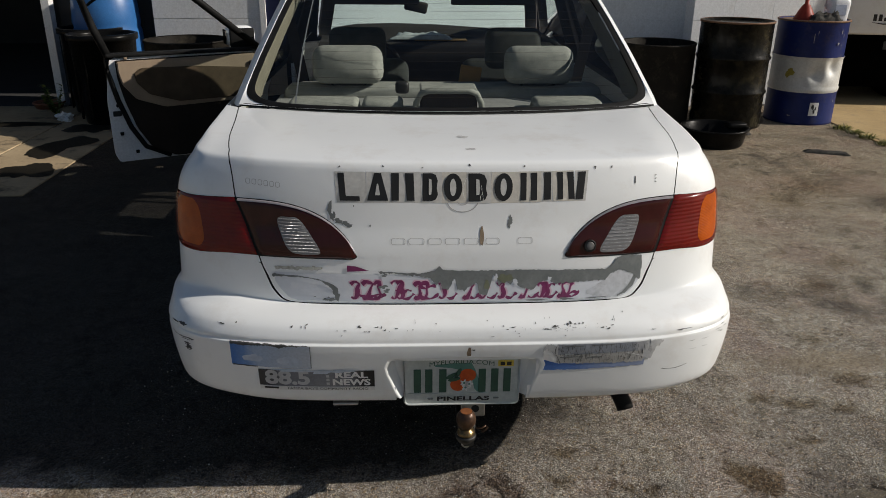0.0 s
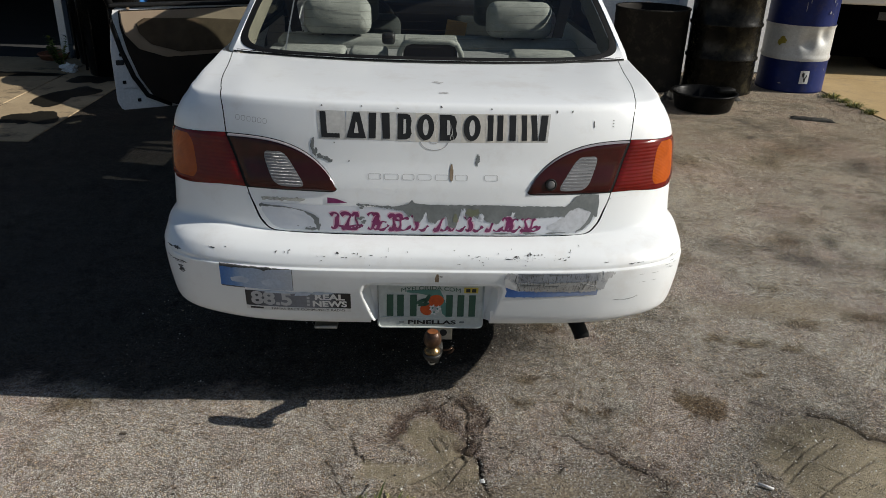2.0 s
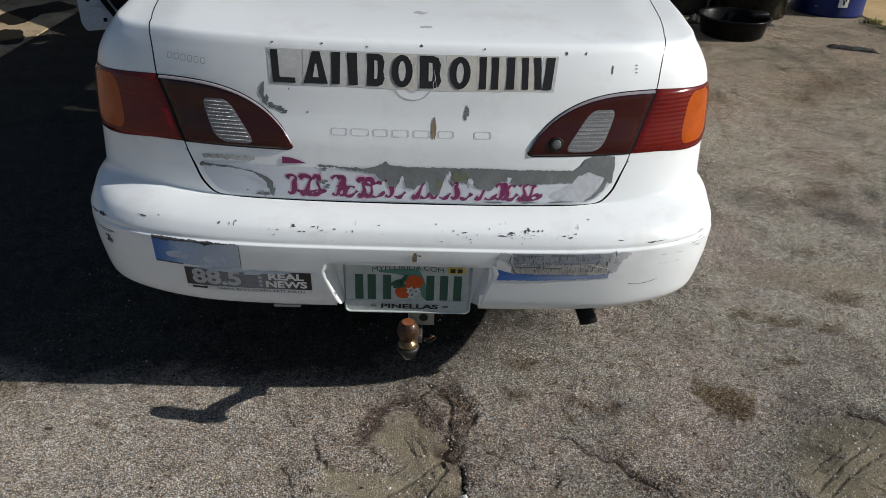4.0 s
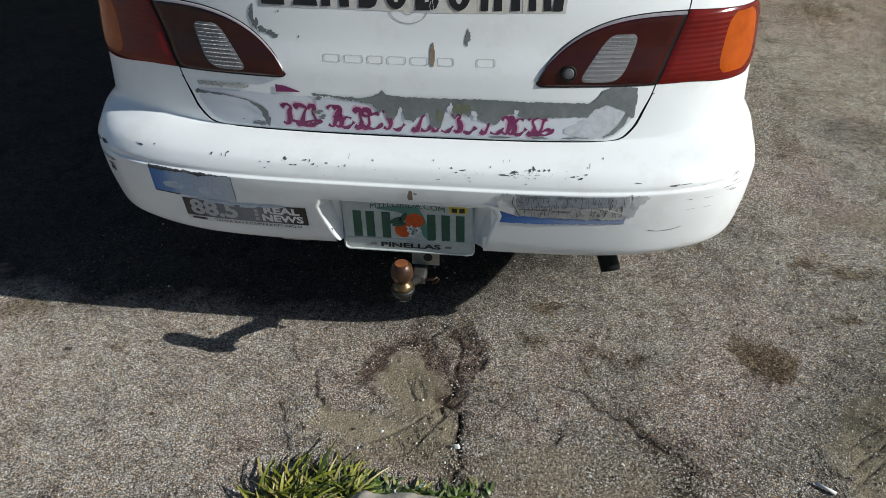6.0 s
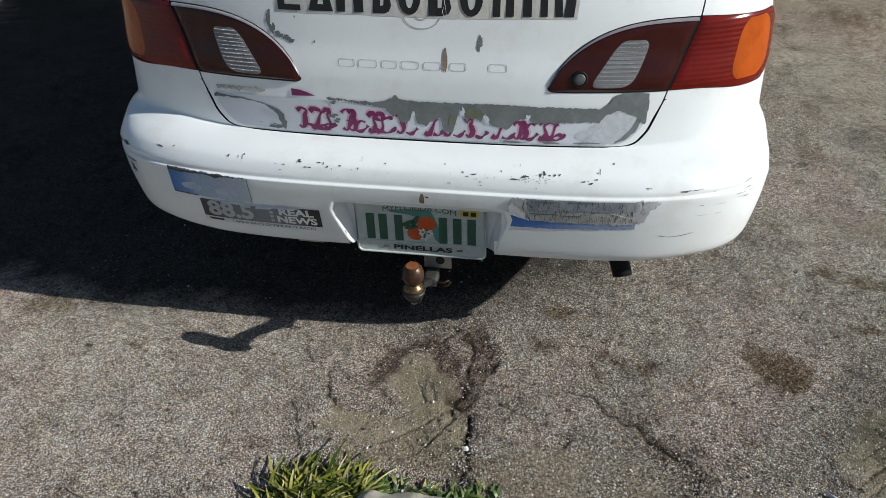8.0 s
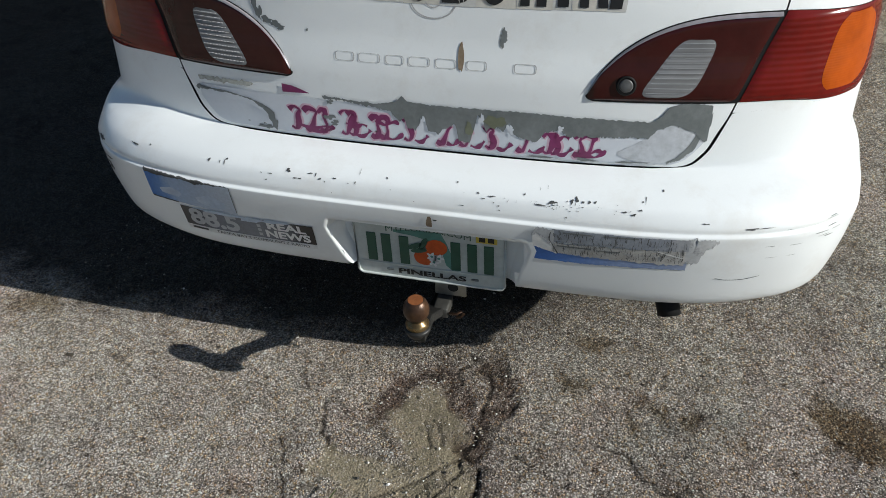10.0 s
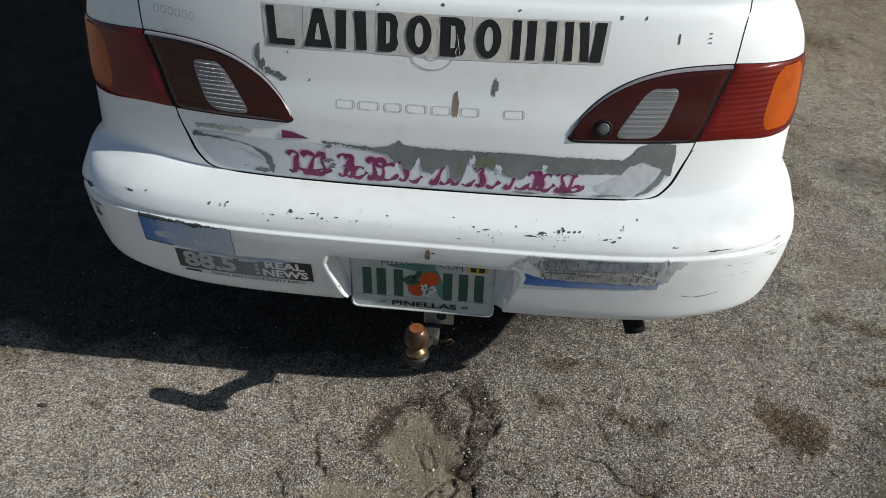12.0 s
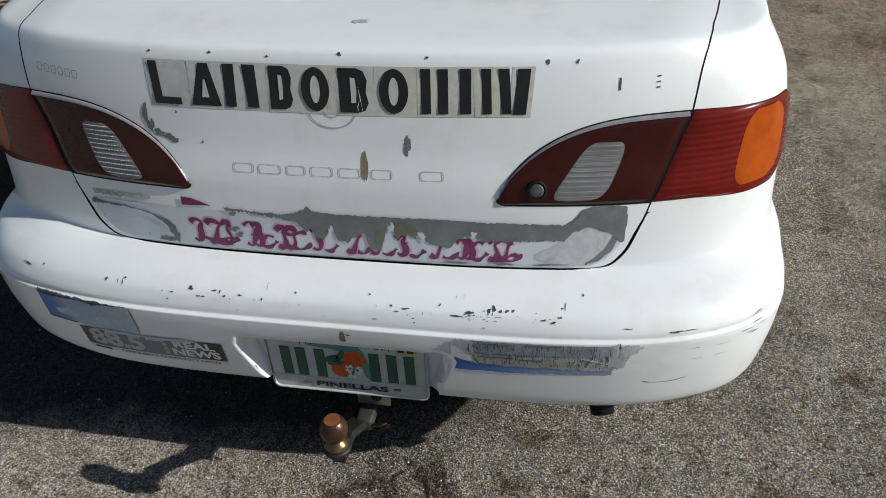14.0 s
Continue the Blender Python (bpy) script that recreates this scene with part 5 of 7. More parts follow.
    ragged_strip("lower_paper", [(0.240, 0.475), (0.262, 0.471), (0.478, 0.476)], [(0.240, 0.447), (0.478, 0.440)], 0.241, 0.474, 0.0022, 0.0020, tan, old, 0.0017, "pale cracked paper with ragged foot", 14)
    ragged_strip("glue_residue", [(0.474, 0.504), (0.53, 0.503)], [(0.474, 0.446), (0.486, 0.446), (0.498, 0.458), (0.508, 0.480), (0.53, 0.499)], 0.474, 0.527, 0.0016, 0.0045, residue, old, 0.0013, "mottled grey glue residue", 35)
    rng = random.Random(3)
    verts, faces = [], []
    for k in range(240):
        x, z = rng.uniform(0.243, 0.474), rng.uniform(0.444, 0.494)
        h, w = rng.uniform(0.004, 0.016), rng.uniform(0.0002, 0.0006)
        base = len(verts)
        drift = rng.uniform(-0.0004, 0.0004)
        for j in range(6):
            xx = x + rng.uniform(-0.0007, 0.0007) + drift * j
            zz = min(z + h * j / 5, 0.5035)
            verts += [on(xx - w * (0 < j), zz, 0.0023), on(xx + w * (j < 5), zz, 0.0023)]
        faces += [(base + 2 * j, base + 2 * j + 1, base + 2 * j + 3, base + 2 * j + 2) for j in range(5)]
    tagged(mesh_ob("crackle", verts, faces, SCUFF, old, "fine upright cracks"), kind="stuff")
    ribbon([(0.238, 0.498), (0.236, 0.482), (0.243, 0.466), (0.252, 0.446)], 0.0022, SCUFF, "tear", old, 0.0024, "dark torn edge")
    ribbon([(0.425, 0.474), (0.445, 0.468), (0.472, 0.460)], 0.0020, WHITE_PRINT, "crease", old, 0.0025, "pale crease")
    for k, (x, z, w) in enumerate([(0.285, 0.4985, 0.026), (0.36, 0.4995, 0.030), (0.28, 0.4655, 0.030), (0.34, 0.463, 0.020)]):
        plain("worn_print", x - w, x + w, z - 0.0016, z + 0.0016, PRIMER, old, 0.0021)


bumper_stickers()


def scuffs():
    rng = random.Random(11)
    rows = []
    # the larger chips, one by one
    rows += [(0.233, 0.587, 0.0036, 0.0018), (0.269, 0.548, 0.0032, 0.0018), (0.277, 0.550, 0.0030, 0.0024), (0.288, 0.548, 0.0018, 0.0014), (0.299, 0.5485, 0.0020, 0.0016), (0.309, 0.549, 0.0016, 0.0016), (0.215, 0.540, 0.0085, 0.0012),
             (0.236, 0.545, 0.0065, 0.0018), (0.376, 0.537, 0.0040, 0.0016), (0.394, 0.554, 0.0007, 0.0026), (0.578, 0.520, 0.0120, 0.0013), (0.602, 0.5205, 0.0100, 0.0008), (-0.571, 0.547, 0.0014, 0.0014),
             (-0.409, 0.546, 0.0007, 0.0022), (-0.399, 0.546, 0.0009, 0.0030), (-0.433, 0.546, 0.0030, 0.0016), (-0.348, 0.586, 0.0024, 0.0016), (-0.383, 0.587, 0.0030, 0.0008), (-0.263, 0.548, 0.0042, 0.0020),
             (-0.248, 0.539, 0.0030, 0.0010), (-0.238, 0.539, 0.0026, 0.0012), (-0.299, 0.541, 0.0042, 0.0006), (-0.198, 0.542, 0.0024, 0.0014), (-0.169, 0.545, 0.0030, 0.0010), (-0.209, 0.586, 0.0016, 0.0007)]
    for k in range(38):
        x = rng.gauss(0.10, 0.26)
        if abs(x) < 0.5:
            rows.append((x, rng.choice((0.5245, 0.532, 0.540, 0.546, 0.5535)) + rng.gauss(0, 0.004), rng.choice((0.001, 0.0015, 0.002, 0.0045)) * rng.uniform(0.7, 1.3), rng.uniform(0.0004, 0.0012)))
    for k in range(46):
        rows.append((0.27 + rng.gauss(0, 0.045), 0.542 + rng.gauss(0, 0.003), rng.uniform(0.0005, 0.0024), rng.uniform(0.0002, 0.0006)))
    rows = [(x, z, w * 0.25, h * 2.2) if k > 25 and k % 5 < 2 else (x, z, w, h) for k, (x, z, w, h) in enumerate(rows)]
    blobs("bumper_chipping", rows, SCUFF, bumper, 0.0009, "small dark chips along the bumper's top", 0.7, "stuff")
    rows = [(0.70 + 0.03 * rng.random(), rng.uniform(0.44, 0.53), rng.uniform(0.004, 0.012), rng.uniform(0.0004, 0.0010)) for k in range(7)]
    rows += [(0.61 + 0.06 * rng.random(), rng.uniform(0.45, 0.54), rng.uniform(0.004, 0.014), rng.uniform(0.0002, 0.0005)) for k in range(5)]
    blobs("corner_scratching", rows, PRIMER, bumper, 0.0009, "grey scratches on the bumper's corner", 0.5, "stuff")
    def gouge(name, x0, z0, x1, z1, w, seed, label=""):
        """One ragged black stroke where paint has been dragged off."""
        g = random.Random(seed)
        edge_a, edge_b = [], []
        for k in range(13):
            u = k / 12
            h = w * (0.25 + 1.5 * math.sin(math.pi * u) * g.random()) * (0 < k < 12)
            x, z = x0 + (x1 - x0) * u, z0 + (z1 - z0) * u + g.uniform(-0.3, 0.3) * w
            edge_a.append(on(x, z + h, 0.0009))
            edge_b.append(on(x, z - h, 0.0009))
        mesh_ob(name, edge_a + edge_b, [(k, k + 13, k + 14, k + 1) for k in range(12)], SCUFF, bumper, label)

    strokes = [(-0.745, 0.522, -0.722, 0.5215, 0.0016), (-0.722, 0.5235, -0.695, 0.5235, 0.0026), (-0.748, 0.494, -0.738, 0.487, 0.0010), (-0.744, 0.491, -0.733, 0.4875, 0.0008),
               (-0.733, 0.488, -0.700, 0.4905, 0.0016), (-0.705, 0.491, -0.680, 0.490, 0.0020), (-0.722, 0.484, -0.690, 0.4865, 0.0010), (-0.716, 0.4735, -0.694, 0.4745, 0.0018),
               (-0.712, 0.469, -0.690, 0.4675, 0.0024), (-0.709, 0.4645, -0.692, 0.463, 0.0026), (-0.714, 0.459, -0.690, 0.4605, 0.0022), (-0.708, 0.4555, -0.694, 0.456, 0.0012),
               (-0.704, 0.492, -0.700, 0.476, 0.0009), (-0.617, 0.5435, -0.597, 0.5415, 0.0010)]
    for k, (x0, z0, x1, z1, w) in enumerate(strokes):
        gouge("gouge", x0, z0, x1, z1, w, 50 + k, "black gouge on the bumper's corner" if k == 0 else "")
    ribbon([(0.535, 0.409), (0.556, 0.405), (0.585, 0.406), (0.612, 0.413)], 0.0015, SCUFF, "curved_scratch", bumper, 0.0009, "curved dark scratch")
    blobs("rust_spot", [(0.015, 0.484, 0.0055, 0.017)], RUST, bumper, 0.0012, "brown rust streak over the plate", 0.16)
    blobs("dark_chip", [(0.026, 0.492, 0.004, 0.002), (0.36, 0.540, 0.004, 0.0012)], SCUFF, bumper, 0.001, "dark chip", 0.5)


scuffs()

# ---- plate, hitch, exhaust ----
PLATE_WHITE = surface("plate_white", (0.44, 0.48, 0.46), (0.54, 0.57, 0.55), 12, 0.4, 0, 0.05)
PLATE_GREEN = surface("plate_green", (0.02, 0.075, 0.05), (0.03, 0.10, 0.065), 30, 0.45)
MAP_GREEN = surface("plate_map_green", (0.07, 0.20, 0.17), (0.11, 0.26, 0.22), 30, 0.45)
ORANGE = surface("printed_orange", (0.48, 0.060, 0.008), (0.60, 0.098, 0.014), 40, 0.45)
TAG = surface("yellow_tag", (0.55, 0.42, 0.04), (0.65, 0.5, 0.08), 40, 0.5)
RUSTY_BALL = surface("rusty_steel_ball", (0.040, 0.022, 0.015), (0.105, 0.052, 0.026), 40, 0.34, 0.45, 0.2, 150, 0.2, 0, (0.02, 0.014, 0.01), 0.6)
ORANGE_RUST = surface("orange_rust", (0.17, 0.052, 0.014), (0.28, 0.095, 0.026), 60, 0.7, 0.1, 0.2, 200)
BRONZE = surface("worn_brassy_steel", (0.11, 0.062, 0.026), (0.24, 0.17, 0.08), 50, 0.3, 0.75, 0.15, 150)
DULL_IRON = surface("dull_grey_iron", (0.035, 0.034, 0.031), (0.065, 0.062, 0.056), 30, 0.6, 0.2, 0.2)
DARK_IRON = surface("dark_iron", (0.016, 0.016, 0.016), (0.036, 0.034, 0.031), 25, 0.5, 0.3, 0.2)


def recess():
    """The hollow in the bumper that holds the plate."""
    path = [(-0.160, 0.333), (-0.168, 0.350), (-0.180, 0.385), (-0.190, 0.415), (-0.194, 0.436), (-0.186, 0.458), (-0.170, 0.465), (-0.10, 0.4665), (0.0, 0.467), (0.10, 0.4665),
            (0.175, 0.465), (0.190, 0.458), (0.197, 0.436), (0.190, 0.405), (0.180, 0.37), (0.173, 0.333)]

    def f(a, b):
        i = min(int(a * (len(path) - 1)), len(path) - 2)
        t = a * (len(path) - 1) - i
        x = path[i][0] + (path[i + 1][0] - path[i][0]) * t
        z = path[i][1] + (path[i + 1][1] - path[i][1]) * t
        if b < 0.2:
            k = 1 + 0.085 * (1 - b / 0.2)
            return on(x * k, max(z + 0.0075 * (1 - b / 0.2), 0.325), 0.0016)
        t = (b - 0.2) / 0.8
        p = on(x, max(z, 0.329), 0.0)
        q = Vector((x * (0.965 - 0.060 * t), -0.082, min(z, 0.463) if z > 0.33 else z))
        return p.lerp(q, t ** 0.8)
    grid("plate_recess", 150, 12, f, PAINT, bumper, "white hollow round the number plate")
    mesh_ob("recess_back", [(-0.158, -0.0825, 0.334), (0.168, -0.0825, 0.334), (0.189, -0.0825, 0.46), (-0.189, -0.0825, 0.46)], [(0, 1, 2, 3)], PAINT, bumper, "white back of the hollow", False)


recess()


def number_plate():
    cz, w, h = 0.3845, 0.306, 0.153
    edge = rounded(-w / 2, w / 2, cz - h / 2, cz + h / 2, 0.013, 6)

    def sheet(k, y0, y1, dz=0.0):
        bm = bmesh.new()
        a = [bm.verts.new((x * k, y0, cz + (z - cz) * k + dz)) for x, z in edge]
        f = bm.faces.new(a)
        r = bmesh.ops.extrude_face_region(bm, geom=[f])
        bmesh.ops.translate(bm, vec=(0, y1 - y0, 0), verts=[g for g in r["geom"] if isinstance(g, bmesh.types.BMVert)])
        return bm
    pl = part("number_plate", sheet(1.0, -0.0935, -0.0905), PLATE_WHITE, car, "white number plate with oranges, its number as bars")
    y = -0.0942

    def flat(name, pts, mat, dy=0.0, label=""):
        return mesh_ob(name, [(x, y - dy, z) for x, z in pts], [tuple(range(len(pts)))], mat, pl, label, False)

    def disc(name, cx, cz, r, mat, dy, k=28, petal=0, sx=1.0):
        return flat(name, [(cx + sx * r * (1 + petal * math.cos(5 * a)) * math.cos(a), cz + r * (1 + petal * math.cos(5 * a)) * math.sin(a)) for a in [6.2832 * i / k for i in range(k)]], mat, dy)
    flat("map_shape", [(-0.070, 0.430), (-0.02, 0.434), (0.026, 0.434), (0.036, 0.412), (0.044, 0.388), (0.060, 0.362), (0.060, 0.345), (0.048, 0.342), (0.034, 0.356), (0.028, 0.382), (0.014, 0.406), (-0.01, 0.415), (-0.03, 0.420), (-0.070, 0.424)], MAP_GREEN, 0.0)
    disc("orange", 0.016, 0.398, 0.0190, ORANGE, 0.0006, sx=1.15)
    disc("orange", -0.010, 0.370, 0.0195, ORANGE, 0.0009, sx=1.05)
    for a, b, c in ((-0.028, 0.396, 0.5), (-0.010, 0.404, 1.1), (-0.020, 0.386, 0.2)):
        flat("leaf", [(a + 0.017 * math.cos(t) * math.cos(c) - 0.006 * math.sin(t) * math.sin(c), b + 0.017 * math.cos(t) * math.sin(c) + 0.006 * math.sin(t) * math.cos(c)) for t in [6.2832 * i / 14 for i in range(14)]], PLATE_GREEN, 0.0012)
    for a, b in ((0.006, 0.375), (0.020, 0.372), (0.010, 0.361)):
        disc("blossom", a, b, 0.0085, WHITE_PRINT, 0.0015, 30, 0.35)
        disc("blossom_heart", a, b, 0.0030, MAP_GREEN, 0.0018, 12)
    for cx in (-0.117, -0.087, -0.050, 0.054, 0.087, 0.120):      # the number, as plain bars
        part("number_bar", box((0.0195, 0.0020, 0.070), (cx, -0.0945, 0.3815), 0.0009, 2), PLATE_GREEN, pl)
    words("MYFLORIDA.COM", 0.019, PLATE_GREEN, "print", pl, lambda x, z: Vector((x, y - 0.0006, 0.4325 + z - 1.1 * (x * x))), width=0.170)
    words("PINELLAS", 0.0175, INK, "print", pl, lambda x, z: Vector((x + 0.004, y - 0.0012, 0.3215 + z)), bold=0.0006, width=0.140)
    for cx in (-0.083, 0.092):
        part("bolt_slot", box((0.015, 0.002, 0.005), (cx, -0.0945, 0.3275), 0.0015, 2), PRIMER, pl)
    flat("tag", [(0.095, 0.423), (0.136, 0.423), (0.136, 0.441), (0.095, 0.441)], TAG, 0.0004)
    for cx in (0.107, 0.124):
        flat("tag_bar", [(cx - 0.006, 0.4260), (cx + 0.006, 0.4260), (cx + 0.006, 0.4370), (cx - 0.006, 0.4370)], INK, 0.0009)
    loop = [(x * 0.988, cz + (z - cz) * 0.976) for x, z in edge]
    part("plate_rim", tube([(x, -0.0940, z) for x, z in loop + loop[:1]], 0.0028, 8), PLATE_WHITE, pl, "pressed rim of the plate", True)
    part("plate_ridge", box((0.286, 0.0022, 0.003), (0, -0.0942, 0.3425), 0.0008, 2), PLATE_WHITE, pl, "pressed ridge over the county name", True)


number_plate()


def hitch():
    c = Vector((0.004, -0.210, 0.003))
    prof = [(0.0, 0.3600), (0.0150, 0.3600), (0.0168, 0.3588), (0.0215, 0.352), (0.0245, 0.343), (0.0252, 0.336), (0.0242, 0.328), (0.020, 0.319), (0.0155, 0.3140), (0.0140, 0.3115)]
    base = part("tow_hitch", lathe([(0.0, 0.272), (0.017, 0.272), (0.0205, 0.275), (0.0255, 0.285), (0.0265, 0.2905), (0.0245, 0.2935), (0.0, 0.2935)], 36, at=c), DARK_IRON, car, "tow hitch with a rusty ball", True)
    part("ball", lathe(prof[::-1], 36, at=c), RUSTY_BALL, base, "brown rusty tow ball", True)
    part("worn_top", lathe([(0.0146, 0.3598), (0.0146, 0.3606)], 28, at=c), ORANGE_RUST, base, "flat orange-rusted top")
    part("collar", lathe([(0.0132, 0.3120), (0.0150, 0.3100), (0.0205, 0.3050), (0.0232, 0.2995), (0.0225, 0.2950), (0.019, 0.2932)], 36, at=c), BRONZE, base, "brassy worn collar", True)
    part("nut", lathe([(0.0, 0.256), (0.009, 0.256), (0.0115, 0.259), (0.0115, 0.274), (0.0, 0.274)], 6, at=c), STEEL, base, "steel nut")
    arm = bmesh.new()
    pts = [(-0.228, 0.281), (-0.195, 0.281), (-0.165, 0.276), (-0.130, 0.255), (-0.10, 0.238), (-0.06, 0.226), (0.35, 0.222)]
    vs = []
    for k, (y, z) in enumerate(pts):
        w = 0.013 + 0.005 * (k > 2)
        vs.append([arm.verts.new((0.010 + dx * w, y, z + dz)) for dx, dz in ((-1, -0.007), (-0.8, -0.010), (0.8, -0.010), (1, -0.007), (1, 0.007), (0.8, 0.010), (-0.8, 0.010), (-1, 0.007))])
    for a, b in zip(vs, vs[1:]):
        for k in range(8):
            arm.faces.new((a[k], a[(k + 1) % 8], b[(k + 1) % 8], b[k]))
    arm.faces.new(vs[0]), arm.faces.new(vs[-1])
    part("drawbar", arm, DARK_IRON, base, "bent iron drawbar")
    part("receiver", box((0.032, 0.050, 0.026), (0.022, -0.090, 0.242), 0.004, 2), DULL_IRON, base, "grey iron receiver tube", True)
    part("bracket", box((0.066, 0.006, 0.050), (0.034, -0.068, 0.279), 0.002, 1), STEEL, base, "grey bracket with a hole")
    part("bracket_hole", lathe([(0.011, -0.0725), (0.011, -0.0715), (0.0, -0.0715)], 20, at=(0.040, 0, 0.279), axis="y"), GAP, base)
    part("pin", tube([(0.04, -0.112, 0.244), (0.056, -0.112, 0.244), (0.066, -0.110, 0.252), (0.070, -0.109, 0.244), (0.064, -0.109, 0.235), (0.054, -0.110, 0.232)], 0.0032, 8), RUSTY_BALL, base, "rusty hitch pin", True)


hitch()


def exhaust():
    bm = tube([(0.476, -0.004, 0.224), (0.473, 0.003, 0.235), (0.464, 0.022, 0.254), (0.450, 0.06, 0.270), (0.43, 0.15, 0.28), (0.40, 0.6, 0.28)], 0.0235, 20)
    pipe = part("exhaust_pipe", bm, RUBBER, car, "black exhaust pipe", True)
    part("pipe_hanger", box((0.02, 0.03, 0.03), (0.395, 0.02, 0.325), 0.004), DARK_IRON, car, "dark pipe hanger")


exhaust()


def underside():
    part("floor_pan", box((1.30, 3.9, 0.06), (0, 2.15, 0.27), 0.02), GAP, car, "dark floor pan", False)
    part("bumper_beam", box((1.25, 0.06, 0.10), (0, 0.03, 0.39), 0.015), GAP, car)
    part("tow_eye", box((0.072, 0.035, 0.010), (-0.32, 0.05, 0.232), 0.004, 2), STEEL, car, "pale bracket under the bumper")
    part("muffler", box((0.5, 0.24, 0.14), (0.20, 0.32, 0.29), 0.06, 3), DARK_IRON, car, "dark muffler", True)


underside()


def wheel(x, y):
    s = 1 if x > 0 else -1
    w = part("wheel", lathe([(0.19, -0.085), (0.24, -0.095), (0.285, -0.09), (0.298, -0.06), (0.30, 0.0), (0.298, 0.06), (0.285, 0.09), (0.24, 0.095), (0.19, 0.085)], 40, at=(0, 0, 0), axis="x"), TYRE, car, "black tyre on a grey rim", True)
    w.matrix_basis = pose(x, y, 0.300)
    part("rim", lathe([(0.195, 0.08), (0.18, 0.06), (0.12, 0.05), (0.06, 0.07), (0.0, 0.07)] if s > 0 else [(0.195, -0.08), (0.18, -0.06), (0.12, -0.05), (0.06, -0.07), (0.0, -0.07)], 32, axis="x"), RIM, w, "grey wheel rim", True)


for wx in (-0.725, 0.725):
    for wy in AXLE:
        wheel(wx, wy)

# ---- inside the car ----


def cushion(name, size, at, mat, parent, label="", bulge=0.25, rx=0):
    bm = box(size, (0, 0, 0), min(size) * 0.38, 4)
    for v in bm.verts:
        k = (1 - (2 * v.co.x / size[0]) ** 2) * (1 - (2 * v.co.z / size[2]) ** 2)
        v.co.y *= 1 + bulge * max(k, 0)
        v.co.x += 0.004 * noise.noise(v.co * 9)
    bmesh.ops.rotate(bm, matrix=Matrix.Rotation(radians(rx), 3, "X"), verts=bm.verts, cent=(0, 0, 0))
    bmesh.ops.translate(bm, vec=at, verts=bm.verts)
    return part(name, bm, mat, parent, label, True)


SHELF = surface("grey_parcel_shelf", (0.20, 0.205, 0.20), (0.28, 0.285, 0.275), 20, 0.9, 0, 0.2, 200)
# the grey velour again, darkened: shade on the front seats is in the colour
SEAT_SHADED = surface("shaded_grey_velour", (0.10, 0.10, 0.085), (0.15, 0.15, 0.13), 25, 0.9, 0, 0.25, 250)
CARDBOARD = surface("brown_cardboard", (0.44, 0.24, 0.08), (0.54, 0.32, 0.12), 8, 0.8)
PLASTIC_BAG = surface("clear_crumpled_plastic", (0.5, 0.52, 0.53), (0.7, 0.72, 0.73), 40, 0.25, 0, 0.5, 60)
part("parcel_shelf", box((1.22, 0.46, 0.03), (0, 0.83, 0.915), 0.01), SHELF, car, "grey parcel shelf")
back = cushion("rear_seat", (1.20, 0.16, 0.60), (0, 1.12, 0.66), FABRIC, car, "grey velour rear seat", 0.15, -14)
for x in (-0.35, 0.345):
    cushion("headrest", (0.255, 0.11, 0.135), (x, 1.00, 1.045), FABRIC, back, "grey velour rear headrest", 0.3, -8)
    tubes = bmesh.new()
    for d in (-0.06, 0.06):
        tube([(x + d, 1.0, 0.90), (x + d, 1.0, 1.0)], 0.006, 8, tubes)
    part("headrest_posts", tubes, DARK_IRON, back)
cushion("rear_bench", (1.20, 0.5, 0.16), (0, 1.42, 0.50), FABRIC, back, "grey rear bench")
cushion("seat_top", (1.17, 0.13, 0.085), (0, 1.03, 0.929), FABRIC, back, "rounded top of the rear seat", 0.1)
for x, w in ((-0.4165, 0.235), (-0.22, 0.135), (0.406, 0.235)):
    cushion("shelf_bolster", (w, 0.12, 0.050), (x, 0.76, 0.943), FABRIC, car, "grey padded speaker cover", 0.2)


def brake_light():
    hood = tube([(-0.112, 0.700, 0.932), (-0.108, 0.690, 0.965), (-0.092, 0.682, 0.996), (-0.065, 0.680, 1.006), (0.065, 0.680, 1.006), (0.092, 0.682, 0.996), (0.108, 0.690, 0.965), (0.112, 0.700, 0.932)], 0.010, 10)
    m = part("high_brake_light", hood, FABRIC, car, "grey hood of the high brake light", True)
    part("brake_lens", box((0.19, 0.012, 0.062), (0.0, 0.698, 0.966), 0.006), DARKTRIM, m, "dark brake lens")
    part("hood_top", box((0.19, 0.12, 0.014), (0, 0.745, 1.004), 0.006), FABRIC, m)


brake_light()


def front_seat(x):
    st = cushion("front_seat", (0.48, 0.15, 0.62), (x, 2.02, 0.62), SEAT_SHADED, car, "grey velour front seat", 0.25, -16)
    cushion("headrest", (0.27, 0.11, 0.19), (x, 1.90, 0.995), SEAT_SHADED, st, "grey front headrest", 0.3, -10)
    cushion("seat_base", (0.50, 0.52, 0.17), (x, 2.32, 0.44), FABRIC, st, "", 0.1)


front_seat(-0.37)
front_seat(0.37)


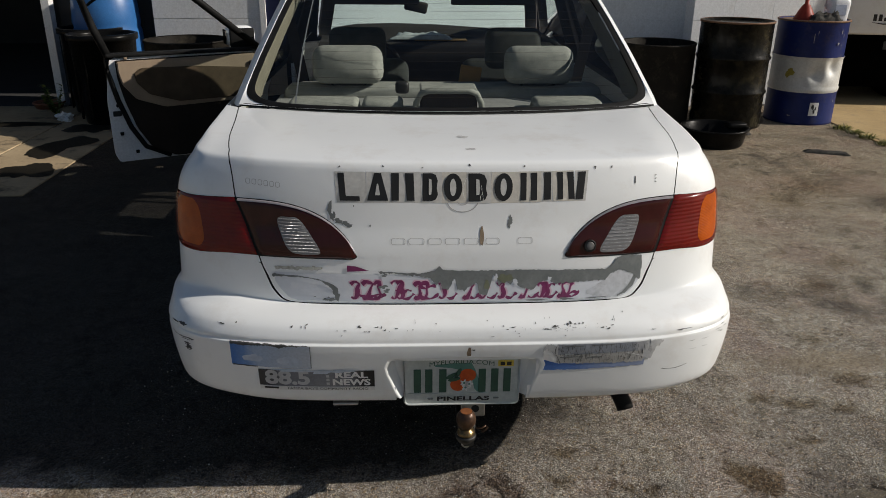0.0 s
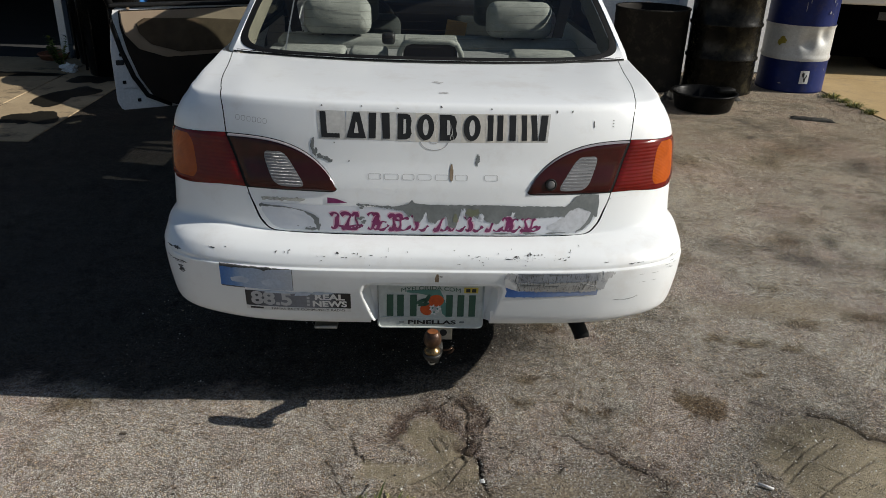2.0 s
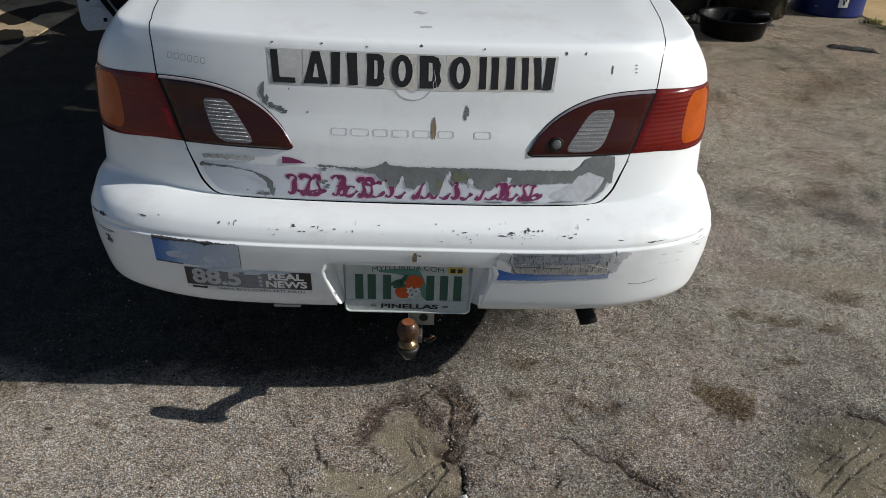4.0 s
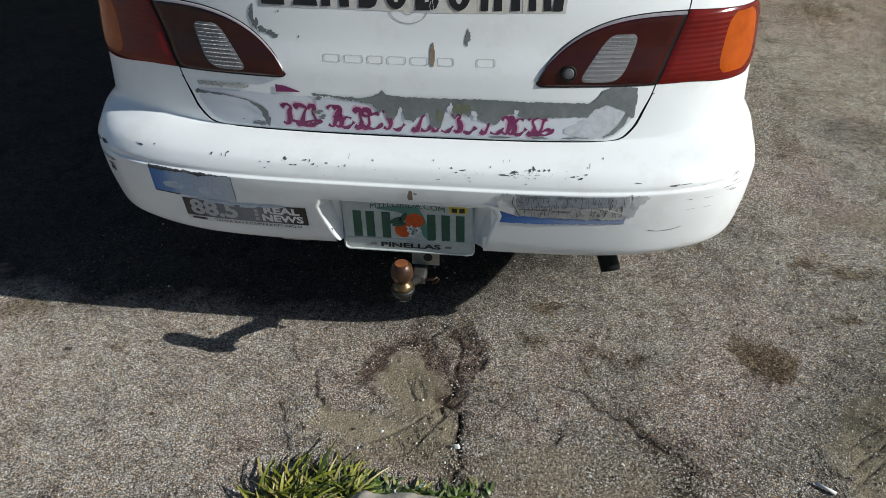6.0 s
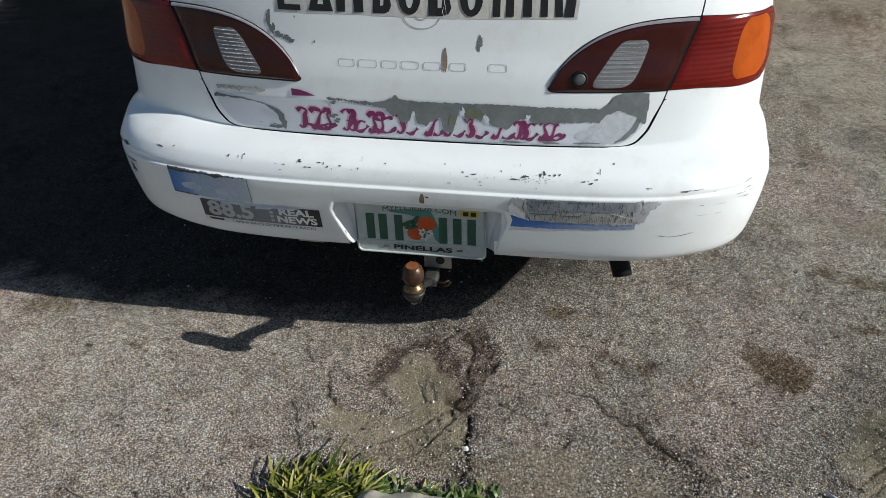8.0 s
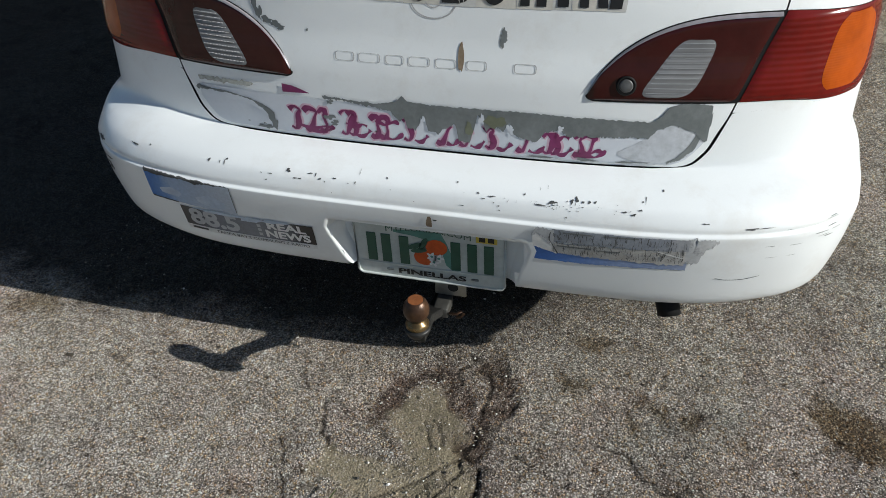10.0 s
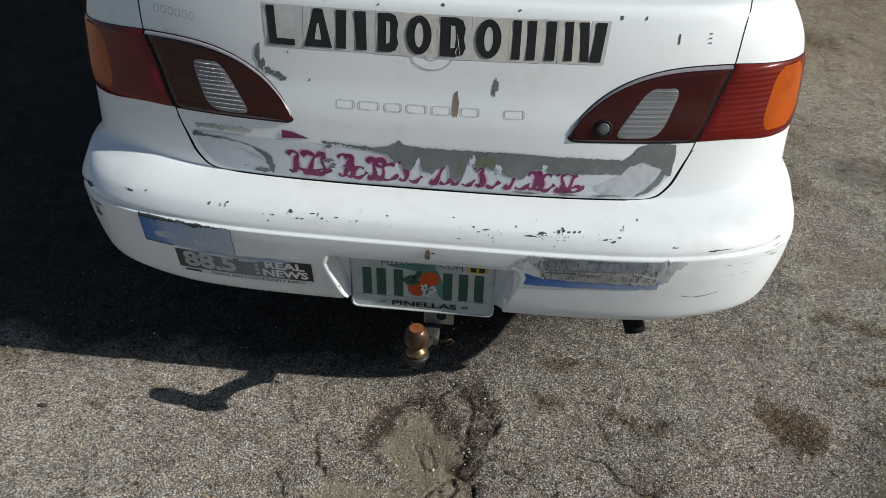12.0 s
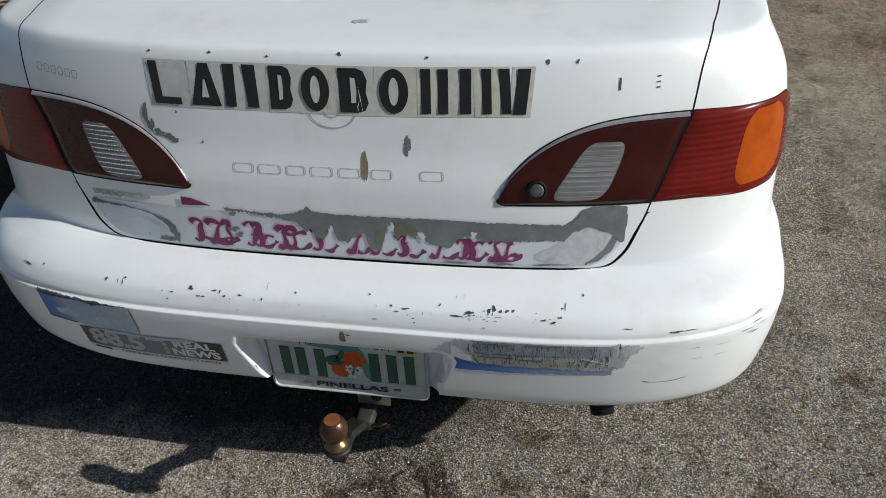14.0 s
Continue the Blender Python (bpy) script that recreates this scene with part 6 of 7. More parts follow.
def dashboard():
    """A ledge towards the seats, and behind it the rounded top below the windscreen."""
    def f(a, b):
        x = -0.64 + 1.28 * a
        top = float(np.interp(x, [-0.64, -0.58, -0.45, -0.22, 0.06, 0.37, 0.56, 0.64], [0.935, 0.985, 1.006, 1.012, 1.004, 0.984, 0.966, 0.935]))
        prof = [(2.66, 0.70), (2.64, 0.86), (2.66, 0.915), (2.70, 0.930), (2.83, 0.934), (2.87, 0.95), (2.91, top - 0.018), (2.97, top), (3.06, top - 0.006), (3.13, top - 0.04), (3.15, 0.80), (3.15, 0.70)]
        t = b * (len(prof) - 1)
        k = min(int(t), len(prof) - 2)
        return Vector((x, *[p + (q - p) * (t - k) for p, q in zip(prof[k], prof[k + 1])]))
    grid("dashboard", 40, 44, f, DARKTRIM, car, "dark dashboard")


dashboard()
ring_pts = [(-0.36 + 0.185 * math.cos(6.2832 * k / 28), 2.52 + 0.07 * math.sin(6.2832 * k / 28), 0.80 + 0.16 * math.sin(6.2832 * k / 28)) for k in range(29)]
sw = part("steering_wheel", tube(ring_pts, 0.014, 8), DARKTRIM, car, "dark steering wheel", True)
part("wheel_hub", box((0.16, 0.06, 0.10), (-0.36, 2.54, 0.80), 0.03, 3), DARKTRIM, sw, "", True)
part("mirror_inside", box((0.13, 0.03, 0.06), (-0.085, 2.62, 1.135), 0.012, 3, rot=Matrix.Rotation(radians(12), 3, 'Y')), DARKTRIM, car, "dark rear-view mirror", True)
part("cardboard_piece", box((0.085, 0.02, 0.125), (0.115, 1.30, 0.935), 0.003, 1, rot=Matrix.Rotation(radians(8), 3, "Y")), CARDBOARD, car, "brown cardboard between the seats")
part("cardboard_piece", box((0.30, 0.10, 0.008), (0.06, 2.77, 0.940), 0.002), CARDBOARD, car, "sheet of card on the dashboard")


def pillar_lining(s):
    """The cloth-covered inside of the rear roof pillar."""
    def f(a, b):
        z = 0.955 + 0.36 * b
        y0, w, _ = gh(max(z, 0.962))
        back = Vector((s * (w * 0.955), y0 + 0.08 * (w * 0.955 / 0.68) ** 2.2 + 0.03, z - 0.012))
        ahead = Vector((s * (w * 0.965 - 0.012), back.y + 0.30 - 0.10 * b, z - 0.012))
        return back.lerp(ahead, a) + Vector((-s * 0.012 * math.sin(3.14 * a), 0, 0))
    grid("pillar_lining", 12, 16, f, LINING_TAN, car, "dull tan lining of the rear pillar")


LINING_TAN = surface("dull_tan_lining", (0.16, 0.15, 0.11), (0.22, 0.205, 0.155), 12, 0.85, 0, 0.2, 200)
pillar_lining(-1)
pillar_lining(1)
for x in (-0.60, 0.60):
    part("seat_belt", box((0.045, 0.004, 0.42), (x * 0.97, 1.30, 1.10), 0.001, 1, rot=Matrix.Rotation(radians(10 if x > 0 else -10), 3, "Y")), DARKTRIM, car, "dark seat belt")
for x in (-0.30, 0.33):
    part("sun_visor", box((0.46, 0.025, 0.13), (x, 2.44, 1.215), 0.012, 2, rot=Matrix.Rotation(radians(20), 3, "X")), DARKTRIM, car, "dark folded sun visor", True)
part("belt_buckle", box((0.05, 0.03, 0.045), (-0.155, 0.93, 0.975), 0.012, 2), DARK_IRON, car, "black belt latch on the seat back", True)


def crumpled(name, size, at, mat, parent, seed, label="", res=14):
    def f(a, b):
        x, y = (a - 0.5) * size[0], (b - 0.5) * size[1]
        e = min(a, 1 - a, b, 1 - b) * 6
        h = size[2] * min(e, 1) * (0.5 + 0.9 * abs(noise.noise((a * 5 + seed, b * 5, 0))) + 0.5 * abs(noise.noise((a * 12, b * 12 + seed, 3))))
        return Vector(at) + Vector((x + 0.12 * size[0] * noise.noise((a * 4, b * 4, seed)), y + 0.12 * size[1] * noise.noise((b * 4, a * 4, seed + 5)), h))
    return grid(name, res, res, f, mat, parent, label)


crumpled("plastic_bag", (0.34, 0.10, 0.034), (-0.05, 2.765, 0.945), PLASTIC_BAG, car, 2, "crumpled clear plastic on the dashboard")

# ---- the open front door ----
HINGE, DOOR_TURN = (-0.815, 2.985, 0.0), -65.6
door = part("front_door", box((0.05, 1.02, 0.02), (0, -0.55, 0.40), 0.006), PAINT_EDGE, car, "open white front door with beige lining")
door.matrix_basis = pose(*HINGE, 0, 0, DOOR_TURN)


def door_sheet(name, outline, x, thick, mat, parent, label=""):
    bm = bmesh.new()
    a = [bm.verts.new((x, y, z)) for y, z in outline]
    f = bm.faces.new(a)
    r = bmesh.ops.extrude_face_region(bm, geom=[f])
    bmesh.ops.translate(bm, vec=(thick, 0, 0), verts=[g for g in r["geom"] if isinstance(g, bmesh.types.BMVert)])
    bmesh.ops.bevel(bm, geom=[e for e in bm.edges], offset=0.006, segments=2, affect="EDGES")
    return part(name, bm, mat, parent, label, False)


# tan pad cloth darkened to brown, so the colour holds its shade
PAD = surface("brown_cloth_in_shade", (0.060, 0.043, 0.026), (0.10, 0.072, 0.046), 12, 0.85, 0, 0.2, 220, spec=0.2)
SHELL = [(-0.02, 0.29), (-1.08, 0.275), (-1.10, 0.32), (-1.10, 0.62), (-1.07, 0.905), (-0.02, 0.93)]
LINING = [(-0.05, 0.292), (-0.77, 0.290), (-0.90, 0.355), (-0.965, 0.47), (-1.01, 0.62), (-1.035, 0.78), (-1.035, 0.895), (-0.05, 0.91)]
door_sheet("door_shell", SHELL, -0.03, 0.055, PAINT_EDGE, door, "white door shell")
door_sheet("door_lining", LINING, 0.022, 0.03, BROWN, door, "brown lower lining, shade in its colour")
door_sheet("upper_lining", [(-0.08, 0.60), (-0.80, 0.58), (-0.95, 0.64), (-1.015, 0.74), (-1.03, 0.82), (-1.03, 0.89), (-0.08, 0.905)], 0.05, 0.015, BEIGE, door, "beige upper door lining")
door_sheet("arm_pad", [(-0.20, 0.62), (-0.72, 0.61), (-0.88, 0.67), (-0.94, 0.75), (-0.95, 0.81), (-0.91, 0.845), (-0.60, 0.838), (-0.20, 0.80)], 0.062, 0.016, PAD, door, "cloth pad, its shade put into the brown")
part("door_handle", box((0.02, 0.10, 0.045), (0.075, -0.26, 0.835), 0.012), DARKTRIM, door, "dark inner handle", True)
part("lock_knob", box((0.014, 0.02, 0.035), (0.03, -0.98, 0.915), 0.004), BEIGE, door, "beige lock knob", True)
part("weatherstrip", tube([(0.03, -0.80, 0.292), (0.03, -0.93, 0.355), (0.03, -0.995, 0.47), (0.03, -1.045, 0.63), (0.03, -1.075, 0.80), (0.03, -1.075, 0.90)], 0.014, 8), RUBBER, door, "black rubber seal", True)
part("window_frame", tube([(0.0, -1.06, 0.90), (0.03, -1.12, 1.10), (0.09, -1.18, 1.36), (0.11, -1.12, 1.46), (0.11, -0.78, 1.47), (0.03, -0.24, 0.94)], 0.022, 8), RUBBER, door, "black window frame", True)
part("belt_strip", box((0.074, 1.06, 0.024), (0.005, -0.55, 0.926), 0.008), RUBBER, door)
for yy, zz in ((-1.05, 0.60), (-1.05, 0.44), (-0.98, 0.33)):
    part("door_bolt", box((0.01, 0.02, 0.02), (0.028, yy, zz), 0.004), RUBBER, door)
part("latch", box((0.01, 0.045, 0.03), (0.028, -1.06, 0.555), 0.004), DARK_IRON, door, "dark latch")
for ob in bpy.data.objects:                                # the door's waist lies a little lower than the car's
    if ob.parent == door:
        for v in ob.data.vertices:
            if v.co.z > 0.6:
                v.co.z = 0.6 + (v.co.z - 0.6) * 0.84
mirror = part("side_mirror", box((0.13, 0.17, 0.125), (-0.105, -0.31, 0.935), 0.045, 5), PAINT, door, "white side mirror with a dark glass", True)
MIRROR = nodes_of("mirror_glass")[0]
MIRROR.node_tree.nodes["Principled BSDF"].inputs["Metallic"].default_value = 1.0
MIRROR.node_tree.nodes["Principled BSDF"].inputs["Roughness"].default_value = 0.03
MIRROR.node_tree.nodes["Principled BSDF"].inputs["Base Color"].default_value = (0.7, 0.72, 0.72, 1)
part("mirror_glass", box((0.085, 0.006, 0.085), (-0.105, -0.397, 0.935), 0.002, 1), MIRROR, mirror, "mirror glass")
# dark panel added on the housing, standing for the glass with its dark reflection
part("mirror_face", box((0.020, 0.146, 0.108), (-0.036, -0.312, 0.934), 0.009, 3), RUBBER, mirror, "dark panel added in place of the mirror glass", True)

# ---- the building behind ----
WALL_Y = 5.55
DRUM_BLUE_DARK = surface("dark_blue_paint", (0.008, 0.012, 0.04), (0.014, 0.02, 0.06), 5, 0.6, spec=0.2)


def block_wall(name, x0, x1, z1, y, label, lit=True):
    """Painted concrete blocks, laid in half bond on a recessed core."""
    wall = mesh_ob(name, *box_data((x0, y + 0.012, 0.0), (x1, y + 0.20, z1)), BLOCKWALL, None, "", False)
    tagged(wall, label, "wall", kind="structure")
    rows = int(z1 / 0.203)
    shared = {}
    for r in range(rows):
        x = x0 - (0.203 if r % 2 else 0.0)
        while x < x1 - 0.001:
            a, b = max(x, x0), min(x + 0.406, x1)
            x += 0.406
            if b - a < 0.03:
                continue
            w = round(b - a - 0.0003, 4)
            if w not in shared:
                bm = box((w, 0.024, 0.1995), (0, 0, 0), 0.0016, 1)
                me = bpy.data.meshes.new("block")
                bmesh.ops.recalc_face_normals(bm, faces=bm.faces[:])
                bm.to_mesh(me)
                bm.free()
                me.materials.append(BLOCKWALL)
                shared[w] = me
            o = new("block", shared[w])
            o.location = ((a + b) / 2, y + 0.012, 0.203 * r + 0.1015)
            o.parent = wall
    return wall


def box_data(lo, hi):
    x, y, z = lo
    X, Y, Z = hi
    v = [(x, y, z), (X, y, z), (X, Y, z), (x, Y, z), (x, y, Z), (X, y, Z), (X, Y, Z), (x, Y, Z)]
    return v, [(0, 3, 2, 1), (4, 5, 6, 7), (0, 1, 5, 4), (1, 2, 6, 5), (2, 3, 7, 6), (3, 0, 4, 7)]


def slab(name, lo, hi, mat, label, category, bevel=0.0):
    ob = mesh_ob(name, *box_data(lo, hi), mat, None, "", False)
    return tagged(ob, label, category, kind="structure")


block_wall("wall_west", -2.45, -1.48, 2.84, WALL_Y, "white painted concrete block wall")
block_wall("wall_middle", 1.56, 2.56, 2.84, WALL_Y + 0.17, "white painted block wall in shade")
east = block_wall("wall_east", 2.56, 3.95, 2.84, WALL_Y, "white painted concrete block wall in sun")
east.matrix_basis = Matrix.Translation((2.56, WALL_Y, 0)) @ Matrix.Rotation(radians(7), 4, "Z") @ Matrix.Translation((-2.56, -WALL_Y, 0))
slab("lintel", (-3.0, WALL_Y + 0.02, 2.84), (3.95, WALL_Y + 0.22, 3.5), BLOCKWALL, "white painted wall over the bays", "wall")
slab("trim", (-1.48, WALL_Y - 0.015, 0.0), (-1.43, WALL_Y + 0.21, 2.84), WHITE_PRINT, "white door trim", "trim")
slab("lintel_2", (-9.0, WALL_Y + 0.02, 2.5), (-3.0, WALL_Y + 0.22, 3.5), BLOCKWALL, "white painted wall over the open bay", "wall")
slab("trim_2", (-3.44, WALL_Y + 0.0, 0.0), (-3.37, WALL_Y + 0.10, 2.5), WHITE_PRINT, "white painted post of the open bay", "post")
# slab added to fill the black between post and wall
slab("wall_dark", (-3.37, WALL_Y + 0.20, 0.0), (-2.45, WALL_Y + 0.30, 2.84), DARKROOM, "near-black slab added between bay and wall", "wall")
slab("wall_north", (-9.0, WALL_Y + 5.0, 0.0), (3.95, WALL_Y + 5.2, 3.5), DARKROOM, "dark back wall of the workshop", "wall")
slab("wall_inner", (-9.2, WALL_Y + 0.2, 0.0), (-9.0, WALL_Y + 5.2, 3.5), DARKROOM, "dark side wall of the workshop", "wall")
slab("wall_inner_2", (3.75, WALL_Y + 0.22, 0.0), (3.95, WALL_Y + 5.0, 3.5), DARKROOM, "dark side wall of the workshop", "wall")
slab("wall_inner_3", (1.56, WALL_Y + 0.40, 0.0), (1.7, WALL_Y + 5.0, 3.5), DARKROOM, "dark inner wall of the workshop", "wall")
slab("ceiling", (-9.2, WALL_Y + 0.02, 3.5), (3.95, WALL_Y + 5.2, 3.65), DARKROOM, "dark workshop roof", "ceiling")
slab("floor", (-9.0, WALL_Y + 0.05, -0.05), (3.75, WALL_Y + 5.0, 0.006), DARKROOM, "dark workshop floor, shade in its colour", "floor")
slab("trim_3", (-1.43, WALL_Y + 0.02, 0.0), (-1.28, WALL_Y + 0.12, 2.84), DRUM_BLUE_DARK, "dark blue bay jamb", "trim")

# concrete aprons on both sides of the asphalt
SLAB = surface("sunlit_concrete_apron", (0.27, 0.20, 0.118), (0.44, 0.335, 0.205), 1.7, 0.85, 0, 0.4, 60, 0.22, 0, (0.018, 0.014, 0.010), 0.98)
TAN = surface("tan_concrete_apron", (0.37, 0.255, 0.115), (0.47, 0.335, 0.16), 2.5, 0.85, 0, 0.4, 60, 0.25, 0, (0.2, 0.15, 0.1), 0.5)


def apron(name, x0, x1, y0, y1, label, mat=None):
    bm = box((x1 - x0, y1 - y0, 0.10), ((x0 + x1) / 2, (y0 + y1) / 2, -0.042), 0.006, 2)
    return tagged(part(name, bm, mat or SLAB, None), label, "pavement", kind="structure")


apron("pavement_west", -3.105, -2.5, 2.75, WALL_Y, "tan concrete slab with oil stains")
apron("pavement_west_2", -9.0, -3.12, 2.75, WALL_Y, "tan concrete slab with oil stains")
apron("pavement_east", 3.66, 14.0, 1.0, 5.40, "tan concrete slab in sun", TAN)
apron("pavement_east_2", 3.66, 14.0, 5.412, 12.0, "tan concrete slab beneath the trailer", TAN)


# oil on the slabs, its black also painting the shade beside the open door
OIL = surface("oil_and_shade_black", (0.010, 0.009, 0.007), (0.022, 0.019, 0.014), 9, 0.5, spec=0.2)


def oil_shade_patch(x, y, rx, ry, seed):
    g = random.Random(seed)
    n, verts = 60, [(x, y, 0.0105)]
    ph = [g.uniform(0, 6.28) for _ in range(6)]
    for k in range(n):
        a = 6.2832 * k / n
        q = 1 + sum(0.28 / (m + 1) * math.sin((m + 2) * a + ph[m]) for m in range(6)) + g.uniform(-0.05, 0.05)
        verts.append((x + rx * q * math.cos(a), y + ry * q * math.sin(a), 0.0105))
    ob = mesh_ob("oil_shade_patch", verts, [(0, 1 + k, 1 + (k + 1) % n) for k in range(n)], OIL, None, "", False)
    tagged(ob, "black oil stain on the tan concrete, with shade painted in", "stain", kind="structure")


oil_shade_patch(-2.76, 4.62, 0.19, 0.20, 1)
oil_shade_patch(-2.78, 3.98, 0.17, 0.30, 2)
oil_shade_patch(-2.72, 3.30, 0.15, 0.22, 3)
oil_shade_patch(-3.55, 4.75, 0.30, 0.14, 4)

# ---- drums, bins and pans ----
def drum_profile(r, h, open_top=False, ribs=True):
    prof = [(0.0, 0.012), (r - 0.02, 0.012), (r - 0.006, 0.0), (r, 0.004), (r - 0.003, 0.02)]
    for k in (1, 2):
        z = h * (0.345 if k == 1 else 0.665)
        if z < h - 0.1 and ribs:
            prof += [(r - 0.003, z - 0.022), (r + 0.009, z - 0.008), (r + 0.010, z + 0.004), (r - 0.003, z + 0.02)]
    prof += [(r - 0.003, h - 0.02), (r + 0.002, h - 0.012), (r + 0.003, h - 0.002), (r - 0.004, h)]
    if open_top:
        prof += [(r - 0.008, h - 0.01), (r - 0.012, 0.03), (0.0, 0.03)]
    else:
        prof += [(r - 0.012, h - 0.004), (r - 0.016, h - 0.022), (0.0, h - 0.020)]
    return prof


OILY = surface("oily_black_steel", (0.004, 0.0036, 0.003), (0.009, 0.008, 0.0055), 4, 0.27, 0.0, 0.5, 14, 0.25, 0.0, (0.045, 0.038, 0.020), 0.8, 0.13)
RUSTY = surface("rusty_dark_steel", (0.007, 0.006, 0.005), (0.016, 0.013, 0.010), 5, 0.65, 0.0, 0.25, 60, 0.25, 0, (0.05, 0.044, 0.03), 0.7, 0.15)
DRUM_BLUE = surface("blue_drum_paint", (0.005, 0.012, 0.075), (0.009, 0.022, 0.125), 5, 0.42, 0, 0.15, 30, 0.25, 0.0, (0.05, 0.05, 0.08), 0.6, 0.2)
DRUM_WHITE = surface("white_drum_paint", (0.46, 0.46, 0.44), (0.60, 0.60, 0.57), 6, 0.45, 0, 0.1, 60, 0.25, 0, (0.35, 0.32, 0.28), 0.5)
LIGHT_BLUE = surface("light_blue_plastic", (0.018, 0.10, 0.28), (0.03, 0.14, 0.36), 5, 0.4, 0, 0.05)
BLACK_PLASTIC = surface("black_plastic", (0.004, 0.004, 0.004), (0.007, 0.007, 0.007), 8, 0.3, 0, 0.05, spec=0.08)
RAG = surface("oily_cloth", (0.010, 0.010, 0.010), (0.10, 0.095, 0.085), 30, 0.8, 0, 0.3, spec=0.1)
RIM_RUST = surface("rusty_rim", (0.10, 0.05, 0.025), (0.20, 0.10, 0.05), 20, 0.7, 0.1, 0.3)
RED_PLASTIC = surface("red_plastic", (0.22, 0.022, 0.012), (0.32, 0.038, 0.02), 10, 0.5, spec=0.25)
JUG_WHITE = surface("milky_plastic", (0.6, 0.62, 0.66), (0.72, 0.73, 0.76), 10, 0.35)
JUG_LABEL = surface("faded_blue_label", (0.30, 0.36, 0.50), (0.48, 0.52, 0.62), 14, 0.5)
YELLOW = surface("yellow_label", (0.22, 0.17, 0.015), (0.34, 0.27, 0.03), 60, 0.6, dirt=(0.10, 0.09, 0.05), dirt_amount=0.8)
DRUM_GREY = surface("bare_scratched_steel", (0.16, 0.17, 0.18), (0.30, 0.31, 0.32), 40, 0.5, 0.3)


def ring(r, h, mat, parent, name, label=""):
    part(name, lathe([(r - 0.006, h - 0.012), (r + 0.005, h - 0.012), (r + 0.006, h - 0.001), (r - 0.002, h + 0.003), (r - 0.008, h)], 48), mat, parent, label, True)


def black_drum(x, y):
    d = thing("steel_drum", (x, y, 0), "oily black steel drum with rusty streaks", "drum", "drums by the wall", rz=20)
    part("drum_body", lathe(drum_profile(0.300, 0.885), 56, wobble=0.006), OILY, d, "", True)
    ring(0.300, 0.885, RIM_RUST, d, "drum_rim", "rusty rim")


def cut_drum(x, y, h, name_label):
    d = thing("cut_drum", (x, y, 0), name_label, "drum", "drums by the wall")
    part("drum_body", lathe(drum_profile(0.325, h, True, False), 56, wobble=0.02), RUSTY, d, "", True)
    ring(0.322, h, RUSTY, d, "drum_rim", "bent rusty rim")


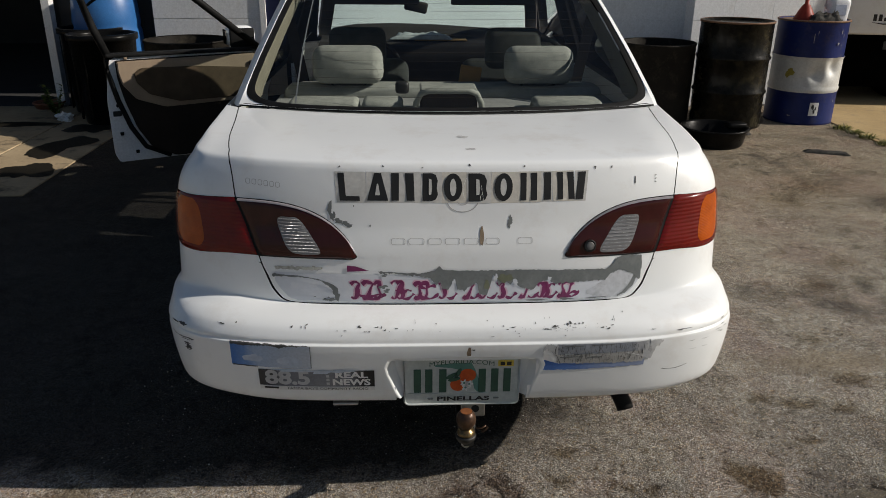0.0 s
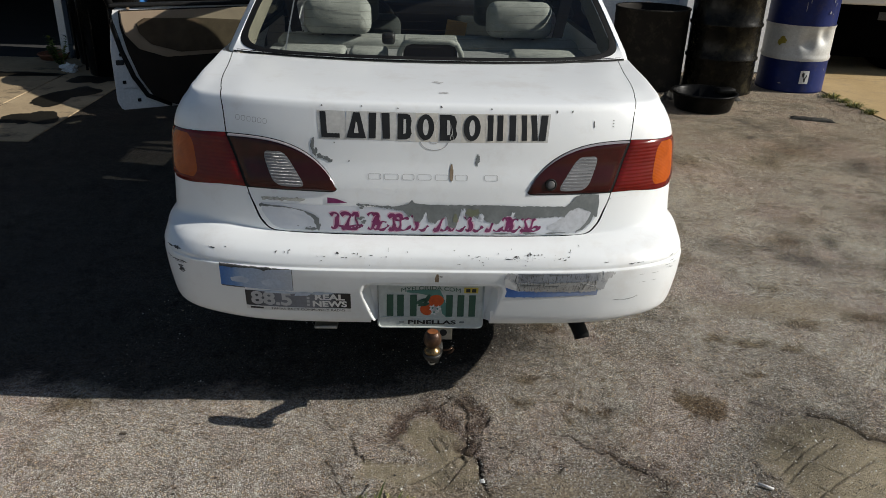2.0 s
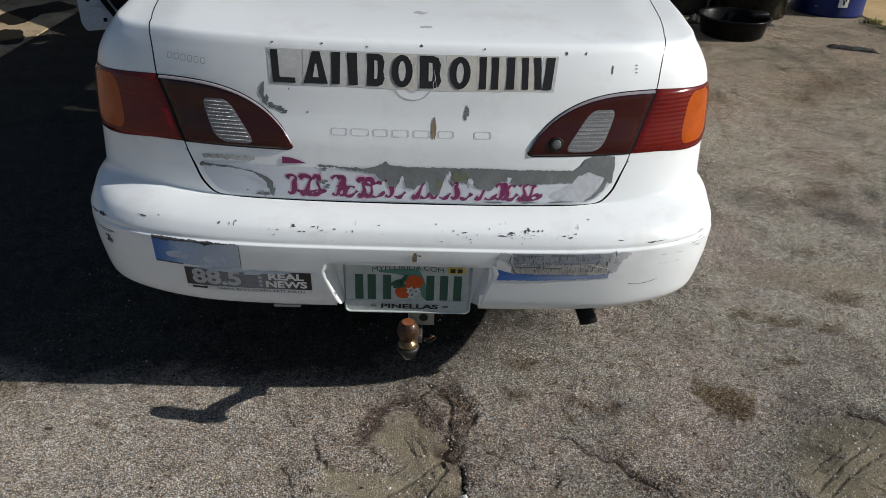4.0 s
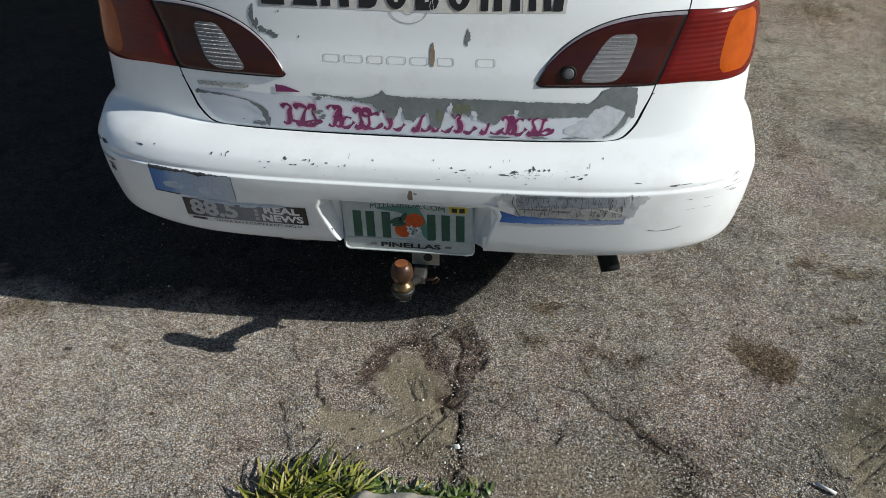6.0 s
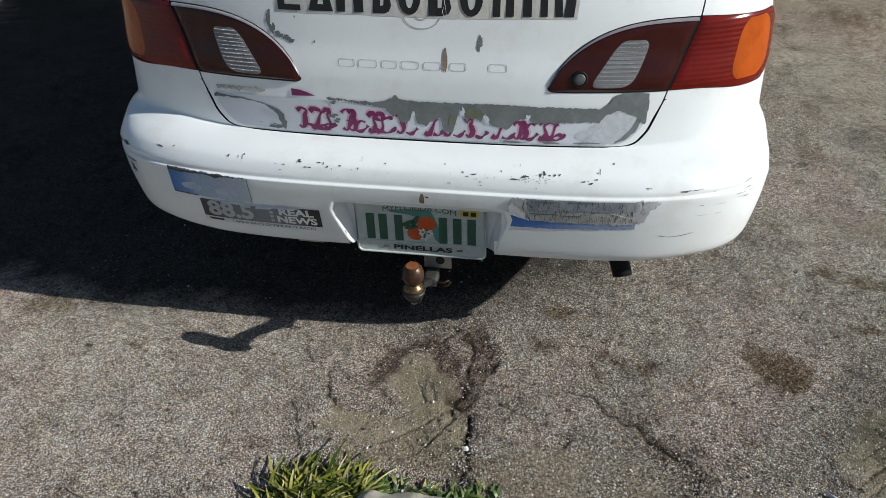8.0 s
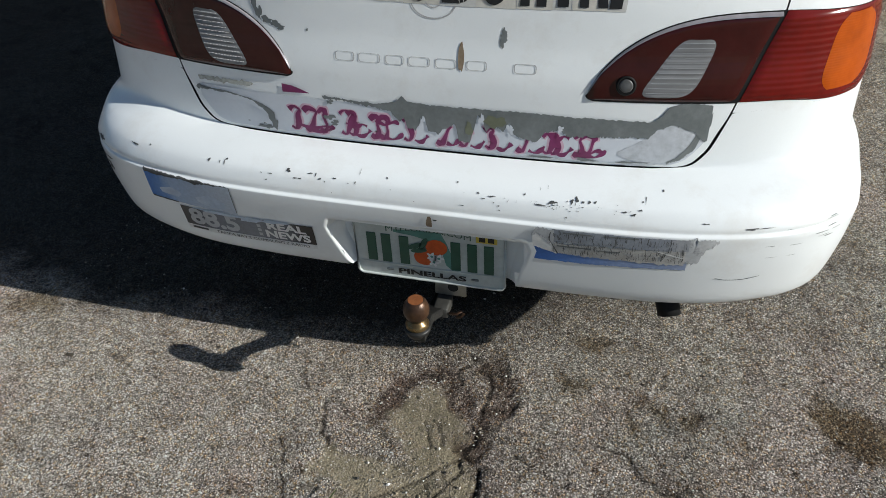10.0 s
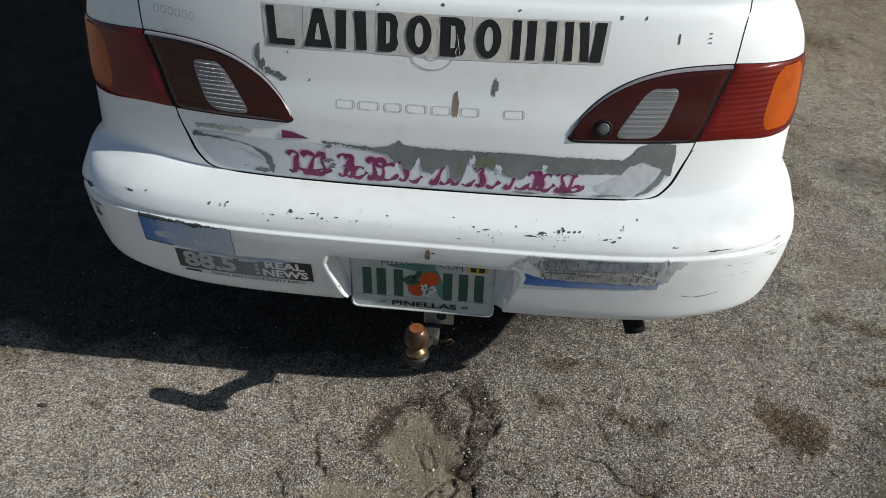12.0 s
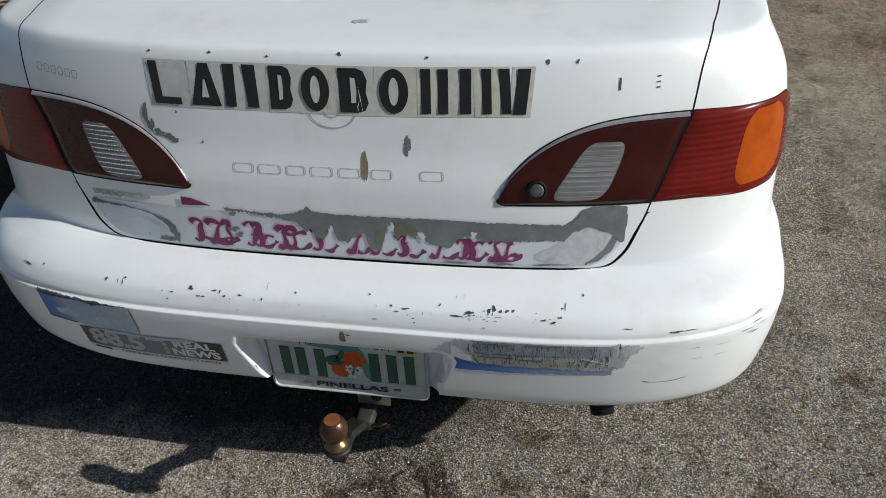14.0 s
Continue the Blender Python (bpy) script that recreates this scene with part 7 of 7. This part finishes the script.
def blue_drum(x, y):
    r, h = 0.292, 0.885
    d = thing("painted_drum", (x, y, 0), "blue and white steel drum with dents", "drum", "drums by the wall")
    full = drum_profile(r, h)
    # three bands of paint as three lengths of the wall
    low = [p for p in full if p[1] <= 0.30 * h + 0.02][:5] + [(r - 0.003, h * 0.318)]
    part("lower_band", lathe(low, 56, wobble=0.006), DRUM_BLUE, d, "blue lower band", True)

    def dented(a, b):
        z = h * (0.318 + 0.342 * b)
        ang = a * 6.2832
        rr = r - 0.003 + 0.010 * math.exp(-((z - h * 0.345) / 0.012) ** 2) + 0.010 * math.exp(-((z - h * 0.655) / 0.012) ** 2)
        for c, zz, dep in ((-1.7, 0.45, 0.055), (-1.15, 0.50, 0.045), (-2.2, 0.40, 0.02)):
            da = (ang - c + math.pi) % 6.2832 - math.pi
            rr -= dep * math.exp(-(da / 0.22) ** 2 - ((z - zz) / 0.07) ** 2)
        return Vector((rr * math.cos(ang), rr * math.sin(ang), z))
    grid("white_band", 90, 20, dented, DRUM_WHITE, d, "dented white band")
    part("upper_band", lathe([(r - 0.003, h * 0.66), (r - 0.003, h - 0.02), (r + 0.002, h - 0.012), (r + 0.003, h - 0.002), (r - 0.004, h), (r - 0.012, h - 0.004), (r - 0.016, h - 0.022), (0.0, h - 0.020)], 56, wobble=0.01), DRUM_BLUE, d, "blue upper band", True)
    ring(r, h, RIM_RUST, d, "drum_rim", "rusty rim")
    part("rusty_lid", lathe([(0.0, h - 0.007), (r - 0.03, h - 0.007), (r - 0.018, h - 0.014)], 40), RIM_RUST, d, "rusty lid")

    def label(name, ang, z, w, hh, mat, off):
        def f(a, b):
            t = ang + (a - 0.5) * w / r
            return Vector(((r + off) * math.cos(t), (r + off) * math.sin(t), z + (b - 0.5) * hh))
        return grid(name, 8, 6, f, mat, d)
    def scab(name, ang, z, w, hh, mat, seed, off=0.003, text=""):
        """A ragged flake lying on the curved wall."""
        g = random.Random(seed)
        pts = [(0.0, 0.0)] + [(math.cos(0.3491 * k) * g.uniform(0.55, 1.0), math.sin(0.3491 * k) * g.uniform(0.55, 1.0)) for k in range(18)]
        verts = [((r + off) * math.cos(ang + u * w / 2 / r), (r + off) * math.sin(ang + u * w / 2 / r), z + v * hh / 2) for u, v in pts]
        mesh_ob(name, verts, [(0, 1 + k, 1 + (k + 1) % 18) for k in range(18)], mat, d, text)

    label("label", -1.62, 0.145, 0.078, 0.115, WHITE_PRINT, 0.003)
    scab("label_print", -1.66, 0.165, 0.030, 0.055, INK, 3, 0.0045, "torn dark print")
    scab("label_print", -1.61, 0.125, 0.022, 0.060, INK, 4, 0.0045)
    scab("label_print", -1.57, 0.150, 0.012, 0.050, INK, 5, 0.0045)
    scab("yellow_mark", -2.44, 0.45, 0.085, 0.085, YELLOW, 6, 0.006, "worn yellow mark")
    scab("yellow_mark", -2.52, 0.43, 0.045, 0.07, YELLOW, 7, 0.0065)
    for k, (ang, z, w, hh) in enumerate([(-1.20, 0.700, 0.024, 0.030), (-1.08, 0.690, 0.012, 0.012), (-1.12, 0.800, 0.010, 0.050), (-1.02, 0.765, 0.008, 0.040), (-1.95, 0.74, 0.010, 0.10), (-1.86, 0.79, 0.007, 0.05), (-0.95, 0.21, 0.010, 0.03), (-2.3, 0.08, 0.03, 0.012)]):
        scab("scrape", ang, z, w, hh, DRUM_GREY, 20 + k, 0.004, "bare scraped metal" if k == 0 else "")
    return d


black_drum(2.675, 4.80)
cut_drum(2.05, 4.93, 0.69, "short rusty drum with its top cut off")
blue_drum(3.43, 4.98)


def funnel(x, y, z):
    f = thing("funnel", (x, y, z), "red plastic funnel on the blue drum", "funnel")
    part("cone", lathe([(0.098, 0.0), (0.100, 0.010), (0.034, 0.135), (0.018, 0.15), (0.013, 0.24), (0.010, 0.24), (0.015, 0.148), (0.030, 0.133)], 28), RED_PLASTIC, f, "", True)


def jug(x, y, z):
    j = thing("plastic_jug", (x, y, z), "milky white plastic jug on the blue drum", "jug")
    def body(a, b):
        t, z = 6.2832 * a, 0.235 * b
        k = 1.0 - max(0.0, (b - 0.66) / 0.34) ** 1.6 * 0.62
        e4 = (abs(math.cos(t)) ** 4 + abs(math.sin(t)) ** 4) ** -0.25
        return Vector((0.094 * k * e4 * math.cos(t) + 0.02 * b, 0.066 * k * e4 * math.sin(t), z))
    grid("jug_body", 40, 16, body, JUG_WHITE, j)
    part("jug_base", box((0.17, 0.118, 0.012), (0.0, 0, 0.006), 0.005, 2), JUG_WHITE, j, "", True)
    part("jug_handle", tube([(-0.075, 0, 0.10), (-0.098, 0, 0.13), (-0.090, 0, 0.20), (-0.02, 0, 0.235)], 0.013, 8), JUG_WHITE, j, "", True)
    part("jug_label", box((0.10, 0.004, 0.09), (0.01, -0.066, 0.10), 0.002, 1), JUG_LABEL, j, "faded blue label")
    part("jug_cap", lathe([(0.030, 0.225), (0.030, 0.262), (0.0, 0.264)], 20, at=(0.02, 0, 0)), RED_PLASTIC, j, "red cap", True)


funnel(3.30, 4.90, 0.865)
jug(3.58, 4.93, 0.865)
rag = thing("oily_rag", (3.44, 4.82, 0.866), "dark oily rag on the drum lid", "rag")
crumpled("cloth", (0.28, 0.14, 0.085), (0, 0, 0), RAG, rag, 7)


GREY_FILM = surface("grey_clear_film", (0.05, 0.05, 0.05), (0.20, 0.20, 0.20), 40, 0.2, 0, 0.4, 60, 0.2, 0.3)


def drain_pan(x, y):
    p = thing("drain_pan", (x, y, 0), "round black oil drain pan on the asphalt", "drain pan", rz=12)
    part("pan_body", lathe([(0.0, 0.004), (0.215, 0.004), (0.225, 0.02), (0.245, 0.125), (0.262, 0.130), (0.264, 0.142), (0.252, 0.146), (0.236, 0.135), (0.215, 0.03), (0.0, 0.022)], 48), BLACK_PLASTIC, p, "", True)
    part("pan_spout", box((0.16, 0.10, 0.05), (0.17, -0.02, 0.145), 0.02, 3), BLACK_PLASTIC, p, "raised pouring lip", True)


drain_pan(2.29, 4.04)
for k, (x, y, sz) in enumerate(((1.88, 4.20, 0.16), (2.62, 4.40, 0.22), (2.12, 4.36, 0.12))):
    if k == 0:
        r = thing("plastic_scrap", (x, y, 0.004), "crumpled grey clear plastic beside the pan", "litter")
        crumpled("sheet", (0.22, 0.16, 0.07), (0, 0, 0), GREY_FILM, r, 20)
        continue
    r = thing("oily_rag", (x, y, 0.004), "crumpled dark oily rag on the ground", "rag", "rags by the pan")
    crumpled("cloth", (sz, sz * 0.7, 0.06), (0, 0, 0), RAG, r, 20 + k)


def trash_bin(x, y):
    b = thing("trash_bin", (x, y, 0), "black plastic bin with a thick rim", "bin", "bins by the bay")
    part("bin_body", lathe([(0.0, 0.01), (0.21, 0.0), (0.22, 0.01), (0.265, 0.70), (0.285, 0.70), (0.285, 0.745), (0.265, 0.75), (0.255, 0.72), (0.21, 0.03), (0.0, 0.03)], 44), BLACK_PLASTIC, b, "", True)
    for k in range(10):
        a = 6.2832 * k / 10
        part("rib", box((0.02, 0.014, 0.62), (0.248 * math.cos(a), 0.248 * math.sin(a), 0.36), 0.004, 1, rot=Matrix.Rotation(a, 3, "Z")), BLACK_PLASTIC, b)


trash_bin(-2.98, 5.42)
trash_bin(-2.70, 4.92)


def plastic_barrel(x, y):
    b = thing("plastic_barrel", (x, y, 0), "tall light blue plastic barrel", "barrel")
    part("barrel_body", lathe([(0.0, 0.0), (0.26, 0.0), (0.285, 0.03), (0.295, 0.3), (0.285, 0.34), (0.30, 0.38), (0.30, 0.70), (0.285, 0.74), (0.295, 0.78), (0.28, 1.0), (0.25, 1.05), (0.0, 1.05)], 44), LIGHT_BLUE, b, "", True)
    part("hose", tube([(-0.1, -0.25, 0.9), (-0.02, -0.29, 0.96), (0.08, -0.29, 1.02), (0.2, -0.22, 1.07)], 0.012, 8), BLACK_PLASTIC, b, "black hose hung over it", True)


plastic_barrel(-2.90, 5.62)
cut_drum(-1.87, 4.45, 0.752, "short rusty drum with its top cut off")


# ---- plants and litter by the bay post ----
def leaf_mat(name, stops):
    """Each blade has a tone of its own, with a fine vein pattern on it."""
    m, n, l, p = nodes_of(name)
    gi = n.new("ShaderNodeNewGeometry")
    col = ramp(n, l, gi.outputs["Random Per Island"], stops)
    g = noise_node(n, l, 220, 3)
    col = mixc(n, l, 0.7, col, ramp(n, l, g.outputs[0], [(0.3, (0.7, 0.72, 0.65)), (0.7, (1.2, 1.2, 1.15))]), "MULTIPLY")
    l.new(col, p.inputs["Base Color"])
    p.inputs["Roughness"].default_value = 0.45
    return m


LEAF = leaf_mat("weed_leaf", [(0.0, (0.022, 0.045, 0.008)), (0.5, (0.06, 0.10, 0.018)), (0.9, (0.12, 0.17, 0.035)), (1.0, (0.20, 0.19, 0.06))])
GRASS = leaf_mat("grass_blade", [(0.0, (0.022, 0.036, 0.004)), (0.35, (0.06, 0.085, 0.008)), (0.7, (0.15, 0.165, 0.016)), (1.0, (0.30, 0.265, 0.04))])
DRY = leaf_mat("dry_blade", [(0.0, (0.16, 0.14, 0.04)), (0.6, (0.28, 0.24, 0.08)), (1.0, (0.38, 0.32, 0.13))])
TERRACOTTA = surface("terracotta", (0.18, 0.065, 0.035), (0.26, 0.10, 0.055), 10, 0.7, 0, 0.2)


def blade(verts, faces, base, ang, length, width, bend, rng, droop=1.0):
    side = Vector((-math.sin(ang), math.cos(ang), 0))
    ahead = Vector((math.cos(ang), math.sin(ang), 0))
    i0 = len(verts)
    for k in range(5):
        t = k / 4
        p = Vector(base) + ahead * (length * bend * t ** 1.5) + Vector((0, 0, length * (t - 0.55 * bend * droop * t * t)))
        w = width * (1 - t ** 2) * (0.6 + 0.8 * min(t * 3, 1)) * 0.5 + 0.0002
        verts += [p - side * w, p + side * w + Vector((0, 0, 0.0015 * (k > 0)))]
    faces += [(i0 + 2 * k, i0 + 2 * k + 1, i0 + 2 * k + 3, i0 + 2 * k + 2) for k in range(4)]


def clump(name, label, spots, count, lengths, widths, seed, mat, dry=0.15, bend=(0.5, 1.2)):
    """A tuft of blades; spots are rows of (x, y, radius)."""
    rng = random.Random(seed)
    top = thing(name, (spots[0][0], spots[0][1], 0), label, "grass")
    sets = {"grass_blade": ([], [], mat), "dry_blade": ([], [], DRY)}
    for _ in range(count):
        sx, sy, sr = rng.choice(spots)
        r, a = sr * math.sqrt(rng.random()), rng.uniform(0, 6.28)
        base = (sx + r * math.cos(a) - spots[0][0], sy + r * math.sin(a) - spots[0][1], -0.002)
        v, f, _m = sets["dry_blade" if rng.random() < dry else "grass_blade"]
        blade(v, f, base, a + rng.gauss(0, 1.5), rng.uniform(*lengths), rng.uniform(*widths), rng.uniform(*bend), rng)
    for key, (v, f, m) in sets.items():
        if f:
            tagged(mesh_ob(key, v, f, m, top), kind="stuff")
    return top


clump("grass_tuft", "green grass tuft by the concrete stop", [(-0.15, -0.58, 0.05), (-0.20, -0.62, 0.055), (-0.10, -0.57, 0.045), (-0.13, -0.64, 0.05), (-0.20, -0.57, 0.03), (-0.06, -0.56, 0.025)], 720, (0.015, 0.072), (0.0022, 0.0068), 4, GRASS, 0.26, (0.5, 2.3))
clump("grass_tuft", "taller grass blades by the concrete stop", [(-0.19, -0.61, 0.06), (-0.13, -0.60, 0.06), (-0.24, -0.60, 0.03), (-0.08, -0.57, 0.03)], 70, (0.045, 0.105), (0.0035, 0.0080), 14, GRASS, 0.35, (1.0, 2.4))
clump("weeds", "low green weeds along the concrete stop", [(0.0, -0.545, 0.04), (0.07, -0.55, 0.035), (0.14, -0.545, 0.03), (0.20, -0.53, 0.035), (-0.04, -0.54, 0.03)], 340, (0.010, 0.032), (0.003, 0.008), 6, LEAF, 0.10, (0.8, 1.5))
clump("weeds", "small yellowish weeds at the concrete stop", [(0.34, -0.60, 0.05), (0.47, -0.60, 0.04)], 120, (0.02, 0.04), (0.005, 0.010), 8, GRASS, 0.3, (0.8, 1.4))
clump("grass_tuft", "green grass in the slab joint", [(3.62, 4.55, 0.07), (3.64, 4.2, 0.06), (3.63, 4.38, 0.05), (3.65, 3.98, 0.05)], 300, (0.03, 0.07), (0.004, 0.008), 9, GRASS, 0.2)


def stop_block():
    """The broken end of a concrete wheel stop."""
    def f(a, b):
        x = -0.075 + 1.15 * a
        w = 0.155
        prof = [(-0.012, 0.0), (-0.004, 0.05), (0.006, 0.088), (0.03, 0.102), (0.11, 0.104), (0.14, 0.085), (0.155, 0.03), (0.16, 0.0)]
        i = min(int(b * 7), 6)
        t = b * 7 - i
        y = prof[i][0] + (prof[i + 1][0] - prof[i][0]) * t
        z = prof[i][1] + (prof[i + 1][1] - prof[i][1]) * t
        taper = smoothstep(0, 0.05, a)
        n1 = 0.006 * noise.noise((x * 14, y * 20, z * 20)) + 0.003 * noise.noise((x * 40, y * 60, z * 60))
        return Vector((x + n1 * 2, -0.592 + 0.02 * x - y * (0.5 + 0.5 * taper) + n1, max(z * (0.35 + 0.65 * taper) + n1 * (z > 0.01), -0.005)))
    st = thing("wheel_stop", (0, 0, 0), "weathered grey concrete wheel stop with broken edges", "wheel stop")
    grid("stop_body", 130, 28, f, CONCRETE, st)
    grid("stop_end", 2, 28, lambda a, b: f(0, b).lerp(Vector((-0.075, -0.65, 0.0)), a), CONCRETE, st)


stop_block()


DEAD = surface("dead_leaf", (0.05, 0.04, 0.03), (0.09, 0.07, 0.05), 40, 0.8)


def litter():
    stick = thing("cigarette_end", (0.925, -0.422, 0.006), "white cigarette stub on the asphalt", "litter", rz=-33)
    part("paper_roll", lathe([(0.0, -0.021), (0.0038, -0.021), (0.0038, 0.021), (0.0, 0.021)], 12, axis="x"), WHITE_PRINT, stick, "", True)
    for x, y, s in ((0.085, -0.515, 0.022), (0.03, -0.535, 0.016), (0.145, -0.40, 0.014)):
        p = thing("paper_scrap", (x, y, 0.002), "small white paper scrap", "litter", "paper scraps")
        crumpled("scrap", (s, s * 0.6, 0.010), (0, 0, 0), WHITE_PRINT, p, int(x * 100), res=6)
    p = thing("crumpled_paper", (-3.10, 4.90, 0.009), "crumpled white paper by the weeds", "litter")
    ball = bmesh.new()
    bmesh.ops.create_icosphere(ball, subdivisions=3, radius=0.055)
    for v in ball.verts:
        k = 1 + 0.9 * noise.noise(v.co * 28) + 0.5 * noise.noise(v.co * 70)
        v.co = Vector((v.co.x * k * 1.2, v.co.y * k, max(v.co.z * k * 0.75 + 0.028, 0.0)))
    part("sheet", ball, WHITE_PRINT, p)
    for k, (x, y) in enumerate(((-0.892, -0.199), (-0.30, -0.66))):
        lf = thing("dead_leaf", (x, y, 0.004), "small dark dead leaf on the asphalt", "leaf", "dead leaves", rz=40 * k)
        crumpled("leaf_blade", (0.022, 0.010, 0.004), (0, 0, 0), DEAD, lf, 40 + k, res=6)
    for pts in ([(-0.702, -0.628), (-0.675, -0.640), (-0.643, -0.648), (-0.60, -0.648), (-0.567, -0.634)], [(-0.538, -0.612), (-0.530, -0.628), (-0.525, -0.644), (-0.527, -0.665)]):
        tw = thing("twig", (0, 0, 0), "thin dark dry stalk on the asphalt", "twig", "dry stalks")
        part("stalk", tube([(x, y, 0.004) for x, y in pts], 0.0013, 6), DEAD, tw, "", True)
    piece = thing("tar_scrap", (3.05, 3.72, 0.003), "flat dark scrap of tar paper on the asphalt", "scrap", rz=-20)
    crumpled("scrap", (0.32, 0.08, 0.02), (0, 0, 0), RAG, piece, 51)


litter()


def gravel():
    """Loose pale grit on the asphalt behind the car, past counting."""
    rng = random.Random(17)
    verts, faces = [], []
    for _ in range(34000):
        if rng.random() < 0.16:
            x, y = rng.gauss(0.42, 0.17), rng.gauss(-0.44, 0.045)
        else:
            x, y = rng.uniform(-1.1, 1.5), rng.uniform(-0.72, 0.7)
        on_sand = math.hypot(x - 0.03, y + 0.28) < 0.15 or (-0.2 < x < 0.1 and -0.41 < y < -0.31)
        if (on_sand and rng.random() < 0.45) or (x < 0.45 and y > 0.0 and rng.random() < 0.85):
            continue
        r = rng.uniform(0.0009, 0.0025) * (1.8 if rng.random() < 0.09 else 1)
        i0 = len(verts)
        a = rng.uniform(0, 6.28)
        for k in range(4):
            rr = r * rng.uniform(0.7, 1.2)
            verts.append((x + rr * math.cos(a + 1.571 * k), y + rr * math.sin(a + 1.571 * k), 0.0005))
        verts.append((x, y, 0.0005 + r * rng.uniform(0.7, 1.3)))
        faces += [(i0 + k, i0 + (k + 1) % 4, i0 + 4) for k in range(4)]
    ob = mesh_ob("grit", verts, faces, GRIT, None, "", False)
    tagged(ob, "loose pale grit scattered over the asphalt", "grit", kind="stuff")


GRIT, gn, gl_, gp = nodes_of("pale_grit")
gi = gn.new("ShaderNodeNewGeometry")
gl_.new(ramp(gn, gl_, gi.outputs["Random Per Island"], [(0.0, (0.06, 0.055, 0.05)), (0.25, (0.17, 0.14, 0.10)), (0.45, (0.28, 0.26, 0.235)), (0.62, (0.38, 0.31, 0.21)), (0.85, (0.48, 0.46, 0.43)), (1.0, (0.76, 0.75, 0.72))]), gp.inputs["Base Color"])
gp.inputs["Roughness"].default_value = 0.8
gravel()


def pot(x, y):
    p = thing("flower_pot", (x, y, 0), "shallow terracotta dish by the bay post", "pot")
    part("dish", lathe([(0.0, 0.0), (0.11, 0.0), (0.135, 0.05), (0.145, 0.055), (0.14, 0.064), (0.125, 0.06), (0.10, 0.02), (0.0, 0.02)], 36), TERRACOTTA, p, "", True)


pot(-3.50, 5.50)


def weed_bush(x, y):
    rng = random.Random(23)
    b = thing("weed", (x, y, 0), "small leafy weed by the bay post", "plant")
    verts, faces, stems = [], [], bmesh.new()
    for k in range(9):
        a, h = rng.uniform(0, 6.28), rng.uniform(0.14, 0.30)
        tip = Vector((0.10 * math.cos(a), 0.07 * math.sin(a), h))
        tube([(0, 0, 0), tip * 0.5 + Vector((0, 0, 0.03)), tip], [0.004, 0.003, 0.0015], 5, stems)
        for j in range(11):
            t = 0.25 + 0.75 * j / 10
            blade(verts, faces, tip * t, rng.uniform(0, 6.28), rng.uniform(0.035, 0.07), rng.uniform(0.015, 0.028), 1.3, rng)
    part("stems", stems, LEAF, b)
    mesh_ob("leaves", verts, faces, LEAF, b)


weed_bush(-3.22, 5.02)


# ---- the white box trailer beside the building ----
# black that stands for the shade beneath the trailer
SHADE = surface("underside_shade", (0.0015, 0.0015, 0.0015), (0.003, 0.003, 0.003), 8, 0.9, spec=0.0)


def trailer():
    t = thing("box_trailer", (4.12, 5.84, 0), "white box trailer with dark lettering and black shade beneath", "trailer", rz=-12)
    part("box_body", box((2.6, 2.0, 1.7), (1.3, 1.0, 0.665 + 0.85), 0.03, 3), PAINT, t, "white box", True)
    part("lower_rail", box((2.56, 0.05, 0.05), (1.3, 0.06, 0.648), 0.006, 1), SHADE, t, "black lower rail")
    # solid block added where only shade lies under the box
    part("underside", box((2.5, 1.9, 0.48), (1.3, 1.05, 0.385), 0.01), SHADE, t, "black fill for the shade beneath the box")
    for x in (0.8, 1.9):
        part("tyre", lathe([(0.17, -0.1), (0.27, -0.1), (0.30, -0.07), (0.305, 0.0), (0.30, 0.07), (0.27, 0.1), (0.17, 0.1), (0.0, 0.1)], 32, at=(x, 0.37, 0.305), axis="y"), SHADE, t, "", True)
    part("tail_plate", box((0.16, 0.01, 0.08), (0.58, 0.095, 0.56), 0.003, 1), SCUFF, t, "small grey plate")
    for k in range(7):
        h = 0.034 + 0.028 * (k in (0, 1))
        part("lettering_bar", box((0.032, 0.004, h), (0.34 + 0.05 * k, -0.002, 0.80 + h / 2), 0.001, 1, rot=None), INK, t)
    part("logo_swoosh", tube([(0.32, -0.003, 0.785), (0.42, -0.003, 0.772), (0.54, -0.003, 0.776), (0.64, -0.003, 0.786)], [0.002, 0.006, 0.005, 0.002], 6), SCUFF, t, "dark plain swoosh")


trailer()

# ---- more things in the dark bay ----


def jack(x, y):
    j = thing("work_stand", (x, y, 0), "dark steel work stand in the open bay", "stand")
    part("post", box((0.07, 0.07, 0.52), (0, 0, 0.27), 0.01), RIM, j)
    part("foot", box((0.26, 0.20, 0.03), (0, 0, 0.015), 0.008), RIM, j)
    part("top_plate", box((0.6, 0.3, 0.04), (0.1, 0, 0.55), 0.01), RIM, j)


jack(-5.10, 6.1)
sign = thing("notice_sheet", (-4.96, 6.05, 0.57), "pale printed sheet standing on the work stand", "sheet")
part("sheet", box((0.17, 0.008, 0.16), (0, 0, 0.08), 0.001, 1), JUG_WHITE, sign)
for k in range(2):
    part("print_bar", box((0.05, 0.002, 0.05), (-0.04 + 0.065 * k, -0.0052, 0.04), 0.0005, 1), SCUFF, sign)
